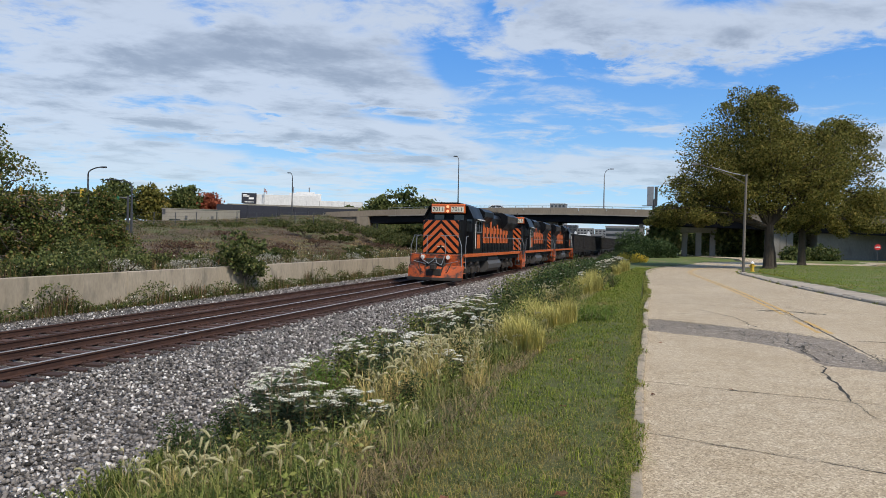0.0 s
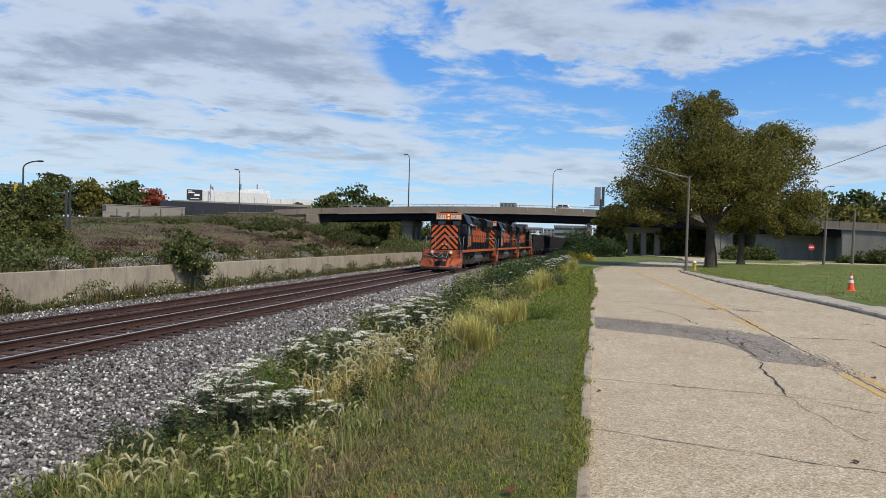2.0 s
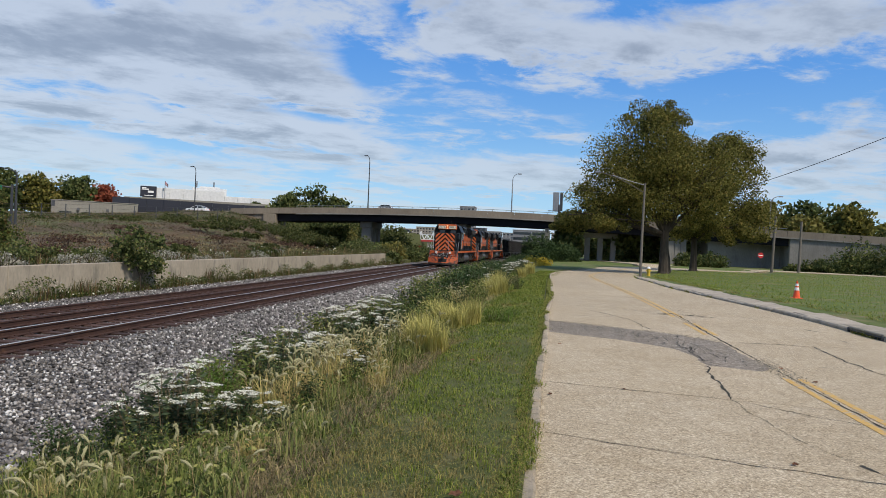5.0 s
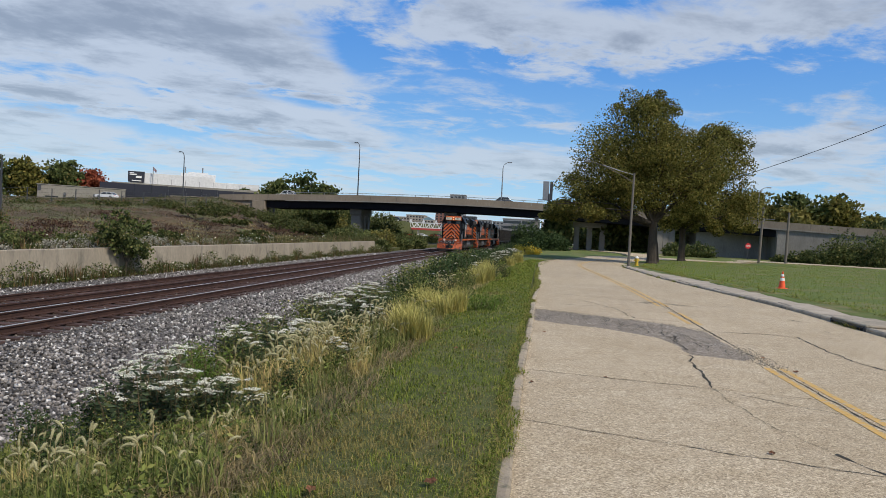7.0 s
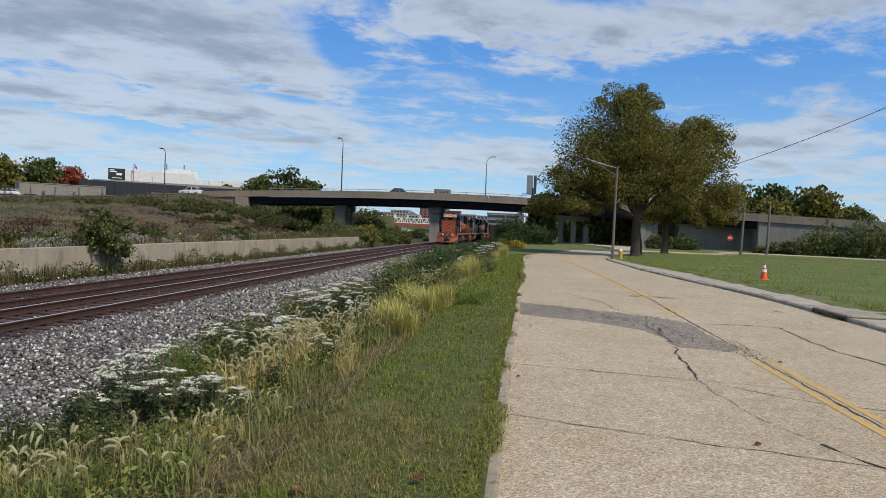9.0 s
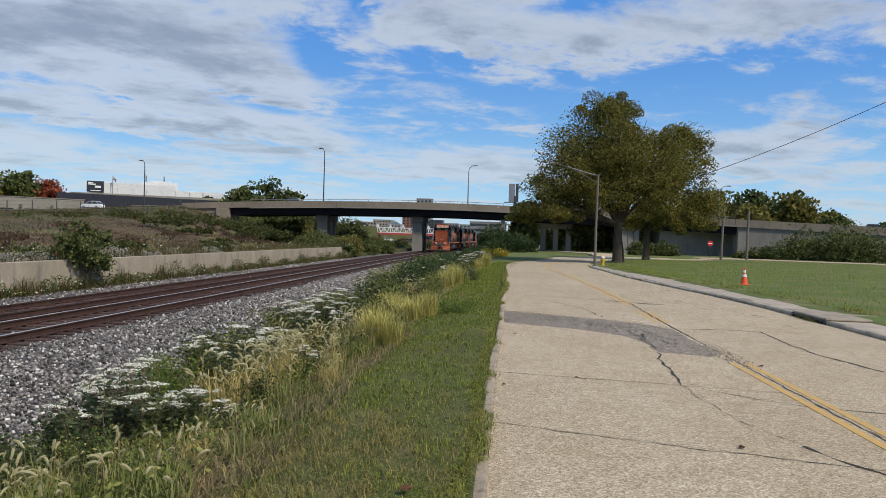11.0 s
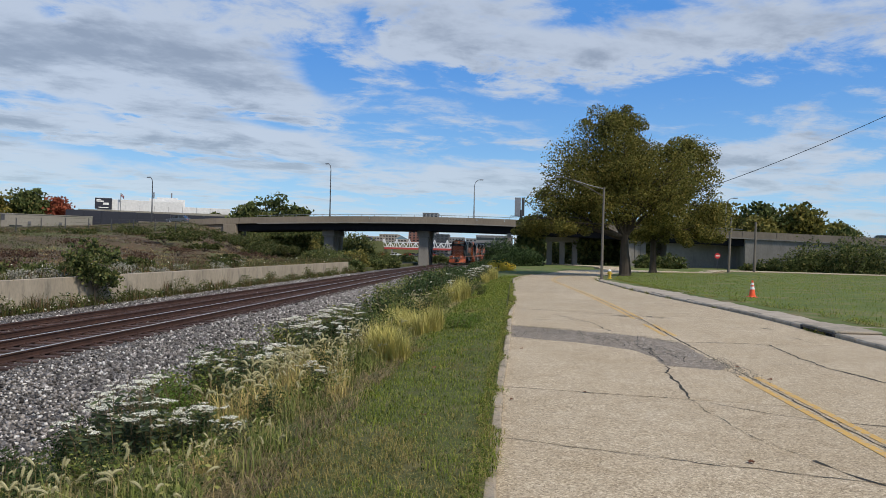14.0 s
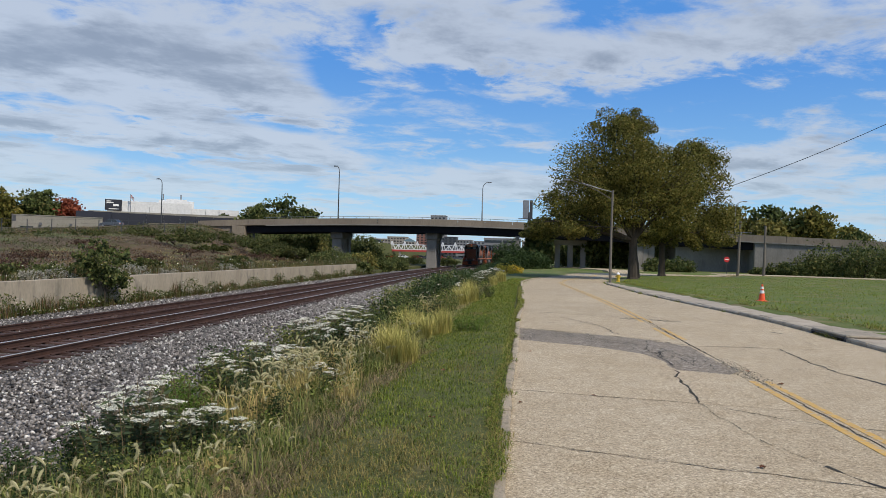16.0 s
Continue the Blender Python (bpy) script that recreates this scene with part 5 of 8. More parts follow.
def stop_sign(x, y):
    s = empty("road_sign", Matrix.Translation((x, y, -0.45)), "round red and white road sign on a thin post", "road sign")
    bm = bmesh.new()
    tube(bm, [(0, 0, 0), (0, 0, 2.7)], 0.04, 6)
    part("post", bm, DARK_STEEL, s)
    bm = bmesh.new()
    tube(bm, [(0, -0.05, 2.35), (0, -0.07, 2.35)], 0.42, 20)
    pl = part("plate", bm, SIGN_RED, s, "red disc")
    bm = bmesh.new()
    box(bm, 0, -0.085, 2.35, 0.6, 0.012, 0.14)
    part("bar", bm, SIGN_WHITE, pl)


stop_sign(31.5, 110.5)


def overhead_wire():
    bm = bmesh.new()
    a, b = Vector((18, 90, 8.2)), Vector((52, 76, 24))
    pts = []
    for i in range(13):
        p = a.lerp(b, i / 12)
        pts.append((p.x, p.y, p.z - 1.2 * (1 - (i / 6 - 1) ** 2)))
    tube(bm, pts, 0.035, 5)
    tagged(finish(bm, "overhead_cable", INK), "thin dark overhead cable running past the trees", "cable")


overhead_wire()


def billboard():
    b = empty("billboard", Matrix.Translation((1.3, 150, 6.0)), "edge-on roadside billboard beyond the bridge", "billboard")
    bm = bmesh.new()
    tube(bm, [(0.4, 0, -6), (0.4, 0, 5)], 0.25, 8)
    part("post", bm, DARK_STEEL, b)
    for s, m in ((-1, STEEL), (1, DARK_STEEL)):
        bm = bmesh.new()
        box(bm, -0.3 if s < 0 else 0.82, 0, 5.6, 1.3 if s < 0 else 0.6, 0.3, 4.0, 0.05)
        part("panel", bm, m, b)
    bm = bmesh.new()
    box(bm, -0.6, 0, 3.6, 2.6, 0.7, 0.15, 0.02)
    part("catwalk", bm, DARK_STEEL, b)


billboard()

# ---- vegetation ----
def blades(P, h, w, lean, rng, two=True):
    """Tapering blades standing on the points P, bending in two faces or straight in one."""
    n = len(P)
    a = rng.uniform(0, math.tau, n)
    d = np.stack([np.cos(a), np.sin(a), np.zeros(n)], 1)
    s = np.stack([-np.sin(a), np.cos(a), np.zeros(n)], 1)
    up = np.array([0, 0, 1.0])
    mid = P + up * (h * 0.6)[:, None] + d * (lean * h * 0.28)[:, None]
    tip = P + up * (h * (1.0 - 0.35 * lean ** 1.5))[:, None] + d * (lean * h)[:, None]
    w = w[:, None] / 2
    if not two:
        V = np.stack([P - s * w, P + s * w, tip + s * w * 0.25, tip - s * w * 0.25], 1).reshape(-1, 3)
        return V, (np.arange(n) * 4)[:, None] + np.arange(4)
    V = np.stack([P - s * w, P + s * w, mid - s * w * 0.85, mid + s * w * 0.85, tip - s * w * 0.15, tip + s * w * 0.15], 1).reshape(-1, 3)
    b = (np.arange(n) * 6)[:, None]
    F = np.concatenate([b + [0, 1, 3, 2], b + [2, 3, 5, 4]], 0)
    return V, F


def leaves(P, size, rng, out=None, narrow=0.55, droop=0.0):
    """Kite-shaped leaves at the points P, turned at random or facing outwards."""
    n = len(P)
    a = rng.normal(size=(n, 3))
    if out is not None:
        a = a * 0.75 + out
    a[:, 2] -= droop
    a /= np.linalg.norm(a, axis=1)[:, None]
    b = np.cross(a, rng.normal(size=(n, 3)))
    b /= np.linalg.norm(b, axis=1)[:, None] + 1e-9
    c = np.cross(a, b)
    s = size[:, None]
    V = np.stack([P - a * s * 0.5, P + b * s * narrow * 0.5 + c * s * 0.08, P + a * s * 0.5, P - b * s * narrow * 0.5 + c * s * 0.08], 1).reshape(-1, 3)
    F = (np.arange(n) * 4)[:, None] + np.arange(4)
    return V, F


def grounded(x, y):
    return np.stack([x, y, np.array([ground_z(float(a), float(b)) for a, b in zip(x, y)])], 1)


LAWN = leafy("lawn_blades", (0.036, 0.058, 0.008), (0.215, 0.262, 0.036), (0.38, 0.33, 0.10))
LAWN_DRY = leafy("dry_lawn_blades", (0.11, 0.10, 0.03), (0.33, 0.26, 0.095), (0.19, 0.19, 0.045))
LAWN_FAR = leafy("far_lawn_blades", (0.090, 0.135, 0.016), (0.215, 0.265, 0.032), (0.33, 0.27, 0.075))
WEED_GREEN = leafy("weed_green", (0.032, 0.052, 0.012), (0.185, 0.215, 0.052), (0.38, 0.33, 0.12))
THATCH = leafy("matted_thatch", (0.10, 0.072, 0.038), (0.25, 0.19, 0.10), (0.36, 0.28, 0.15))
BONESET = leafy("wildflower_leaves", (0.03, 0.045, 0.022), (0.085, 0.115, 0.058), (0.14, 0.15, 0.07))
WEED_DARK = leafy("weed_dark", (0.013, 0.026, 0.009), (0.07, 0.105, 0.036))
STRAW = leafy("straw_blades", (0.20, 0.17, 0.075), (0.33, 0.27, 0.12), (0.42, 0.29, 0.15))
GOLD = leafy("golden_blades", (0.33, 0.31, 0.08), (0.58, 0.49, 0.17), (0.26, 0.28, 0.07))
FLORET = leafy("white_florets", (0.62, 0.61, 0.50), (0.84, 0.82, 0.70))
FOX = leafy("foxtail_heads", (0.30, 0.29, 0.14), (0.54, 0.48, 0.28))
BROWN_GRASS = leafy("brown_field_grass", (0.065, 0.040, 0.024), (0.165, 0.105, 0.056), (0.30, 0.20, 0.085))
RUSSET_GRASS = leafy("russet_field_weeds", (0.050, 0.028, 0.022), (0.115, 0.068, 0.046), (0.17, 0.115, 0.06))
ASTER = leafy("pale_aster_heads", (0.20, 0.19, 0.15), (0.42, 0.40, 0.33), (0.10, 0.11, 0.05))
FIELD_GREEN = leafy("field_green", (0.03, 0.042, 0.013), (0.085, 0.095, 0.03), (0.15, 0.125, 0.05))
SYCAMORE = leafy("sycamore_leaves", (0.036, 0.042, 0.011), (0.225, 0.210, 0.052), (0.29, 0.215, 0.062), 0.42)
VINE = leafy("vine_leaves", (0.025, 0.042, 0.012), (0.13, 0.15, 0.04), (0.22, 0.115, 0.05))
BUSH = leafy("bush_leaves", (0.028, 0.045, 0.014), (0.12, 0.14, 0.045), (0.19, 0.165, 0.06))
AUTUMN = leafy("red_autumn_leaves", (0.20, 0.05, 0.03), (0.30, 0.09, 0.045))
YELLOWING = leafy("yellowing_leaves", (0.12, 0.12, 0.03), (0.22, 0.18, 0.05))
GOLDENROD = leafy("goldenrod_bloom", (0.50, 0.36, 0.04), (0.62, 0.46, 0.06))
RIPE = leafy("ripe_straw_blades", (0.33, 0.28, 0.09), (0.56, 0.45, 0.18), (0.52, 0.29, 0.14))
FOX_GREEN = leafy("foxtail_blades", (0.13, 0.16, 0.045), (0.26, 0.26, 0.085), (0.36, 0.31, 0.12))
STEM = mat("weed_stem", (0.12, 0.11, 0.05), (0.16, 0.11, 0.06), rough=0.9, bump=0)


def verge_grass():
    rng = np.random.default_rng(11)
    n = 112000
    y = 2.6 + 62 * rng.random(n) ** 2.0
    x = -0.03 - (1.45 + 0.5 * rng.random(n)) * rng.random(n) ** 0.98
    x += np.interp(y, [0, 15, 45, 65], [0, 0, 0.25, 1.2])
    x -= np.clip(7 - y, 0, 7) * 0.06 * rng.random(n)
    P = grounded(x, y)
    P[:, 2] -= 0.01
    lumps = np.array([0.95 + 0.55 * noise.noise((a * 2.2, b * 1.6, 8)) + 0.6 * noise.noise((a * 6, b * 5, 3)) for a, b in zip(x, y)])
    h = rng.uniform(0.028, 0.070, n) * (1 + np.clip(y - 10, 0, 40) * 0.02) * np.clip(lumps, 0.35, 1.7)
    V, F = blades(P, h, rng.uniform(0.003, 0.0065, n) * (1 + np.clip(y - 8, 0, 50) * 0.07), rng.uniform(0.3, 1.5, n), rng)
    dry = np.array([noise.noise((a * 0.7, b * 0.45, 3)) + 0.4 * noise.noise((a * 2.5, b * 2, 1)) for a, b in zip(x, y)]) + rng.normal(size=n) * 0.14 > np.interp(y, [5, 9, 14, 22], [0.0, 0.14, 0.34, 0.5])
    tagged(mesh_np("verge_grass", V, F, [LAWN, LAWN_DRY], mis=np.tile(dry.astype(int), 2)), "short mown verge grass with dry patches", "grass", kind="stuff")
    # rough dry grass towards the weeds
    n = 34000
    y = 2.6 + 60 * rng.random(n) ** 1.8
    x = -1.5 - 3.9 * rng.random(n) ** 1.15
    P = grounded(x, y)
    h = rng.uniform(0.08, 0.30, n) * np.clip((-1.0 - x) / 1.4, 0.35, 1)
    V, F = blades(P, h, rng.uniform(0.005, 0.011, n) * (1 + np.clip(y - 8, 0, 50) * 0.04), rng.uniform(0.5, 2.0, n), rng)
    thatch = np.array([noise.noise((a * 0.9, b * 0.5, 14)) for a, b in zip(x, y)]) + np.interp(x, [-4.5, -3.0, -1.9, -1.5], [-0.45, 0.12, 0.22, -0.1])
    straw = rng.random(n) < np.clip(0.35 + thatch * 1.4, 0.06, 0.85)
    tagged(mesh_np("rough_grass", V, F, [WEED_GREEN, STRAW], mis=np.tile(straw.astype(int), 2)), "rough tangle of green and dry grass", "grass", kind="stuff")
    # matted dead grass between the lawn and the weeds
    n = 17000
    y = 3.6 + 10 * rng.random(n) ** 1.6
    x = -1.45 - 2.2 * rng.random(n) ** 0.9
    mat_ = np.array([noise.noise((a * 1.1, b * 0.7, 21)) + 0.5 * noise.noise((a * 3, b * 2.2, 4)) for a, b in zip(x, y)])
    x, y, n = x[mat_ > -0.05], y[mat_ > -0.05], int((mat_ > -0.05).sum())
    V, F = blades(grounded(x, y), rng.uniform(0.05, 0.17, n), rng.uniform(0.003, 0.006, n) * (1 + np.clip(y - 8, 0, 50) * 0.05), rng.uniform(1.0, 2.4, n), rng)
    tagged(mesh_np("matted_thatch", V, F, THATCH), "matted brown dead grass beside the lawn", "grass", kind="stuff")
    # low leafy ground cover between the clumps
    n = 42000
    y = 3.2 + 24 * rng.random(n) ** 1.7
    x = rng.uniform(-5.7, -1.9, n)
    pick = np.array([noise.noise((a * 0.8, b * 0.8, 6)) for a, b in zip(x, y)]) + 0.25 > 0.0
    P = grounded(x[pick], y[pick])
    P[:, 2] += rng.random(len(P)) ** 1.5 * 0.30
    V, F = leaves(P, rng.uniform(0.022, 0.065, len(P)), rng, None, 0.5)
    tagged(mesh_np("ground_cover", V, F, WEED_GREEN), "low green leafy ground cover", "weeds", kind="stuff")
    # tall tangle of weeds along the ballast
    n = 52000
    y = 17 + 88 * rng.random(n) ** 1.35
    x = -5.5 + 3.3 * rng.random(n)
    bulk = np.array([0.62 + 0.75 * noise.noise((a * 0.55, b * 0.28, 11)) + 0.4 * noise.noise((a * 1.4, b * 0.9, 2)) for a, b in zip(x, y)])
    bulk = np.clip(bulk, 0.1, 1.15) * np.clip((x + 5.7) / 0.7, 0.2, 1) * np.clip((-2.0 - x) / 0.9, 0.15, 1) * np.clip((y - 14) / 12, 0.35, 1)
    P = grounded(x, y)
    rise = rng.random(n) ** 0.7
    P[:, 2] += rise * bulk * 1.5
    V, F = leaves(P, rng.uniform(0.07, 0.15, n) * (0.75 + y / 90), rng, None, 0.45)
    mi = (bulk < 0.5).astype(int)
    tagged(mesh_np("trackside_weeds", V, F, [WEED_DARK, WEED_GREEN], mis=mi), "dense tall green weeds along the ballast", "weeds", kind="stuff")
    n = 6000
    y = -8 + 11 * rng.random(n)
    x = -0.1 - 5.3 * rng.random(n)
    V, F = blades(grounded(x, y), rng.uniform(0.04, 0.10, n) * (1 + np.clip(-x - 1.5, 0, 3)), rng.uniform(0.006, 0.012, n), rng.uniform(0.3, 1.4, n), rng)
    tagged(mesh_np("near_grass", V, F, LAWN), "grass of the verge running on past the viewer", "grass", kind="stuff")
    # lawn across the street
    n = 80000
    y = 8 + 100 * rng.random(n) ** 1.3
    x = 8.9 + 40 * rng.random(n) ** 1.5
    x = np.maximum(x, np.array([road_edge_right(v) for v in y]) + 1.7)
    keep = y < 103 - 0.35 * np.clip(x - 40, 0, 60)
    x, y = x[keep], y[keep]
    n = len(x)
    P = grounded(x, y)
    V, F = blades(P, rng.uniform(0.04, 0.09, n), rng.uniform(0.012, 0.026, n) * (0.5 + y / 50), rng.uniform(0.4, 1.6, n), rng, False)
    tagged(mesh_np("lawn_grass", V, F, LAWN_FAR), "wide mown lawn across the street", "grass", kind="stuff")


verge_grass()


def flowering_weed(seed, stems, height, spread_, heads=True):
    """A clump of leafy stems with flat white flower heads."""
    rng = np.random.default_rng(seed)
    plant = empty("white_wildflower", Matrix(), "leafy wild plant topped with flat white flower clusters", "wildflower", "white wildflowers")
    bm = bmesh.new()
    LP, LO, FP = [], [], []
    for k in range(stems):
        a, r = rng.uniform(0, math.tau), spread_ * math.sqrt(rng.random())
        b0 = Vector((math.cos(a) * r * 0.35, math.sin(a) * r * 0.35, -0.1))
        h = height * rng.uniform(0.7, 1.08)
        top = Vector((math.cos(a) * r, math.sin(a) * r, h))
        mid = b0.lerp(top, 0.55) + Vector((0, 0, 0.06))
        tube(bm, [b0, mid, top], [0.007, 0.006, 0.004], 4, cap=False)
        for j in range(12):
            t = 0.18 + 0.75 * j / 12
            p = b0.lerp(mid, t / 0.55) if t < 0.55 else mid.lerp(top, (t - 0.55) / 0.45)
            ang = j * 2.4 + rng.uniform(0, 1)
            for s in (0, math.pi):
                d = Vector((math.cos(ang + s), math.sin(ang + s), 0.15))
                LP.append(p + d * 0.055)
                LO.append(d * 2.0)
        if heads and rng.random() < 0.36:
            for c in range(rng.integers(4, 8)):
                o = Vector((rng.normal() * 0.085, rng.normal() * 0.085, rng.uniform(-0.02, 0.012)))
                tube(bm, [top - Vector((0, 0, 0.08)), top + o], 0.003, 4, cap=False)
                for f in range(30):
                    q = rng.normal(size=2) * 0.027
                    FP.append(top + o + Vector((q[0], q[1], 0.012 - 3 * (q[0] ** 2 + q[1] ** 2) + rng.uniform(-0.004, 0.004))))
    tagged(part("stem_tangle", bm, STEM, plant), kind="stuff")
    V, F = leaves(np.array(LP), rng.uniform(0.08, 0.15, len(LP)), rng, np.array(LO), 0.3, 0.25)
    mesh_np("foliage", V, F, BONESET, plant)
    if FP:
        FP = np.array(FP)
        side_ = rng.normal(size=(len(FP), 3)) * np.array((2.0, 2.0, 0.25))
        V, F = leaves(FP, rng.uniform(0.014, 0.024, len(FP)), rng, side_, 0.9)
        ob = tagged(mesh_np("blossom", V, F, FLORET, plant), kind="stuff")
        ob["label"] = "flat clusters of tiny white florets"
    return plant


def place(kinds, spots, lift=0.0):
    """Copies of a few plants over a list of spots: x, y, size."""
    rng = random.Random(21)
    used = set()
    for i, (x, y, s) in enumerate(spots):
        k = i % len(kinds)
        m = pose(x, y, ground_z(x, y) + lift, rng.uniform(-4, 4), rng.uniform(-4, 4), rng.uniform(0, 360)) @ Matrix.Scale(s, 4)
        if k in used:
            ob = copy_thing(kinds[k], Matrix())
            ob.matrix_basis = m
        else:
            kinds[k].matrix_basis = m
            used.add(k)


flowers = [flowering_weed(1, 16, 0.82, 0.42), flowering_weed(2, 13, 0.92, 0.36), flowering_weed(3, 18, 0.75, 0.5)]
place(flowers, [(-4.25, 7.1, 0.90), (-3.9, 6.95, 0.95), (-3.6, 7.0, 0.85), (-3.2, 6.95, 0.65), (-4.05, 7.5, 0.95), (-2.5, 6.5, 0.42), (-4.3, 10.5, 0.95), (-3.9, 10.6, 1.0), (-3.5, 11.0, 0.9), (-2.35, 8.9, 0.5), (-4.9, 15.6, 1.05), (-4.5, 16.3, 1.15), (-4.0, 16.5, 1.1), (-3.6, 16.2, 0.95), (-4.4, 15.2, 1.0), (-5.1, 16.6, 1.0), (-4.2, 17.6, 1.1), (-3.2, 13.6, 0.8),
                (-3.6, 26, 1.0), (-3.2, 28.5, 1.0), (-3.8, 30, 1.0), (-2.9, 31.5, 1.0), (-3.2, 38, 1.1), (-2.6, 41, 1.1), (-3.4, 44, 1.2), (-2.8, 47, 1.2), (-2.3, 51, 1.2), (-3.0, 55, 1.3), (-2.2, 58, 1.2), (-2.8, 62, 1.3), (-1.8, 66, 1.2), (-3.5, 50, 1.2), (-3.9, 57, 1.3), (-2.5, 69, 1.2)])


def leafy_weed(seed, stems, height, spread_, material, name, label, per=46, size=0.09):
    rng = np.random.default_rng(seed)
    plant = empty(name, Matrix(), label, "weed", "leafy weeds")
    bm = bmesh.new()
    LP, LO = [], []
    for k in range(stems):
        a, r = rng.uniform(0, math.tau), spread_ * math.sqrt(rng.random())
        b0 = Vector((math.cos(a) * r * 0.4, math.sin(a) * r * 0.4, -0.1))
        top = Vector((math.cos(a) * r, math.sin(a) * r, height * rng.uniform(0.6, 1.1)))
        tube(bm, [b0, b0.lerp(top, 0.5) + Vector((0, 0, 0.05)), top], [0.009, 0.007, 0.003], 4, cap=False)
        for j in range(per):
            p = b0.lerp(top, rng.uniform(0.12, 1.02))
            d = Vector((rng.normal(), rng.normal(), 0.1)).normalized()
            LP.append(p + d * rng.uniform(0.03, 0.16))
            LO.append(d * 1.2)
    tagged(part("stem_tangle", bm, STEM, plant), kind="stuff")
    V, F = leaves(np.array(LP), rng.uniform(0.6, 1.4, len(LP)) * size, rng, np.array(LO), 0.42, 0.1)
    mesh_np("foliage", V, F, material, plant)
    return plant


darks = [leafy_weed(31, 20, 1.2, 0.6, WEED_DARK, "leafy_weed", "tall dark green leafy weed at the trackside"), leafy_weed(32, 24, 1.0, 0.7, WEED_GREEN, "leafy_weed", "bushy green weed in the rough grass")]
place(darks, [(-3.4, 5.9, 0.42), (-2.9, 5.3, 0.4), (-4.3, 6.2, 0.45), (-3.8, 6.4, 0.4), (-4.8, 7.4, 0.5), (-3.3, 7.2, 0.42), (-2.6, 7.6, 0.36), (-4.1, 7.9, 0.45), (-5.2, 6.9, 0.45), (-3.1, 8.5, 0.42), (-2.3, 9.6, 0.45), (-4.6, 10.3, 0.75), (-2.6, 13.4, 0.5), (-4.5, 11.6, 0.8), (-3.7, 14.2, 0.6), (-4.9, 15.2, 0.85), (-3.5, 15.6, 0.6), (-5.2, 8.4, 0.6), (-3.2, 16.6, 0.6), (-4.0, 16.6, 0.85), (-5.4, 12.6, 0.8), (-4.2, 18.4, 0.9), (-2.8, 19.4, 0.6), (-4.6, 19.8, 0.9), (-2.6, 26.5, 0.9), (-3.4, 22.6, 0.8), (-3.0, 28.0, 0.9), (-2.6, 15.2, 0.6), (-3.4, 25.0, 1.0), (-2.9, 17.8, 0.6), (-3.6, 31.0, 1.1), (-2.0, 20.6, 0.55), (-3.8, 35.0, 1.1), (-2.4, 24.0, 0.7), (-2.9, 36.0, 1.0), (-3.4, 40.0, 1.1), (-2.3, 34.0, 0.8), (-5.4, 10.6, 0.7), (-3.6, 9.4, 0.5), (-5.2, 13.2, 0.8), (-4.0, 11.3, 0.6), (-5.5, 14.8, 0.85), (-3.2, 12.0, 0.5), (-5.4, 17.0, 0.9), (-2.9, 14.4, 0.55), (-5.5, 19.6, 1.0), (-3.6, 20.8, 0.7), (-5.4, 21.6, 1.0), (-2.4, 20.0, 0.5), (-4.4, 7.2, 0.4), (-3.0, 6.9, 0.4), (-3.7, 7.6, 0.4), (-4.9, 6.6, 0.45), (-2.4, 8.6, 0.35), (-4.1, 5.8, 0.4), (-4.9, 26, 1.1), (-4.9, 11.4, 0.75), (-4.6, 28.5, 1.15), (-5.1, 11.9, 0.6), (-5.0, 31, 1.2), (-3.4, 16.2, 0.6), (-4.6, 33.5, 1.2), (-2.9, 24.5, 0.6), (-5.0, 36, 1.25), (-1.6, 26.5, 0.55), (-4.6, 39, 1.3), (-2.1, 25.5, 0.6), (-5.0, 42, 1.3), (-3.2, 33, 0.9), (-4.7, 46, 1.35), (-4.0, 23.5, 0.9),
              (-5.0, 50, 1.25), (-1.1, 27.2, 0.45), (-4.8, 54, 1.25), (-5.2, 23.5, 0.9), (-4.6, 59, 1.25), (-3.9, 65, 1.1), (-3.6, 72, 1.2), (-3.0, 78, 1.2), (-4.9, 66, 1.2), (-4.5, 85, 1.2), (-5.3, 76, 1.2), (-3.0, 92, 1.3), (-5.0, 90, 1.2), (-3.4, 98, 1.3)])


FERN = leafy("fern_leaves", (0.045, 0.085, 0.014), (0.13, 0.205, 0.034), (0.19, 0.24, 0.06))
ferns = [leafy_weed(33, 18, 0.8, 0.42, FERN, "leafy_weed", "bright green feathery weed among the wildflowers", 70, 0.05), leafy_weed(34, 14, 0.42, 0.4, FERN, "leafy_weed", "low pale green weed at the edge of the lawn", 50, 0.06)]
place(ferns, [(-5.0, 9.9, 0.95), (-1.06, 14.8, 0.7), (-4.6, 9.6, 0.85), (-0.75, 14.6, 0.5), (-5.3, 10.4, 0.8), (-0.7, 15.8, 0.45)])


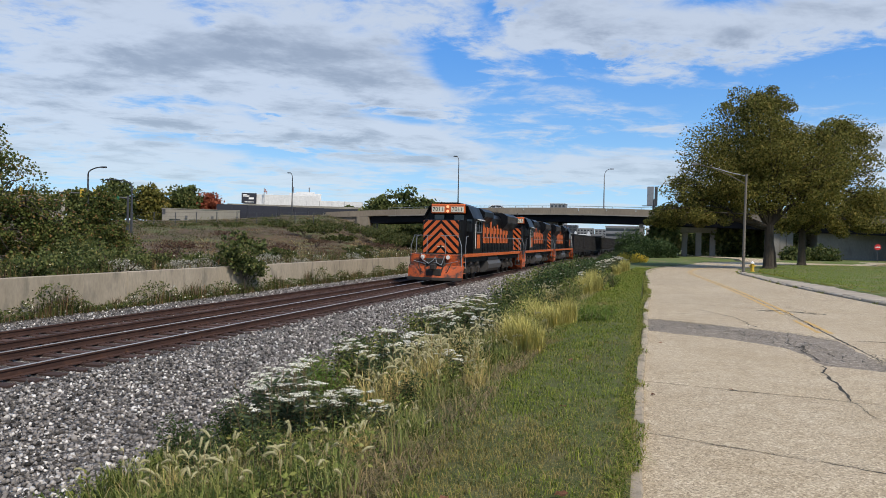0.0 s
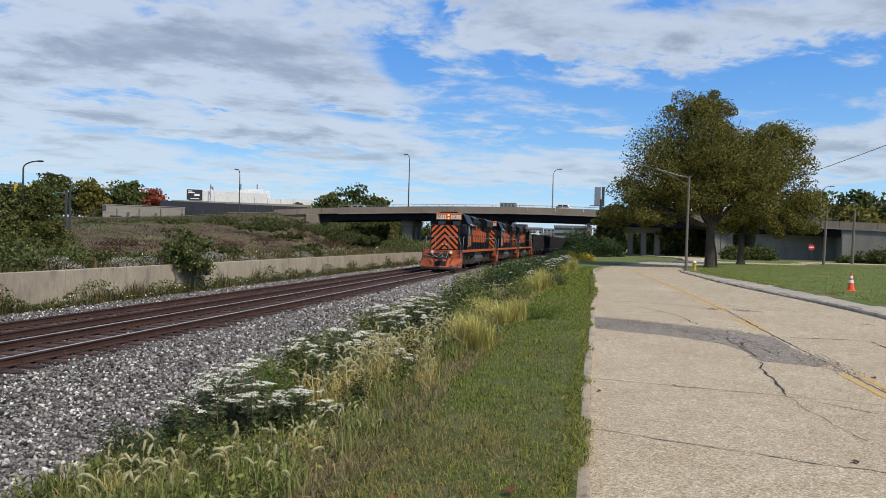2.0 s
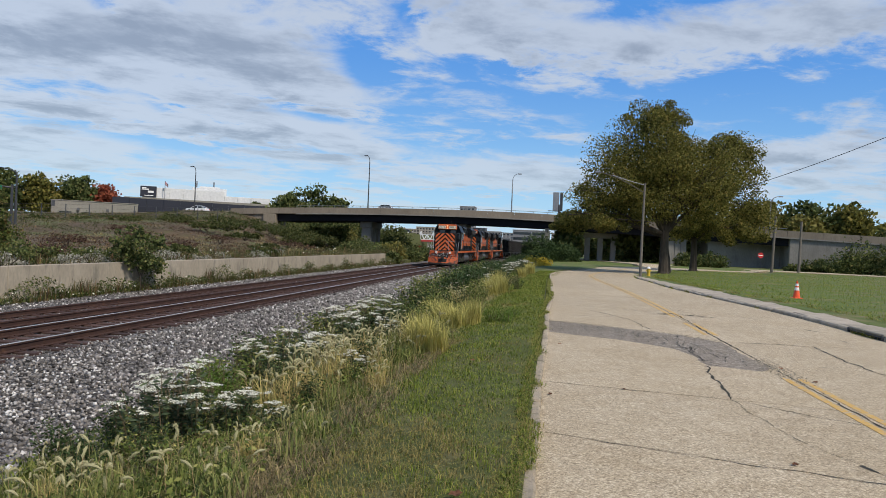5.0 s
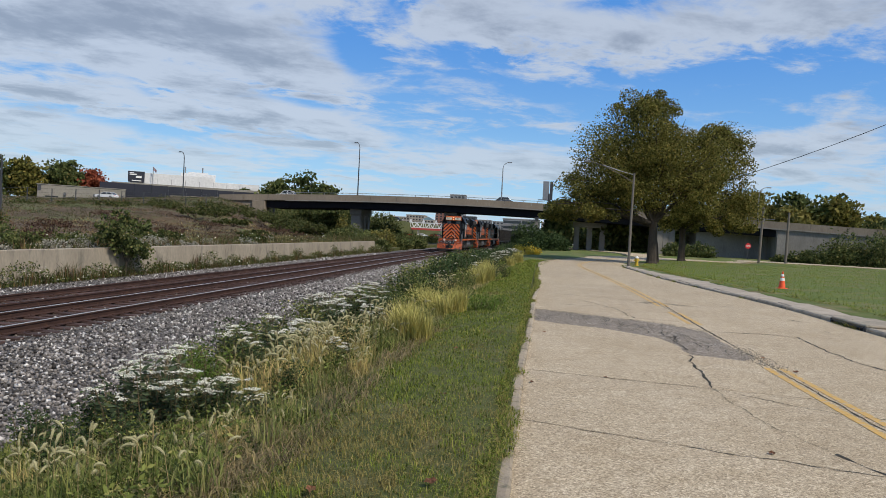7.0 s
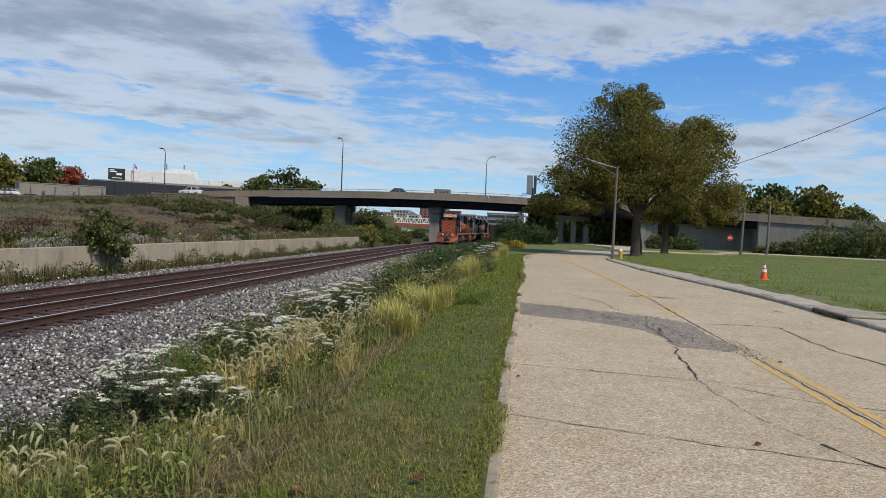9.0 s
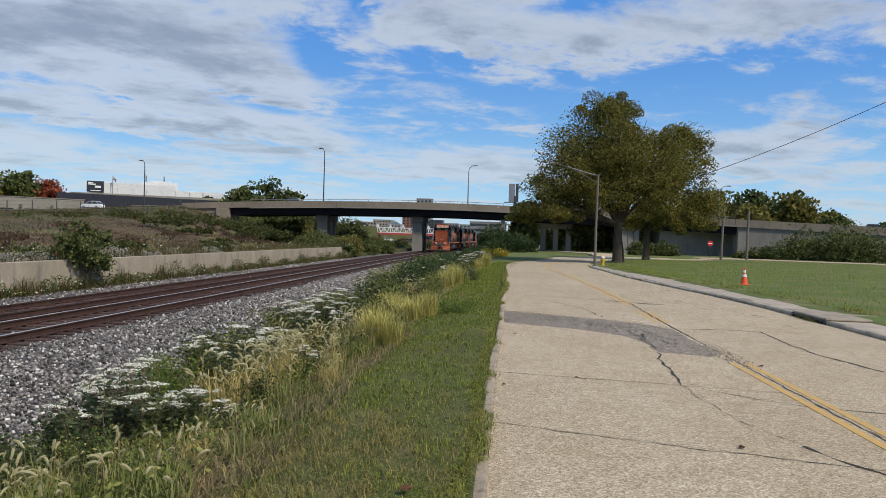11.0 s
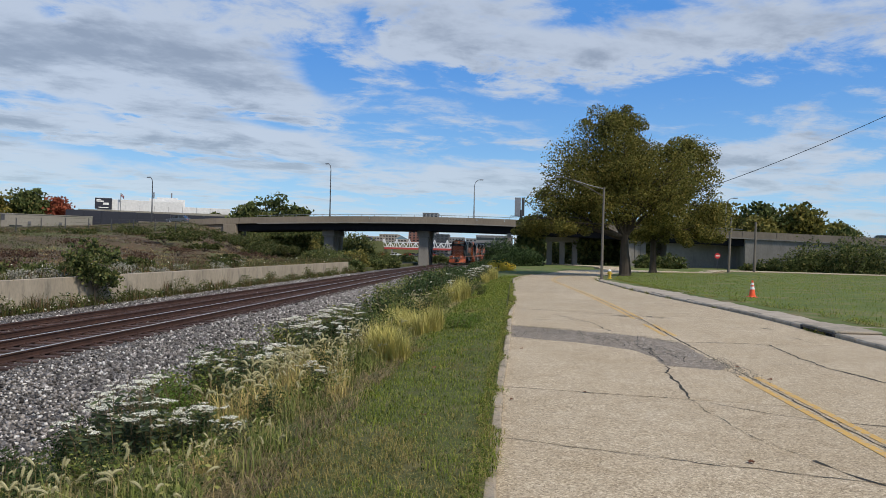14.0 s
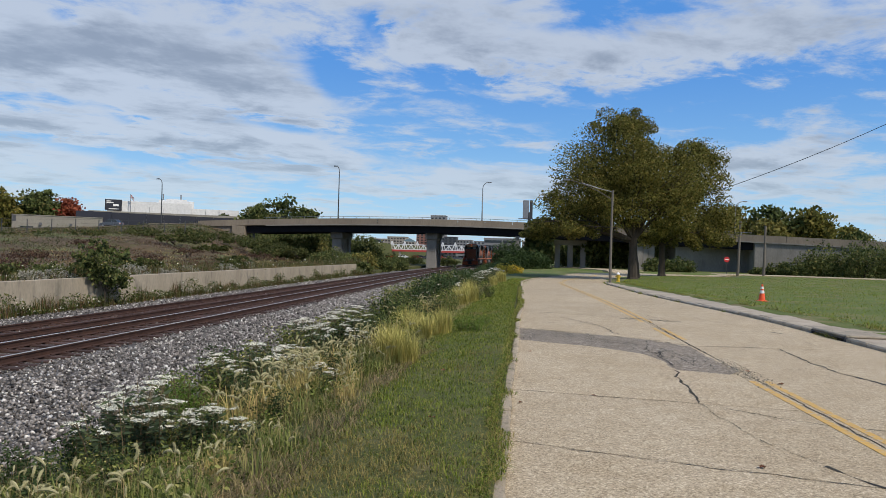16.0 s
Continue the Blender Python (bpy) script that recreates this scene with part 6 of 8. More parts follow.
def grass_clump(seed, n, height, spread_, material, label, name="grass_clump", plumes=0, group="grass clumps"):
    rng = np.random.default_rng(seed)
    plant = empty(name, Matrix(), label, "grass", group)
    a, r = rng.uniform(0, math.tau, n), spread_ * np.sqrt(rng.random(n))
    P = np.stack([np.cos(a) * r * 0.6, np.sin(a) * r * 0.6, np.full(n, -0.06)], 1)
    V, F = blades(P, height * rng.uniform(0.45, 1.1, n), rng.uniform(0.008, 0.018, n), rng.uniform(0.05, 0.75, n), rng)
    tagged(mesh_np("leaf_blade_mass", V, F, material, plant), kind="stuff")
    if plumes:
        bm, fuzz = bmesh.new(), []
        heads = bmesh.new()
        for k in range(plumes):
            aa, rr = rng.uniform(0, math.tau), spread_ * rng.random()
            h = height * rng.uniform(0.75, 1.25)
            d = Vector((math.cos(rng.uniform(0, math.tau)), math.sin(rng.uniform(0, math.tau)), 0))
            b0 = Vector((math.cos(aa) * rr, math.sin(aa) * rr, -0.05))
            top = b0 + Vector((0, 0, h)) + d * 0.10 * h
            tube(bm, [b0, b0.lerp(top, 0.6), top], 0.0028, 4, cap=False)
            bend_ = rng.uniform(0.2, 1.1)
            pts = [top + d * (0.15 * t * bend_) + Vector((0, 0, 0.12 * t * (1 - bend_ * t * 0.9))) for t in (0, 0.25, 0.5, 0.75, 1.0)]
            tube(heads, pts, [0.006, 0.012, 0.014, 0.012, 0.004], 6)
            for j in range(95):
                t = rng.random()
                i = min(3, int(t * 4))
                fuzz.append(pts[i].lerp(pts[i + 1], t * 4 - i))
        tagged(part("stalk_cluster", bm, STRAW, plant), kind="stuff")
        ob = tagged(part("seed_cluster", heads, FOX, plant, "nodding bristly seed heads"), kind="stuff")
        fz = np.array([tuple(v) for v in fuzz])
        V, F = leaves(fz, rng.uniform(0.035, 0.06, len(fz)), rng, None, 0.07)
        tagged(mesh_np("bristle_fuzz", V, F, FOX, plant), kind="stuff")
    return plant


golds = [grass_clump(41, 420, 0.85, 0.42, GOLD, "clump of tall golden-yellow grass"), grass_clump(42, 340, 0.7, 0.36, GOLD, "low clump of golden-yellow grass")]
place(golds, [(-1.85, 10.75, 0.85), (-1.6, 10.6, 0.8), (-1.95, 11.15, 0.85), (-1.75, 14.2, 0.85), (-1.5, 14.6, 0.75), (-2.1, 15.0, 0.85), (-2.6, 16.5, 0.9), (-2.8, 17.3, 0.85), (-2.3, 15.8, 0.8), (-1.9, 24.4, 1.1), (-1.6, 25.1, 1.0), (-2.1, 25.4, 1.1), (-2.2, 31.0, 1.1), (-1.6, 45, 1.2), (-1.3, 53, 1.3), (-1.6, 60, 1.3)])
foxes = [grass_clump(51, 90, 0.62, 0.5, FOX_GREEN, "patch of green foxtail grass with nodding heads", "foxtail_grass", 6, "foxtail grasses"), grass_clump(52, 60, 0.66, 0.5, FOX_GREEN, "patch of dry foxtail grass with nodding heads", "foxtail_grass", 8, "foxtail grasses"), grass_clump(53, 140, 0.5, 0.55, WEED_GREEN, "low patch of green foxtail grass", "foxtail_grass", 3, "foxtail grasses")]
ripe = [grass_clump(54, 150, 0.66, 0.40, RIPE, "ripe straw-coloured foxtail grass with nodding seed heads", "foxtail_grass", 16, "foxtail grasses"), grass_clump(55, 120, 0.58, 0.36, RIPE, "bleached foxtail grass bowed over the verge", "foxtail_grass", 11, "foxtail grasses")]
place(ripe, [(-3.0, 7.6, 0.95), (-2.75, 8.1, 1.0), (-2.6, 8.7, 0.9), (-2.95, 9.2, 1.0), (-2.85, 10.0, 1.05), (-3.15, 10.1, 1.0), (-2.7, 11.0, 0.9), (-3.1, 8.6, 1.0), (-2.2, 9.4, 0.7), (-3.4, 5.0, 0.6), (-2.3, 5.5, 0.5), (-4.2, 5.5, 0.6), (-2.4, 12.3, 0.8), (-3.2, 14.2, 1.0), (-2.5, 20.5, 1.0), (-3.0, 23.0, 1.0), (-1.95, 8.2, 0.5)])
place(foxes, [(-3.0, 4.6, 0.85), (-2.6, 4.9, 0.75), (-2.2, 4.6, 0.75), (-3.6, 5.0, 0.85), (-1.9, 5.3, 0.6), (-2.8, 4.3, 0.85), (-2.0, 4.3, 0.7), (-3.2, 4.9, 0.8), (-3.3, 9.8, 1.0), (-3.0, 10.6, 1.05), (-2.6, 9.4, 0.9), (-3.6, 11.2, 1.0), (-2.5, 11.6, 0.9), (-2.9, 9.0, 0.9), (-2.2, 10.6, 0.8), (-3.9, 10.4, 0.9), (-2.1, 12.6, 0.8), (-3.1, 13.2, 1.0), (-3.7, 5.5, 0.62), (-3.0, 10.2, 0.9), (-3.1, 5.3, 0.62), (-2.8, 11.3, 0.85), (-4.4, 5.9, 0.62), (-3.4, 10.8, 0.9), (-2.2, 6.3, 0.5), (-2.6, 12.2, 0.8), (-5.0, 6.5, 0.62), (-3.4, 4.6, 0.75), (-3.3, 11.8, 0.9), (-2.0, 7.6, 0.5), (-2.5, 10.6, 0.7), (-2.2, 7.4, 0.7), (-5.3, 7.6, 0.9), (-3.6, 12.4, 0.9), (-3.0, 7.4, 0.7), (-2.6, 21, 1.0), (-2.9, 22.5, 0.9), (-2.0, 8.8, 0.7), (-4.9, 5.7, 0.7), (-3.2, 19.6, 1.0), (-4.1, 5.0, 0.75), (-2.5, 4.5, 0.7), (-1.9, 10.2, 0.6), (-3.4, 14.6, 0.9), (-3.8, 24, 1.0), (-2.2, 23.5, 1.0)])
tufts = [grass_clump(61, 190, 0.3, 0.45, WEED_GREEN, "low green tuft of grass", "grass_tuft"), grass_clump(62, 190, 0.26, 0.45, STRAW, "low dry tuft of grass", "grass_tuft")]
rt = random.Random(4)
place(tufts, [(rt.uniform(-5.2, -1.9), 4.4 + 26 * rt.random() ** 1.7, rt.uniform(0.6, 1.1)) for _ in range(56)])


def fallen_leaf(x, y, size, turn):
    """A dry curled leaf lying flat."""
    z = max(ground_z(x, y), road_z(y)) + 0.045 if x < 0 else road_z(y) + 0.012
    bm = bmesh.new()
    rim = [(math.cos(a) * size * (0.55 + 0.35 * math.cos(3 * a) ** 2), math.sin(a) * size * 0.6, 0.25 * size * math.sin(2 * a) ** 2) for a in (k * math.tau / 14 for k in range(14))]
    vs = [bm.verts.new(p) for p in rim]
    mid = bm.verts.new((0, 0, 0))
    for k in range(14):
        bm.faces.new((mid, vs[k], vs[(k + 1) % 14]))
    bmesh.ops.solidify(bm, geom=bm.faces[:], thickness=0.003)
    ob = tagged(finish(bm, "fallen_leaf", DRY_LEAF), "dry reddish brown fallen leaf", "leaf", "fallen leaves")
    ob.matrix_basis = pose(x, y, z, 8, -6, turn)


DRY_LEAF = mat("dry_leaf", (0.30, 0.13, 0.07), (0.22, 0.10, 0.05), rough=0.8, s1=20, s2=90, vary=0.3)
for x, y, size, turn in ((-0.45, 4.28, 0.055, 20), (-1.14, 4.06, 0.05, 100), (0.13, 7.9, 0.035, 60), (3.62, 9.9, 0.05, 10), (3.5, 10.9, 0.05, 80), (1.0, 8.5, 0.04, 130), (2.05, 5.9, 0.04, 40), (-0.7, 6.6, 0.045, 200), (0.3, 12.1, 0.04, 15), (4.6, 8.6, 0.04, 70), (-0.9, 9.3, 0.045, 33)):
    fallen_leaf(x, y, size, turn)


# ---- trees and bushes ----
def crown(rng, lobes, n, size, loose=1.0):
    """Leaves in clumps through a few rounded lobes: x, y, z, radius across, radius up."""
    vol = np.array([l[3] ** 2 * l[4] for l in lobes]) ** 0.75
    PS, OS = [], []
    for lobe, share in zip(lobes, vol / vol.sum()):
        c, r = np.array(lobe[:3]), np.array((lobe[3], lobe[3], lobe[4]))
        k = max(6, int(26 * share * len(lobes)))
        d = rng.normal(size=(k, 3))
        d /= np.linalg.norm(d, axis=1)[:, None]
        cc = c + d * r * (0.30 + 0.62 * rng.random((k, 1)))
        cr = rng.uniform(0.26, 0.5, k) * min(lobe[3], lobe[4])
        m = max(8, int(n * share / k))
        e = rng.normal(size=(k, m, 3))
        e /= np.linalg.norm(e, axis=2)[:, :, None]
        rad = 0.35 + 0.75 * rng.random((k, m, 1)) ** 0.6
        PS.append((cc[:, None] + e * cr[:, None, None] * rad * np.array((1.15, 1.15, 0.8))).reshape(-1, 3))
        OS.append((e * 0.7 + np.array((0, 0, 0.3))).reshape(-1, 3))
    P, O = np.concatenate(PS), np.concatenate(OS)
    return leaves(P, rng.uniform(0.6, 1.4, len(P)) * size, rng, O, 0.75)


def tree(x, y, z, trunk_r, fork, lobes, n, size, material, label, seed, name="tree", group="", lean=0.0, category="tree"):
    rng = np.random.default_rng(seed)
    ob = empty(name, Matrix.Translation((x, y, z)), label, category, group)
    loc = [(a - x, b - y, c - z, r, q) for a, b, c, r, q in lobes]
    bm = bmesh.new()
    top = Vector((lean, 0, fork))
    tube(bm, [(0, 0, -0.3), (0, 0, 0.25), (lean * 0.2, 0, fork * 0.4), top], [trunk_r * 1.6, trunk_r * 1.1, trunk_r * 0.95, trunk_r * 0.8], 10)
    part("trunk", bm, BARK, ob)
    for a, b, c, r, q in loc:
        bm = bmesh.new()
        tip = Vector((a, b, c + q * 0.35))
        m1 = top.lerp(tip, 0.4) + Vector(rng.normal(size=3) * 0.15 * fork * 0.5)
        tube(bm, [top - Vector((0, 0, 0.25)), m1, top.lerp(tip, 0.75) + Vector(rng.normal(size=3) * 0.3), tip], [trunk_r * 0.42, trunk_r * 0.27, trunk_r * 0.16, trunk_r * 0.06], 7)
        for k in range(4):
            e = Vector(rng.normal(size=3)).normalized()
            tube(bm, [m1.lerp(tip, 0.2 * k), m1.lerp(tip, 0.2 * k) + Vector((e.x * r * 0.5, e.y * r * 0.5, e.z * q * 0.3 + q * 0.2)), Vector((a + e.x * r * 0.9, b + e.y * r * 0.9, c + abs(e.z) * q * 0.6))], [trunk_r * 0.2, trunk_r * 0.12, trunk_r * 0.04], 5)
        part("limb", bm, BARK, ob)
    V, F = crown(rng, loc, n, size)
    mesh_np("crown", V, F, material, ob)
    return ob


tree(11.4, 72, -0.45, 0.46, 4.2, [(9.7, 72, 12.0, 4.4, 4.6), (6.4, 71.5, 9.6, 3.4, 3.6), (13.2, 72.5, 10.2, 4.4, 4.6), (3.8, 71, 6.6, 3.0, 2.6), (9.3, 70.5, 7.2, 4.2, 2.8), (14.8, 71, 6.6, 3.8, 2.6), (12.2, 73, 14.2, 2.4, 2.2), (8.6, 73, 15.0, 2.2, 1.9), (1.6, 71, 4.8, 2.2, 1.7), (5.5, 70.5, 4.6, 3.0, 1.6), (15.6, 72, 9.0, 2.5, 2.7), (11.0, 70.5, 9.5, 3.4, 3.0), (16.0, 73, 11.6, 2.1, 2.1), (17.0, 72, 7.6, 1.9, 2.0), (10.6, 72, 15.4, 2.2, 1.8)], 105000, 0.172, SYCAMORE, "tall spreading sycamore with olive-brown autumn leaves", 71, group="sycamore trees")
tree(18.2, 92, -0.4, 0.42, 4.0, [(22.6, 92, 12.6, 3.8, 4.6), (18.2, 92, 9.5, 3.8, 4.0), (24.4, 92, 7.0, 3.6, 3.4), (19.0, 91, 5.2, 3.8, 2.2), (22.0, 92, 15.4, 2.0, 2.0), (23.0, 91, 4.6, 3.6, 1.9), (16.0, 91, 5.0, 3.0, 2.0)], 46000, 0.22, SYCAMORE, "large sycamore with dense olive foliage on the lawn", 72, group="sycamore trees")
tree(12.6, 76.5, -0.5, 0.26, 4.0, [(6.0, 77, 6.2, 3.0, 2.2), (9.8, 77, 8, 3.2, 3.0), (3.0, 77, 4.6, 2.4, 1.6)], 11000, 0.24, SYCAMORE, "slender sycamore leaning among larger trees", 73, group="sycamore trees", lean=-0.5)

tree(-28.9, 24.6, 0.6, 0.2, 2.2, [(-29.7, 24.3, 5.3, 1.7, 1.6), (-28.6, 25.4, 3.5, 1.7, 1.8), (-27.8, 26.2, 2.5, 1.7, 1.6), (-27.0, 27.0, 1.7, 1.6, 1.4), (-28.8, 25.0, 1.4, 2.1, 1.6), (-26.0, 27.6, 0.9, 1.5, 1.1), (-31.2, 23.0, 6.0, 2.3, 1.9), (-31.0, 23.5, 3.0, 2.5, 2.4), (-30.5, 24.8, 3.2, 2.0, 1.9), (-27.4, 25.4, 0.6, 2.0, 1.0)], 50000, 0.125, VINE, "overgrown tree smothered in vines with reddening leaves", 74, category="tree")
tree(-26.1, 28.4, 0.4, 0.1, 1.4, [(-26.2, 28.5, 3.0, 0.9, 0.9), (-26.2, 28.6, 1.9, 1.1, 1.1), (-25.6, 29.2, 1.1, 0.9, 0.8)], 15000, 0.105, VINE, "small vine-covered tree beside the field", 75)
tree(-18.95, 30.2, -1.25, 0.05, 0.9, [(-19.0, 29.6, 0.55, 0.95, 0.8), (-19.0, 31.0, 1.15, 0.8, 0.55), (-18.9, 28.9, 1.1, 0.6, 0.5), (-18.9, 30.8, 0.0, 0.9, 0.6), (-19.0, 29.9, 1.55, 0.5, 0.4)], 2600, 0.15, BUSH, "leafy sapling growing against the retaining wall", 76, name="sapling")


def bush(spots, n, size, material, label, seed, name="bush", group="bushes", category="bush"):
    for k, (x, y, z, r, q) in enumerate(spots):
        rng = np.random.default_rng(seed + k)
        ob = empty(name, Matrix.Translation((x, y, z)), label, category, group)
        V, F = crown(rng, [(0, 0, q * 0.45, r, q * 0.75), (r * 0.5, 0.2, q * 0.3, r * 0.6, q * 0.5), (-r * 0.5, -0.2, q * 0.25, r * 0.6, q * 0.45)], n, size)
        mesh_np("foliage", V, F, material, ob)
        bm = bmesh.new()
        for j in range(4):
            e = rng.normal(size=2) * r * 0.4
            tube(bm, [(0, 0, -0.4), (e[0] * 0.5, e[1] * 0.5, q * 0.3), (e[0], e[1], q * 0.75)], [0.05, 0.035, 0.01], 5, cap=False)
        tagged(part("branch_tangle", bm, BARK, ob), kind="stuff")


bush([(-27, 112, -0.9, 3.2, 1.9), (-32, 118, -0.6, 3.6, 2.4), (-22, 108, -1.0, 2.4, 1.5), (-19.5, 98, -1.1, 1.6, 1.3), (-24, 96, -0.9, 2.6, 1.5), (-30, 104, -0.6, 3.0, 1.9), (-28.5, 126, -0.9, 3.0, 2.0), (-22.5, 125, -1.0, 2.6, 1.6), (-19.8, 86, -1.1, 1.3, 1.3), (-22.2, 90, -0.9, 2.0, 1.4), (-24, 150, -0.9, 3.5, 1.8), (-17, 160, -0.9, 3.5, 1.8), (-31, 155, -0.9, 4, 2.2), (-21, 118, -1.0, 2, 1.4), (-18.8, 108, -1.1, 1.3, 1.2)], 3200, 0.25, BUSH, "dense green bush at the foot of the embankment", 100)
bush([(-21.2, 96, -1.0, 1.4, 2.8), (-36.8, 128, -0.8, 1.4, 4.6), (-24.5, 104, -1.0, 1.2, 2.4)], 900, 0.26, YELLOWING, "yellowing young sumac standing near the track", 130)
bush([(-57, 150, -0.8, 5.0, 7.5), (-33, 149, -0.8, 4.0, 5.0), (-44, 141, -0.8, 3.6, 4.6), (-49, 140, -0.8, 3.4, 4.6), (-38, 150, -0.8, 5.0, 7.0), (-45, 152, -0.8, 5.0, 7.5), (-51, 154, 0, 5.0, 7.0)], 4200, 0.42, BUSH, "dark thicket under the end of the bridge", 140)
bush([(-2.9, 114, -1.0, 2.0, 4.2), (-0.8, 113, -1.0, 2.0, 4.0), (1.4, 117, -0.8, 2.2, 3.6), (-1.6, 105, -1.0, 1.6, 2.6), (3.2, 121, -0.6, 2.2, 2.6), (-1.6, 130, -1, 2.6, 5)], 3400, 0.26, WEED_DARK, "dark green bush beside the bridge column", 160)
bush([(-1.6, 82, -0.55, 1.3, 1.2), (-0.6, 85, -0.5, 1.0, 0.9), (-2.4, 80, -0.6, 0.8, 0.9)], 1300, 0.12, GOLDENROD, "bright yellow goldenrod in bloom by the street", 175, "goldenrod", "goldenrod plants", "wildflower")
bush([(43, 111.5, -0.4, 3.0, 2.6), (46.5, 112, -0.4, 3.6, 4.4), (51, 110, -0.4, 4.0, 4.8), (56, 107.5, -0.4, 4.2, 4.4), (61, 104, -0.4, 4.2, 3.6), (66, 101, -0.4, 4.2, 3.4), (40.3, 113.5, -0.4, 2.2, 1.8), (37.5, 114.8, -0.4, 1.4, 1.1), (72, 97, -0.4, 4.5, 3.2), (54, 114, 0.5, 5, 4.4), (64, 109, -0.4, 5, 3.6)], 3000, 0.32, BUSH, "tangled bush on the bank below the ramp", 180)
bush([(22, 116, -0.5, 2.4, 2.2), (26, 117.5, -0.5, 2.6, 2.4), (17.5, 140, -0.5, 3.5, 5.0), (24, 142, -0.5, 4.5, 6.0), (31, 140, -0.5, 4.5, 6.0), (11, 146, -0.5, 4.0, 5.5), (4.5, 148, -0.5, 3.0, 5.0)], 2400, 0.34, BUSH, "green shrub growing between the bridge columns", 200)
bush([(-20.6, 19, -0.1, 1.2, 0.9), (-20.8, 21.5, -0.1, 1.3, 1.0), (-21.4, 24.5, 0.0, 1.4, 1.0), (-22.4, 27.5, 0.0, 1.3, 0.9), (-24.0, 25.0, 0.1, 1.6, 1.2), (-21.6, 30.0, 0.0, 1.2, 0.7)], 2400, 0.11, BUSH, "olive-green weeds crowding the top of the wall", 240, "shrub", "hillside shrubs", "shrub")
bush([(-22, 34, 0.1, 1.5, 0.5), (-24, 42, 0.3, 1.6, 0.45), (-21.5, 50, 0.2, 1.4, 0.5), (-26, 62, 0.4, 1.8, 0.5), (-34, 74, 1.4, 2.2, 0.5), (-41, 84, 2.4, 2.4, 0.9), (-38, 96, 1.8, 2.6, 1.4), (-34, 90, 0.9, 2.2, 1.2), (-46, 92, 3.0, 2.6, 0.9), (-55, 96, 3.2, 3.0, 1.1), (-50, 100, 3.2, 3.4, 1.2), (-60, 92, 2.9, 2.6, 0.8), (-47, 104, 3.0, 3.2, 1.4), (-64, 88, 2.6, 2.4, 0.7), (-44, 108, 2.2, 3.0, 1.5), (-40, 112, 1.2, 3.0, 1.6), (-53, 106, 3.7, 3.4, 0.9), (-58, 102, 3.5, 3.2, 0.8), (-68, 84, 2.2, 2.0, 0.9), (-72, 77, 1.8, 2.2, 1.0), (-42, 100, 2.4, 3.0, 1.0), (-48, 98, 3.0, 3.0, 0.9), (-52, 92, 2.9, 2.8, 0.8), (-45, 86, 2.4, 2.6, 0.7), (-37, 104, 1.4, 2.6, 1.0), (-58, 88, 2.7, 2.6, 0.8), (-36, 110, 0.7, 2.4, 1.2)], 1300, 0.22, FIELD_GREEN, "low green shrub along the top of the bank", 210, "shrub", "hillside shrubs", "shrub")


bush([(-20.4, 27.0, 0.0, 0.7, 0.45), (-20.6, 29.0, 0.0, 0.8, 0.5), (-20.2, 33.0, 0.0, 0.7, 0.4), (-20.8, 35.4, 0.05, 0.9, 0.5), (-20.3, 38.0, 0.0, 0.7, 0.4), (-20.6, 41.5, 0.0, 0.8, 0.45), (-21.6, 37.0, 0.1, 0.8, 0.5), (-20.4, 23.5, 0.0, 0.8, 0.5), (-20.5, 47.0, 0.0, 0.9, 0.45), (-21.8, 53.0, 0.1, 1.0, 0.5), (-22.4, 31.5, 0.1, 0.8, 0.5)], 1400, 0.07, ASTER, "greyish white aster weeds gone to seed by the wall", 270, "aster_weed", "aster weeds", "weed")
bush([(-26, 33, 0.3, 1.2, 0.5), (-31, 41, 0.7, 1.4, 0.5), (-29, 52, 0.6, 1.3, 0.45), (-37, 58, 1.2, 1.5, 0.5), (-33, 66, 1.0, 1.6, 0.5), (-24, 57, 0.3, 1.3, 0.4), (-44, 66, 1.7, 1.6, 0.5), (-27, 74, 0.4, 1.6, 0.5), (-31, 80, 0.7, 1.6, 0.5), (-23, 68, 0.1, 1.2, 0.4)], 900, 0.10, RUSSET_GRASS, "russet patch of dead standing weeds in the field", 285, "dead_weed", "dead weeds", "weed")


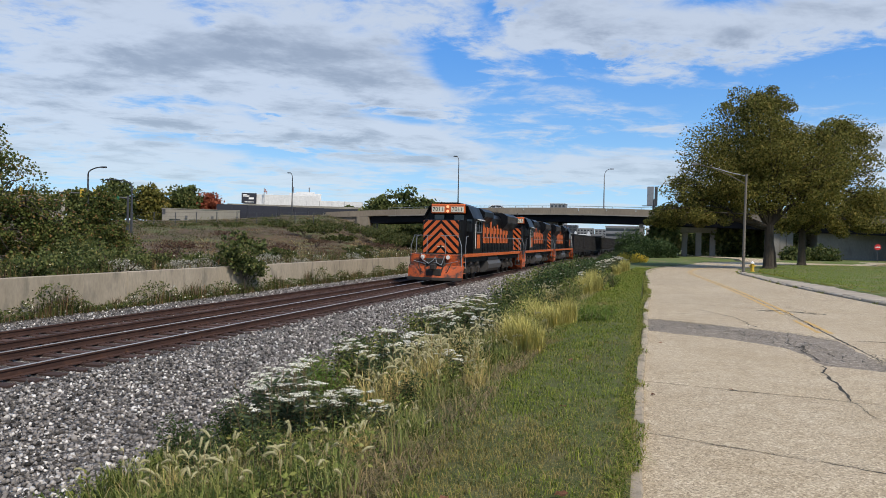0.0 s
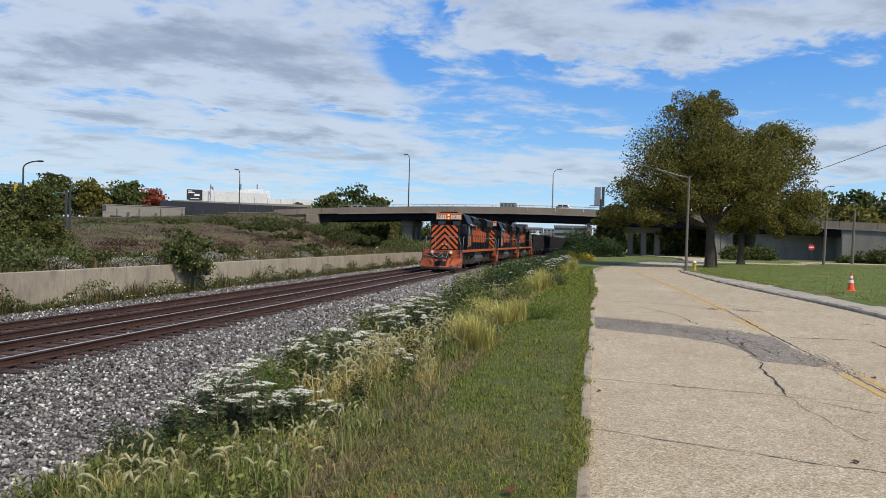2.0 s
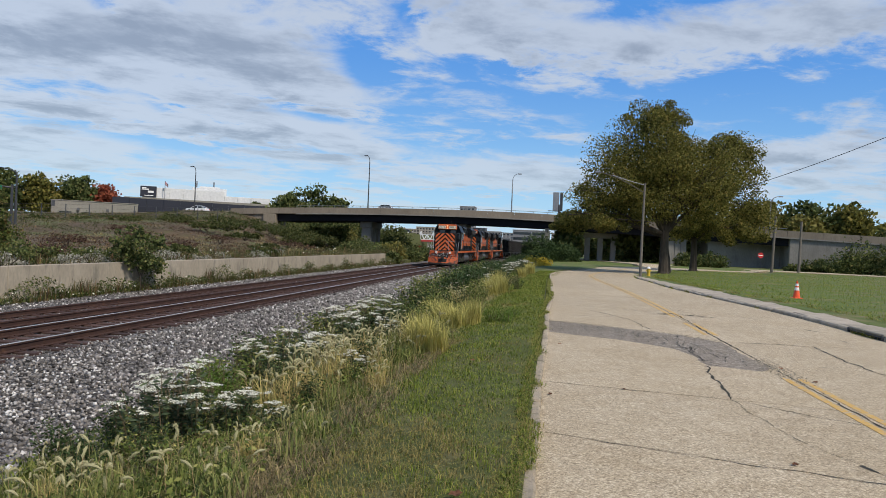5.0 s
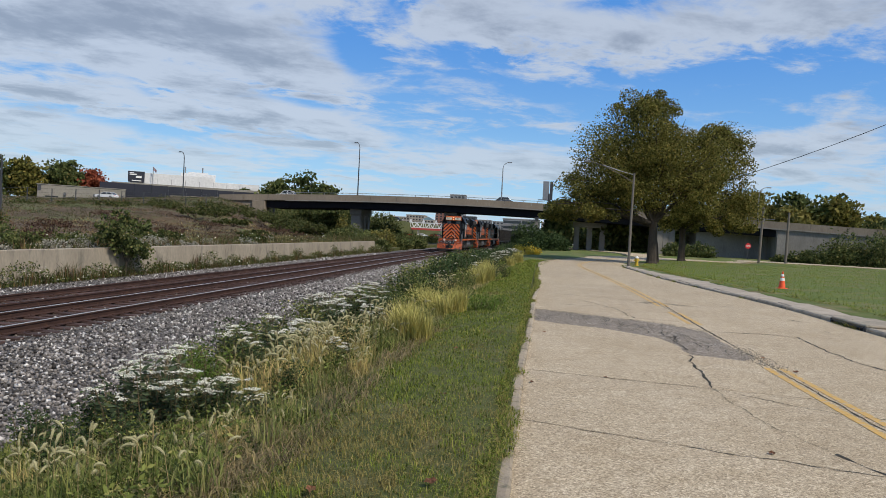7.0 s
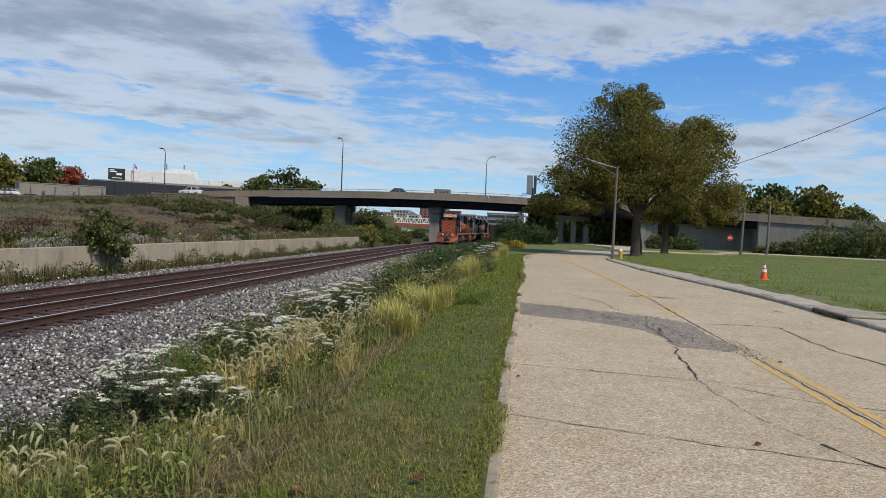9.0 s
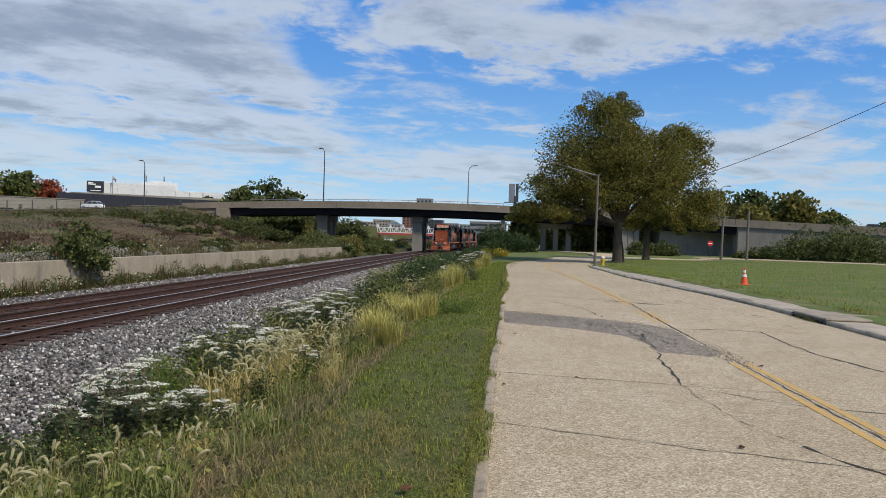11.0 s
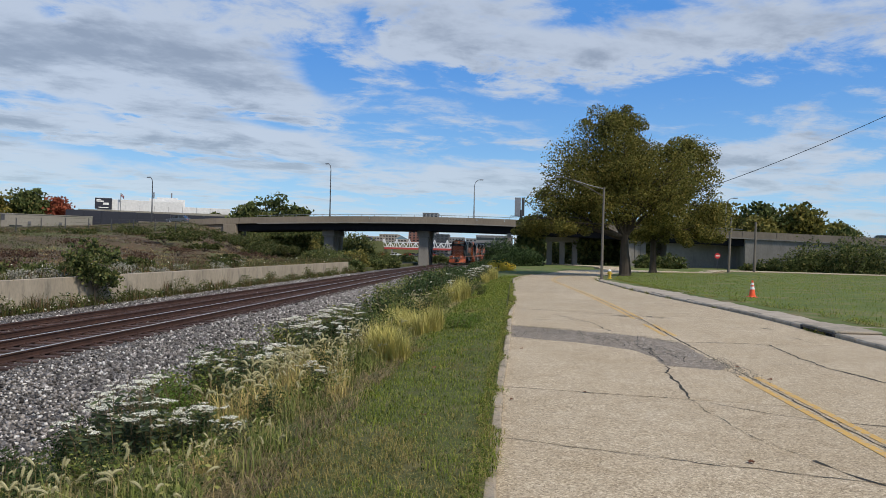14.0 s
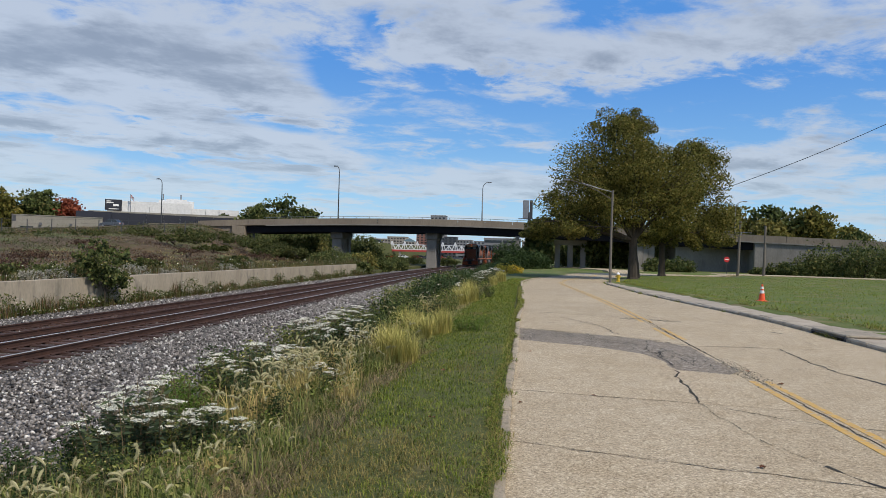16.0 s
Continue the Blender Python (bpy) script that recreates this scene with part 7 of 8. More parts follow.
def field_grass():
    rng = np.random.default_rng(91)
    n = 100000
    y = rng.uniform(8, 131, n)
    x = WALL_X - 0.35 - 62 * rng.random(n) ** 1.25
    keep = (np.hypot(x, y) < 146) & (np.arctan2(-x, y) < 1.0) & ((y < 76) | (x < -24))
    x, y = x[keep], y[keep]
    n = len(x)
    P = grounded(x, y)
    d = np.hypot(x, y)
    patch = np.array([noise.noise((a * 0.06, b * 0.06, 9)) + 0.5 * noise.noise((a * 0.2, b * 0.2, 2)) for a, b in zip(x, y)])
    # bands up the bank: green and straw by the wall, russet across the middle, green along the crest
    up_ = (WALL_X - x) / 46 + patch * 0.22 + rng.normal(size=n) * 0.03
    fine_ = np.array([noise.noise((a * 0.3, b * 0.22, 31)) for a, b in zip(x, y)])
    kind = np.where(fine_ > 0.05, 1, 2)
    kind = np.where(up_ > 0.10, np.where(fine_ > 0.25, 1, np.where(fine_ < -0.2, 2, 0)), kind)
    kind = np.where(up_ > 0.24, np.where(fine_ < -0.28, 2, np.where(fine_ > 0.0, 3, 0)), kind)
    kind = np.where((up_ > 0.66) & (y > 58), np.where(fine_ < -0.35, 0, 1), kind)
    kind = np.where(rng.random(n) < 0.10, rng.integers(0, 4, n), kind)
    h = rng.uniform(0.15, 0.42, n) * np.where((kind == 0) | (kind == 3), 1.0, 0.8)
    V, F = blades(P, h, rng.uniform(0.014, 0.034, n) * (0.35 + d / 55), rng.uniform(0.4, 1.7, n), rng, False)
    tagged(mesh_np("field_grass", V, F, [BROWN_GRASS, FIELD_GREEN, STRAW, RUSSET_GRASS], mis=kind), "tall brown and tan field grass on the bank", "grass", kind="stuff")
    tufted = np.array([noise.noise((a * 0.35, b * 0.35, 5)) for a, b in zip(x, y)])
    pick = (tufted > 0.0) & (rng.random(n) < 0.8)
    Q = P[pick] + np.stack([rng.normal(size=pick.sum()) * 0.2, rng.normal(size=pick.sum()) * 0.2, rng.uniform(0.05, 0.75, pick.sum()) * np.clip(tufted[pick] * 2.2, 0.25, 1.1)], 1)
    V, F = leaves(Q, rng.uniform(0.05, 0.11, len(Q)) * (0.5 + d[pick] / 80), rng, None, 0.6)
    tagged(mesh_np("field_weeds", V, F, [BROWN_GRASS, FIELD_GREEN, STRAW, RUSSET_GRASS], mis=kind[pick]), "scrubby weeds among the field grass", "weeds", kind="stuff")
    # weeds along the foot and the top of the wall
    n = 14000
    y = 8 + 82 * rng.random(n) ** 1.2
    foot = rng.random(n) < 0.62
    x = np.where(foot, WALL_X + 0.05 + 0.5 * rng.random(n) ** 1.6, WALL_X - 0.5 - 1.6 * rng.random(n))
    z = np.where(foot, -1.2, 0.12)
    clump = np.array([0.5 + noise.noise((b * 0.55, 3, a)) for a, b in zip(foot, y)])
    h = rng.uniform(0.25, 0.85, n) * np.clip(clump * 1.3, 0.3, 1.3)
    V, F = blades(np.stack([x, y, z], 1), h, rng.uniform(0.012, 0.03, n), rng.uniform(0.1, 0.6, n), rng)
    mi = (rng.random(n) < 0.35).astype(int)
    tagged(mesh_np("wall_weeds", V, F, [FIELD_GREEN, BROWN_GRASS], mis=np.tile(mi, 2)), "straggling weeds along the retaining wall", "weeds", kind="stuff")
    n = 22000
    y = 8 + 80 * rng.random(n) ** 1.2
    foot = rng.random(n) < 0.7
    x = np.where(foot, WALL_X + 0.08 + 0.45 * rng.random(n) ** 1.5, WALL_X - 0.5 - 2.4 * rng.random(n))
    cl = np.array([noise.noise((b * 0.4, 8, a * 5)) for a, b in zip(foot, y)])
    z = np.where(foot, -1.15, 0.15) + rng.uniform(0, 0.95, n) * np.clip(cl * 1.3 + 0.5, 0.15, 1.1)
    V, F = leaves(np.stack([x, y, z], 1), rng.uniform(0.05, 0.14, n), rng, None, 0.5)
    mi = np.where(rng.random(n) < 0.05, 1, 0)
    tagged(mesh_np("wall_weed_leaves", V, F, [BUSH, FLORET], mis=mi), "leafy weeds and pale seed heads by the wall", "weeds", kind="stuff")


field_grass()


def kerb_weeds():
    """Grass and small weeds in the gutter and along the back of the sidewalk."""
    rng = np.random.default_rng(97)
    n = 9000
    y = 11 + 52 * rng.random(n) ** 1.3
    back = rng.random(n) < 0.6
    e = np.array([road_edge_right(v) for v in y])
    lump = np.array([noise.noise((v * 0.7, 5.0 * b, 2)) for v, b in zip(y, back)])
    keep = lump > np.where(back, -0.12, 0.16)
    y, back, e, lump = y[keep], back[keep], e[keep], lump[keep]
    n = len(y)
    x = e + np.where(back, 1.62 + rng.normal(size=n) * 0.10, 0.0 - np.abs(rng.normal(size=n)) * 0.05)
    z = np.array([road_z(v) for v in y]) + np.where(back, 0.12, 0.0)
    h = rng.uniform(0.04, 0.12, n) * (1 + np.clip(lump, 0, 1) * 1.5)
    V, F = blades(np.stack([x, y, z], 1), h, rng.uniform(0.006, 0.014, n) * (0.8 + y / 40), rng.uniform(0.5, 1.8, n), rng, False)
    tagged(mesh_np("kerb_weeds", V, F, [LAWN, LAWN_DRY], mis=(rng.random(n) < 0.4).astype(int)), "small weeds and grass tufts creeping over the kerb", "weeds", kind="stuff")
    # grass hanging over the broken near edge of the road
    n = 16000
    y = 2.8 + 40 * rng.random(n) ** 1.7
    lump = np.array([noise.noise((v * 0.9, 1.5, 7)) + 0.5 * noise.noise((v * 3.1, 2.5, 7)) for v in y])
    x = np.array([road_edge_left(v) for v in y]) - 0.10 + np.clip(lump, -0.1, 0.5) * 0.30 * rng.random(n) - 0.10 * rng.random(n)
    z = np.array([road_z(v) for v in y]) + 0.045
    V, F = blades(np.stack([x, y, z], 1), rng.uniform(0.03, 0.08, n), rng.uniform(0.004, 0.009, n) * (0.8 + y / 25), rng.uniform(0.6, 2.0, n), rng)
    tagged(mesh_np("edge_grass", V, F, [LAWN, LAWN_DRY], mis=np.tile((rng.random(n) < 0.35).astype(int), 2)), "grass creeping over the edge of the concrete", "grass", kind="stuff")


kerb_weeds()

# ---- far things ----
BRICK_FAR = mat("far_brick", (0.22, 0.10, 0.075), (0.18, 0.085, 0.065), rough=0.9, s1=0.1, s2=2, bump=0)
TAN_FAR = mat("far_tan_stone", (0.34, 0.30, 0.25), (0.28, 0.25, 0.21), rough=0.9, s1=0.1, s2=2, bump=0)
GREY_FAR = mat("far_grey_stone", (0.22, 0.22, 0.22), (0.18, 0.18, 0.19), rough=0.9, s1=0.1, s2=2, bump=0)
DARK_FAR = mat("far_dark_cladding", (0.045, 0.05, 0.06), (0.06, 0.062, 0.07), rough=0.7, s1=0.1, s2=2, bump=0)
ROOF_TEAL = mat("far_teal_roof", (0.10, 0.16, 0.18), rough=0.7, bump=0)
NAVY = mat("navy_wall_panels", (0.018, 0.02, 0.03), (0.025, 0.027, 0.038), rough=0.6, s1=0.2, s2=3, bump=0.05)
BLOCK_GREY = mat("grey_block_wall", (0.25, 0.235, 0.195), (0.21, 0.195, 0.165), rough=0.92, s1=0.3, s2=3, bump=0.1)
TRUSS_WHITE = mat("truss_white", (0.72, 0.72, 0.72), (0.62, 0.62, 0.63), rough=0.6, s1=0.5, s2=6, bump=0)
TRUSS_RED = mat("truss_red", (0.42, 0.06, 0.05), (0.34, 0.05, 0.045), rough=0.6, s1=0.5, s2=6, bump=0)


def building(x, y, w, d, z0, z1, material, label, rows=4, cols=5, turn=0.0, pane=0.55, roof=None, parapet=True):
    b = empty("building", pose(x, y, z0, 0, 0, turn), label, "building", "distant buildings")
    h = z1 - z0
    bm = bmesh.new()
    box(bm, 0, 0, h / 2, w, d, h, 0.05)
    part("wall", bm, material, b)
    bm = bmesh.new()
    if roof:
        vs = [bm.verts.new(p) for p in ((-w / 2, -d / 2, h), (w / 2, -d / 2, h), (w / 2, d / 2, h), (-w / 2, d / 2, h), (0, 0, h + w * 0.28))]
        for i in range(4):
            bm.faces.new((vs[i], vs[(i + 1) % 4], vs[4]))
        bm.faces.new(vs[:4][::-1])
    else:
        box(bm, 0, 0, h + 0.2, w * 1.02, d * 1.02, 0.5, 0.05)
    part("roof", bm, roof or material, b)
    for r in range(rows):
        for c in range(cols):
            bm = bmesh.new()
            box(bm, (c + 0.5) / cols * w - w / 2, -d / 2 - 0.02, (r + 0.5) / rows * h, w / cols * pane, 0.1, h / rows * 0.5)
            part("window", bm, GLASS_DARK, b)
    return b


building(-143, 480, 5, 10, -1, 12, BRICK_FAR, "distant brick tower block", 6, 2)
building(-98, 490, 13, 14, -1, 10.8, TAN_FAR, "distant tan office building with many windows", 6, 6)
building(-88, 493, 13, 14, -1, 12.6, TAN_FAR, "distant stepped tan office building", 7, 6)
building(-78.5, 486, 9, 9, -1, 9.6, TAN_FAR, "distant building under a teal pyramid roof", 5, 4, roof=ROOF_TEAL)
building(-70, 495, 8, 12, -1, 15.5, BRICK_FAR, "distant red brick high-rise", 9, 3)
building(-60, 505, 11, 12, -1, 29, GREY_FAR, "distant grey tower rising over the bridge", 10, 4)
building(-50, 498, 9, 12, -1, 13.5, DARK_FAR, "distant dark glass office tower", 8, 3)
building(-40, 500, 11, 12, -1, 11.5, GREY_FAR, "distant grey office block", 6, 5)
building(-27, 502, 13, 12, -1, 11, GREY_FAR, "distant grey office block with flat roof", 6, 5)
building(-10, 505, 20, 14, -1, 12, GREY_FAR, "distant broad grey block", 6, 7)
building(-116, 500, 14, 12, -1, 8.0, TAN_FAR, "distant low tan block", 4, 6)
building(14, 500, 26, 14, -1, 12, TAN_FAR, "distant broad tan block", 5, 8)
building(-28, 380, 14, 12, -1, 6, GREY_FAR, "distant parking garage with open decks", 3, 2, pane=0.92)
building(-10, 385, 20, 12, -1, 10.5, GREY_FAR, "distant parking garage with long open decks", 4, 2, pane=0.94)
building(12, 250, 22, 10, -0.8, 3.2, SIGN_WHITE, "low white building beyond the overpass", 1, 6)


def truss_bridge():
    t = empty("truss_footbridge", pose(-77, 322, 0, 0, 0, 8), "long white lattice truss bridge with red deck edge", "bridge")
    L, n = 54.0, 18
    bm = bmesh.new()
    box(bm, L / 2, 0, 2.6, L, 3.2, 0.9, 0.05)
    part("deck", bm, TRUSS_RED, t, "red deck edge")
    bm = bmesh.new()
    box(bm, L / 2, 0, 3.25, L, 3.0, 0.35, 0.02)
    part("lower_chord", bm, TRUSS_WHITE, t)
    for y in (-1.5, 1.5):
        for k in range(n):
            x = (k + 0.5) / n * L
            h = 5.6 + 1.5 * (k % 2)
            for s in (-1, 1):
                bm = bmesh.new()
                tube(bm, [(x + s * L / n / 2, y, 3.2), (x, y, h)], 0.17, 5)
                part("brace", bm, TRUSS_WHITE, t)
            bm = bmesh.new()
            tube(bm, [(x, y, 3.2), (x, y, h)], 0.14, 5)
            part("brace", bm, TRUSS_WHITE, t)
        bm = bmesh.new()
        tube(bm, [(0, y, 3.2)] + [((k + 0.5) / n * L, y, 5.5) for k in range(n)] + [(L, y, 3.2)], 0.15, 5)
        part("top_chord", bm, TRUSS_WHITE, t)
    for k in range(4):
        bm = bmesh.new()
        box(bm, (k + 0.5) / 4 * L, 0, 0.6, 0.9, 2.4, 3.4)
        part("pier", bm, BRIDGE_GREY, t)


truss_bridge()


def parked(x, y, n, seed):
    rng = random.Random(seed)
    for k in range(n):
        make_car("parked_car", rng.choice([PAINT_WHITE, PAINT_GREY, PAINT_DARK, PAINT_RED]), "parked car seen far off beneath the bridge", "parked cars").matrix_basis = pose(x + k * 5.4 + rng.uniform(-0.5, 0.5), y, ground_z(x + k * 5.4, y), 0, 0, 90)


PAINT_WHITE = mat("car_white", (0.72, 0.72, 0.71), (0.66, 0.66, 0.66), rough=0.25, bump=0, spec=0.6)
PAINT_GREY = mat("car_grey", (0.12, 0.13, 0.15), (0.10, 0.11, 0.13), rough=0.25, metal=0.4, bump=0)
PAINT_DARK = mat("car_dark", (0.03, 0.032, 0.04), rough=0.25, bump=0, spec=0.6)
PAINT_RED = mat("car_red", (0.35, 0.03, 0.03), rough=0.25, bump=0, spec=0.6)
TYRE = mat("tyre_rubber", (0.02, 0.02, 0.02), rough=0.85, bump=0)


def make_car(name, paint, label, group="cars on the bridge road", tall=0.0):
    """A car that drives along its own -y."""
    car = empty(name, Matrix(), label, "car", group)
    h = tall
    bm = bmesh.new()
    prism(bm, [(-2.3, 0.35), (2.3, 0.35), (2.32, 0.7), (2.15, 0.95 + h * 0.5), (1.2, 1.0 + h * 0.4), (-1.0, 0.95 + h * 0.3), (-2.1, 0.8 + h * 0.2), (-2.33, 0.6)], -0.9, 0.9, "x")
    bmesh.ops.bevel(bm, geom=[e for e in bm.edges if abs(e.verts[0].co.x - e.verts[1].co.x) < 1e-4], offset=0.06, segments=1, affect="EDGES")
    body = part("body", bm, paint, car)
    bm = bmesh.new()
    prism(bm, [(-1.15, 0.95), (-0.35, 1.4 + h), (1.2, 1.42 + h), (2.0 if tall else 1.85, 0.98)], -0.74, 0.74, "x")
    part("cabin_glass", bm, GLASS_DARK, car)
    bm = bmesh.new()
    box(bm, 0, 0.45, 1.43 + h, 1.4, 1.6, 0.06, 0.02)
    part("roof", bm, paint, car)
    for s in (-1, 1):
        bm = bmesh.new()
        tube(bm, [(s * 0.75, -1.1, 0.97), (s * 0.72, -0.35, 1.41 + h), (s * 0.72, 1.2, 1.43 + h), (s * 0.76, 1.9, 0.98)], 0.05, 5)
        tube(bm, [(s * 0.76, 0.4, 0.97), (s * 0.73, 0.4, 1.42 + h)], 0.05, 5)
        part("pillar", bm, paint, car)
        for y in (-1.4, 1.4):
            bm = bmesh.new()
            tube(bm, [(s * 0.7, y, 0.33), (s * 0.92, y, 0.33)], 0.33, 14)
            w = part("wheel", bm, TYRE, car)
            bm = bmesh.new()
            tube(bm, [(s * 0.91, y, 0.33), (s * 0.935, y, 0.33)], 0.2, 12)
            part("rim", bm, STEEL, w)
        bm = bmesh.new()
        box(bm, s * 0.66, -2.28, 0.66, 0.36, 0.08, 0.14, 0.02)
        part("headlight", bm, LENS, car)
        bm = bmesh.new()
        box(bm, s * 0.68, 2.28, 0.74, 0.3, 0.08, 0.14, 0.02)
        part("tail_light", bm, SIGN_RED, car)
    return car


parked(-60, 290, 6, 3)
parked(-44, 305, 5, 5)
car_a = make_car("sedan", PAINT_WHITE, "white sedan driving along the embankment road")
car_b = make_car("suv", PAINT_WHITE, "white sport utility car on the embankment road", tall=0.22)
car_c = make_car("suv", PAINT_GREY, "dark grey sport utility car leaving the bridge", tall=0.22)


def grey_block():
    g = empty("low_building", pose(-107.2, 150.6, 3.9, 0, 0, 35.5), "low grey block building with dark openings", "building")
    bm = bmesh.new()
    box(bm, 0, 5, 2.0, 18.5, 10, 4.1, 0.04)
    part("wall", bm, BLOCK_GREY, g)
    bm = bmesh.new()
    box(bm, 0, 5, 4.12, 18.8, 10.3, 0.18, 0.03)
    part("coping", bm, BLOCK_GREY, g)
    for x, w in ((-6.3, 2.6), (-0.6, 4.6), (5.6, 4.0)):
        bm = bmesh.new()
        box(bm, x, -0.02, 1.1, w, 0.12, 0.9, 0.01)
        part("opening", bm, GLASS_DARK, g, "dark ventilation opening")
    for x in (-3.6, 2.6, 8.6):
        bm = bmesh.new()
        prism(bm, [(-0.5, 1.9), (-0.1, 2.5), (0, 1.9)], x - 0.3, x + 0.3, "x")
        part("wall_lamp", bm, DARK_STEEL, g)
    bm = bmesh.new()
    box(bm, -8.8, -0.04, 3.3, 0.7, 0.1, 1.3, 0.01)
    part("sign", bm, DARK_FAR, g)


grey_block()


def white_hall():
    m = pose(-122.5, 229, 6.5, 0, 0, 28)
    g = empty("white_building", m, "large white flat-roofed commercial building", "building")

    def P(name, x0, x1, z0, z1, y0, y1, material, text=""):
        bm = bmesh.new()
        box(bm, (x0 + x1) / 2, (y0 + y1) / 2, (z0 + z1) / 2, x1 - x0, y1 - y0, z1 - z0, 0.06)
        return part(name, bm, material, g, text)

    P("main_wall", -19, 8, 0, 10.3, 0, 24, WHITE)
    P("lower_wing", 8, 24, 0, 8.7, 0.4, 22, WHITE)
    P("roof_plant", -3, 9, 9.0, 11.7, 9, 16, WHITE, "white rooftop plant room")
    P("roof_plant", -0.5, 6.5, 11.7, 12.3, 10, 15, WHITE)
    P("canopy_edge", -24, 23, 5.6, 6.4, -6, 0.2, BLOCK_GREY)
    s = P("sign_board", -19.6, -14.4, 6.9, 10.6, -0.5, -0.1, NAVY, "black sign board with pale lettering")
    for x, z, w, h in ((-18.4, 10.0, 1.4, 0.3), (-18.0, 9.5, 2.2, 0.4), (-16.2, 8.7, 1.8, 0.7), (-16.9, 7.4, 3.0, 0.25)):
        bm = bmesh.new()
        box(bm, x, -0.53, z, w, 0.06, h)
        part("sign_bar", bm, SIGN_WHITE, s)
    for x in (-1.5, 4.5):
        bm = bmesh.new()
        tube(bm, [(x, 12, 12), (x, 12, 14.2)], 0.25, 8)
        part("vent_pipe", bm, STEEL, g)
    for k in range(8):
        P("wall_seam", -15 + 4.6 * k, -14.9 + 4.6 * k, 6.5, 8.6, -0.03, 0.02, STEEL)


white_hall()


def navy_wall():
    g = empty("dark_wall", pose(-101, 168, 4.2, 0, 0, 24), "long dark navy panelled wall below the white building", "wall")
    for k in range(14):
        bm = bmesh.new()
        box(bm, -9.5 + 4.1 * k, 0, 2.9, 4.06, 0.4, 6.0 - 0.12 * k, 0.02)
        part("panel", bm, NAVY, g)


navy_wall()


def flag():
    f = empty("flagpole", Matrix.Translation((-132, 222, 5)), "flagpole with a small striped flag", "flagpole")
    bm = bmesh.new()
    tube(bm, [(0, 0, 0), (0, 0, 14)], 0.12, 6)
    part("pole", bm, STEEL, f)
    for k in range(5):
        bm = bmesh.new()
        n = 6
        top = [bm.verts.new((0.1 + i * 0.24, math.sin(i * 1.1) * 0.2, 13.8 - i * 0.2 - k * 0.2)) for i in range(n)]
        bot = [bm.verts.new((v.co.x, v.co.y, v.co.z - 0.2)) for v in top]
        for i in range(n - 1):
            bm.faces.new((top[i], top[i + 1], bot[i + 1], bot[i]))
        bmesh.ops.solidify(bm, geom=bm.faces[:], thickness=0.03)
        part("flag_stripe", bm, (SIGN_RED, SIGN_WHITE)[k % 2], f)


flag()


def fence():
    f = empty("wire_fence", Matrix(), "dark wire fence along the crest of the bank", "fence")
    xs = [(-74 + 2.35 * k, 82.5 + 1.75 * k) for k in range(11)]
    tops = []
    for x, y in xs:
        z = ground_z(x, y)
        bm = bmesh.new()
        tube(bm, [(x, y, z - 0.3), (x, y, z + 1.9)], 0.065, 6)
        part("post", bm, DARK_STEEL, f)
        tops.append((x, y, z))
    for dz in (0.7, 1.3, 1.85):
        bm = bmesh.new()
        tube(bm, [(x, y, z + dz) for x, y, z in tops], 0.012, 4)
        part("wire", bm, DARK_STEEL, f)


fence()


def signal_corner():
    for x, y, h, arm in ((-65.2, 69.0, 7.4, 2.2), (-61.6, 72.3, 6.2, -3.6)):
        street_light("street_lamp", x, y, ground_z(x, y), h - (ground_z(x, y) - 2.2), arm, "black street lamp at the road junction", DARK_STEEL, 0.15, rise=0.8)
    s = empty("traffic_signal", Matrix.Translation((-61.9, 72.0, ground_z(-61.9, 72))), "traffic signals on a long black mast arm", "traffic signal")
    bm = bmesh.new()
    tube(bm, [(0, 0, 0), (0, 0, 4.6)], 0.14, 8)
    part("pole", bm, DARK_STEEL, s)
    bm = bmesh.new()
    tube(bm, [(0, 0, 4.3), (-4, -3.6, 4.7), (-9, -8, 4.75)], [0.1, 0.08, 0.05], 6)
    part("mast_arm", bm, DARK_STEEL, s)
    for t in (0.3, 0.42, 0.95):
        bm = bmesh.new()
        box(bm, -9 * t, -8 * t - 0.1, 4.7, 0.35, 0.3, 1.0, 0.04)
        sg = part("signal_head", bm, HYD_YELLOW, s)
    bm = bmesh.new()
    box(bm, -1.3, -1.2, 4.2, 2.0, 0.06, 0.5, 0.01)
    sn = part("street_sign", bm, SIGN_GREEN, s, "green street name sign")
    bm = bmesh.new()
    box(bm, -1.3, -1.24, 4.2, 1.4, 0.02, 0.16)
    part("sign_bar", bm, SIGN_WHITE, sn)
    building(-124, 116, 12, 10, 2.0, 9.0, TAN_FAR, "plain tan building behind the junction", 2, 4, 46)


signal_corner()


def far_tree(x, y, z, h, r, material, label, seed, n=5200, size=0.8):
    rng = np.random.default_rng(seed)
    lobes = [(x, y, z + h * 0.62, r * 0.85, h * 0.34), (x - r * 0.5, y, z + h * 0.45, r * 0.7, h * 0.3), (x + r * 0.5, y, z + h * 0.48, r * 0.7, h * 0.3), (x + rng.uniform(-1, 1), y, z + h * 0.82, r * 0.42, h * 0.17), (x, y, z + h * 0.22, r * 0.85, h * 0.24)]
    tree(x, y, z, 0.25, h * 0.25, lobes, n, size, material, label, seed, group="distant trees")


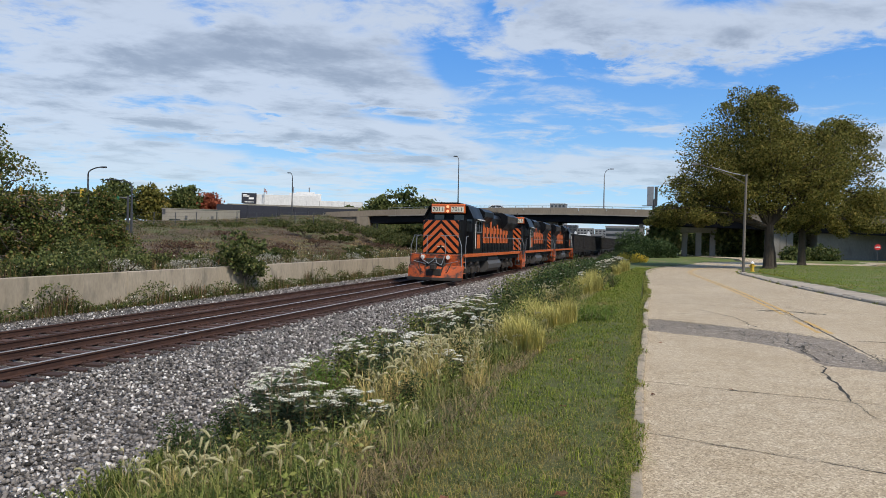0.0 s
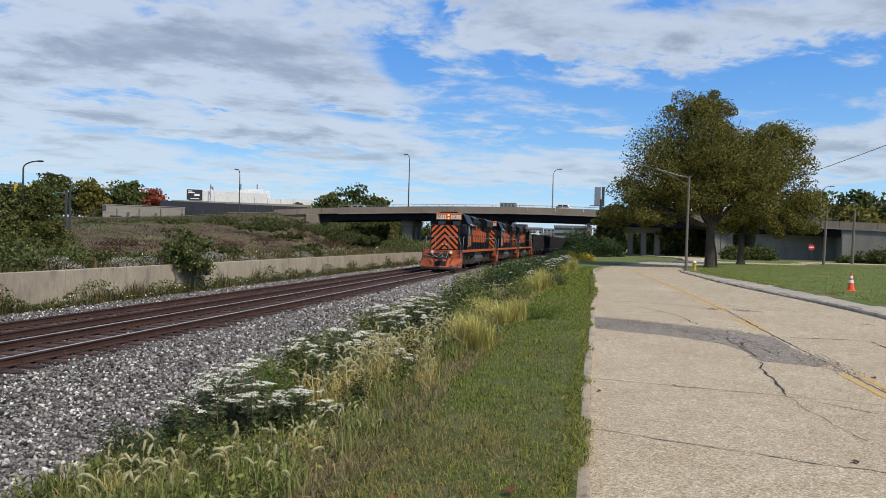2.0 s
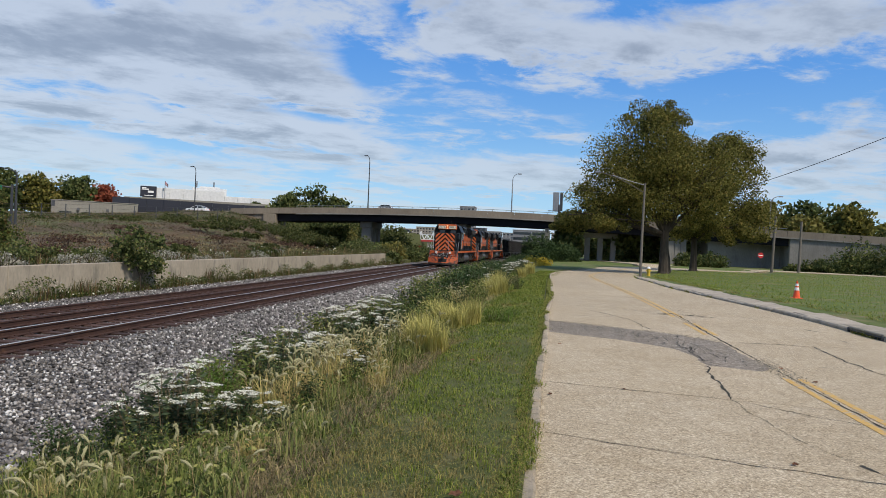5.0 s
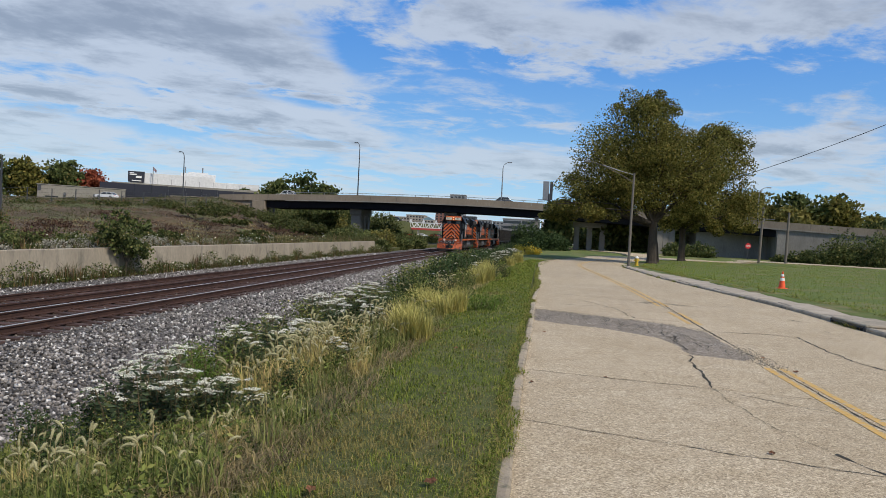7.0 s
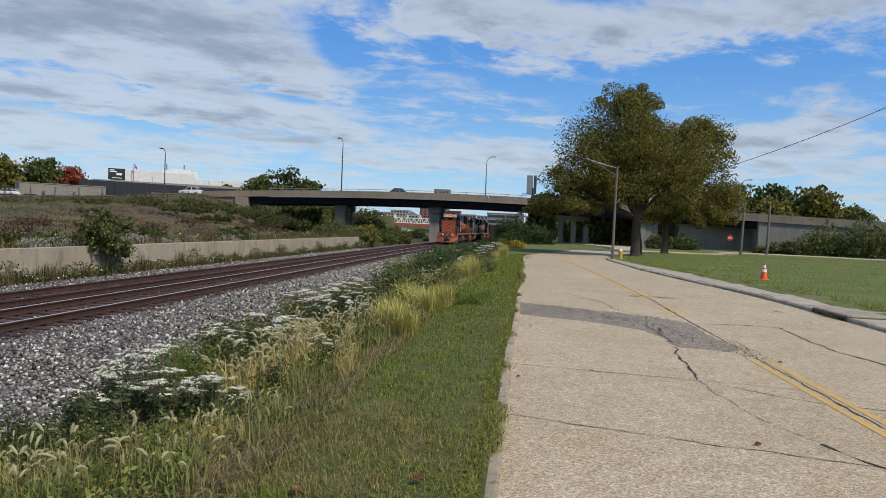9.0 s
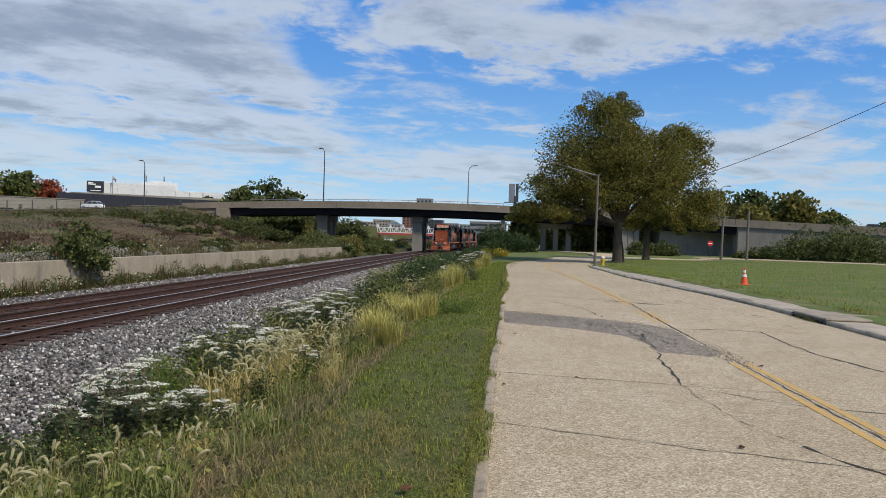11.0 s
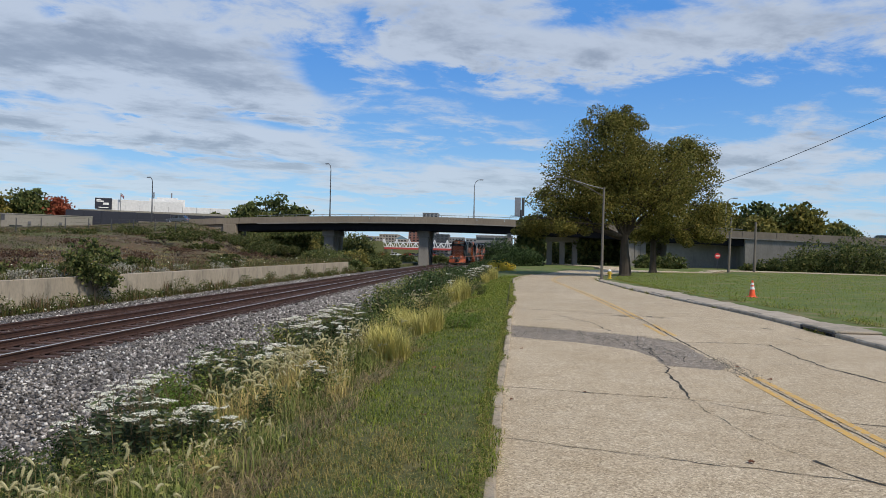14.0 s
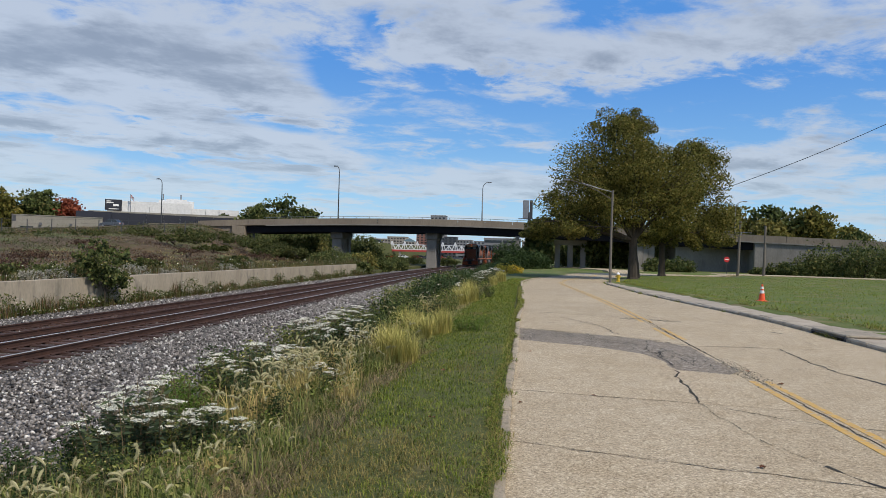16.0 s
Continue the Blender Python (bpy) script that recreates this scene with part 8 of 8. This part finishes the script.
for k, (x, y, z, h, r, m) in enumerate(((-152, 172, 4, 14.5, 6.5, BUSH), (-145, 178, 4, 13.5, 6.5, SYCAMORE), (-137, 184, 4, 14, 5.5, BUSH), (-131, 188, 4, 11, 5.5, AUTUMN), (-124, 194, 4, 6.5, 4, AUTUMN), (-160, 166, 4, 11, 5, BUSH), (-170, 158, 4, 10, 6, BUSH),
                                         (-67, 171, -0.5, 14.5, 7, BUSH), (-61, 174, -0.5, 16.2, 7.5, BUSH), (-55, 177, -0.5, 13.5, 6.5, BUSH), (48, 164, 1, 13.5, 5.5, YELLOWING), (56, 161, 1, 15.2, 6, BUSH), (63, 158, 1, 13.4, 5.5, SYCAMORE), (42, 160, 1, 12, 5, YELLOWING), (51, 150, 1, 9.5, 5, YELLOWING), (70, 156, 0, 9, 5, BUSH),
                                         (84, 160, 0, 8.8, 6, BUSH), (94, 152, 0, 9.4, 6, BUSH), (104, 146, 0, 10.5, 7, BUSH), (78, 175, 0, 11, 5, SYCAMORE), (16, 140, -0.5, 10, 5, BUSH), (22, 150, -0.5, 11, 6, BUSH), (30, 148, -0.5, 10, 5, BUSH), (10, 160, -0.5, 9, 5, BUSH), (-104, 235, 3, 11, 5, BUSH), (3, 136, -0.6, 6.5, 2.6, BUSH), (36, 170, 0, 10, 5, BUSH), (-95, 262, 0, 14, 6, BUSH))):
    far_tree(x, y, z, h, r, m, "distant red-leaved autumn tree" if m is AUTUMN else "distant leafy tree with full rounded crown" if m is BUSH else "distant tree turning olive and yellow", 300 + k)


def viaduct():
    v = empty("far_viaduct", Matrix(), "pale distant viaduct carrying parked vehicles", "bridge")
    bm = bmesh.new()
    box(bm, 95, 141, 4.6, 62, 6, 0.9, 0.05, Matrix.Rotation(-0.28, 4, "Z"))
    part("deck", bm, SIGN_WHITE, v)
    for x in (72, 86, 100, 114):
        bm = bmesh.new()
        box(bm, x, 141 - (x - 95) * 0.287, 1.9, 1.4, 4, 4.9, 0.05)
        part("pier", bm, BRIDGE_GREY, v)


viaduct()
for k, (x, p) in enumerate(((74, PAINT_DARK), (80, PAINT_WHITE), (86, PAINT_GREY), (93, PAINT_WHITE), (100, PAINT_GREY))):
    make_car("parked_car", p, "vehicle standing on the distant viaduct", "parked cars", 0.3).matrix_basis = pose(x, 141 - (x - 95) * 0.287, 5.06, 0, 0, 74)


# ---- what moves ----
TRAIN = [(0, 37.2), (1.5, 48.4), (3.5, 63.3), (7, 88.8), (9, 103.0), (11.5, 119.8), (13, 128.6), (14.5, 136.4), (16, 143.2)]


def train_y(t):
    """Smooth path of the leading end along the track."""
    ts, ys = [r[0] for r in TRAIN], [r[1] for r in TRAIN]
    i = max(0, min(len(ts) - 2, sum(1 for v in ts if v <= t) - 1))

    def slope(j):
        a, b = max(0, j - 1), min(len(ts) - 1, j + 1)
        return (ys[b] - ys[a]) / (ts[b] - ts[a])

    h = ts[i + 1] - ts[i]
    u = (t - ts[i]) / h
    return ((2 * u**3 - 3 * u**2 + 1) * ys[i] + (u**3 - 2 * u**2 + u) * h * slope(i) + (-2 * u**3 + 3 * u**2) * ys[i + 1] + (u**3 - u**2) * h * slope(i + 1))


def on_track(front, length, reverse=False):
    a, b = front + length * 0.2, front + length * 0.8
    xa, xb = track_x(a), track_x(b)
    turn = -math.degrees(math.atan2(xb - xa, b - a))
    dy = math.cos(radians(turn))
    x0, y0 = xa - (xb - xa) / 3, front
    if reverse:
        return pose(xb + (xb - xa) / 3, front + length * dy, RAIL_Z, 0, 0, turn + 180)
    return pose(x0, y0, RAIL_Z, 0, 0, turn)




def drive(x_at, t_at, speed):
    """Rows for a car that drives along the bridge road towards smaller x."""
    rows = []
    for k in range(33):
        t = k * 0.5
        x = x_at - speed * (t - t_at)
        on_deck = x > -50
        y = deck_y(x) - 3.0 if on_deck else lerp(135.0, 139.0, smooth01((-50 - x) / 30))
        z = deck_z(x) if on_deck else approach_z(x)
        rows.append((t, pose(x, y, z + 0.01, 0, 0, -90)))
    return rows


CARS_MOVING = [(car_a, drive(-88.5, 6.5, 9.2)), (car_b, drive(-91.5, 11.5, 9.0)), (car_c, drive(-73.5, 14.5, 8.8))]


def motions():
    steps = [k * 0.5 for k in range(33)]
    walk(loco_1, [(t, on_track(train_y(t), 20.6)) for t in steps])
    walk(loco_2, [(t, on_track(train_y(t) + 21.1, 20.6)) for t in steps])
    walk(loco_3, [(t, on_track(train_y(t) + 42.2, 20.6, True)) for t in steps])
    for k, car in enumerate(hoppers):
        walk(car, [(t, on_track(train_y(t) + 63.2 + 15.1 * k, 14.6)) for t in steps])
    quick = [k / 15 for k in range(241)]
    for loco, way in ((loco_1, 1), (loco_2, 1), (loco_3, -1)):
        for ob in [o for o in loco.children if "wheel_y" in o.keys()]:
            walk(ob, [(t, pose(0, ob["wheel_y"], 0.51, -way * math.degrees((train_y(t) - train_y(0)) / 0.51) % 360)) for t in quick])
    for thing, rows in CARS_MOVING:
        walk(thing, rows)


motions()
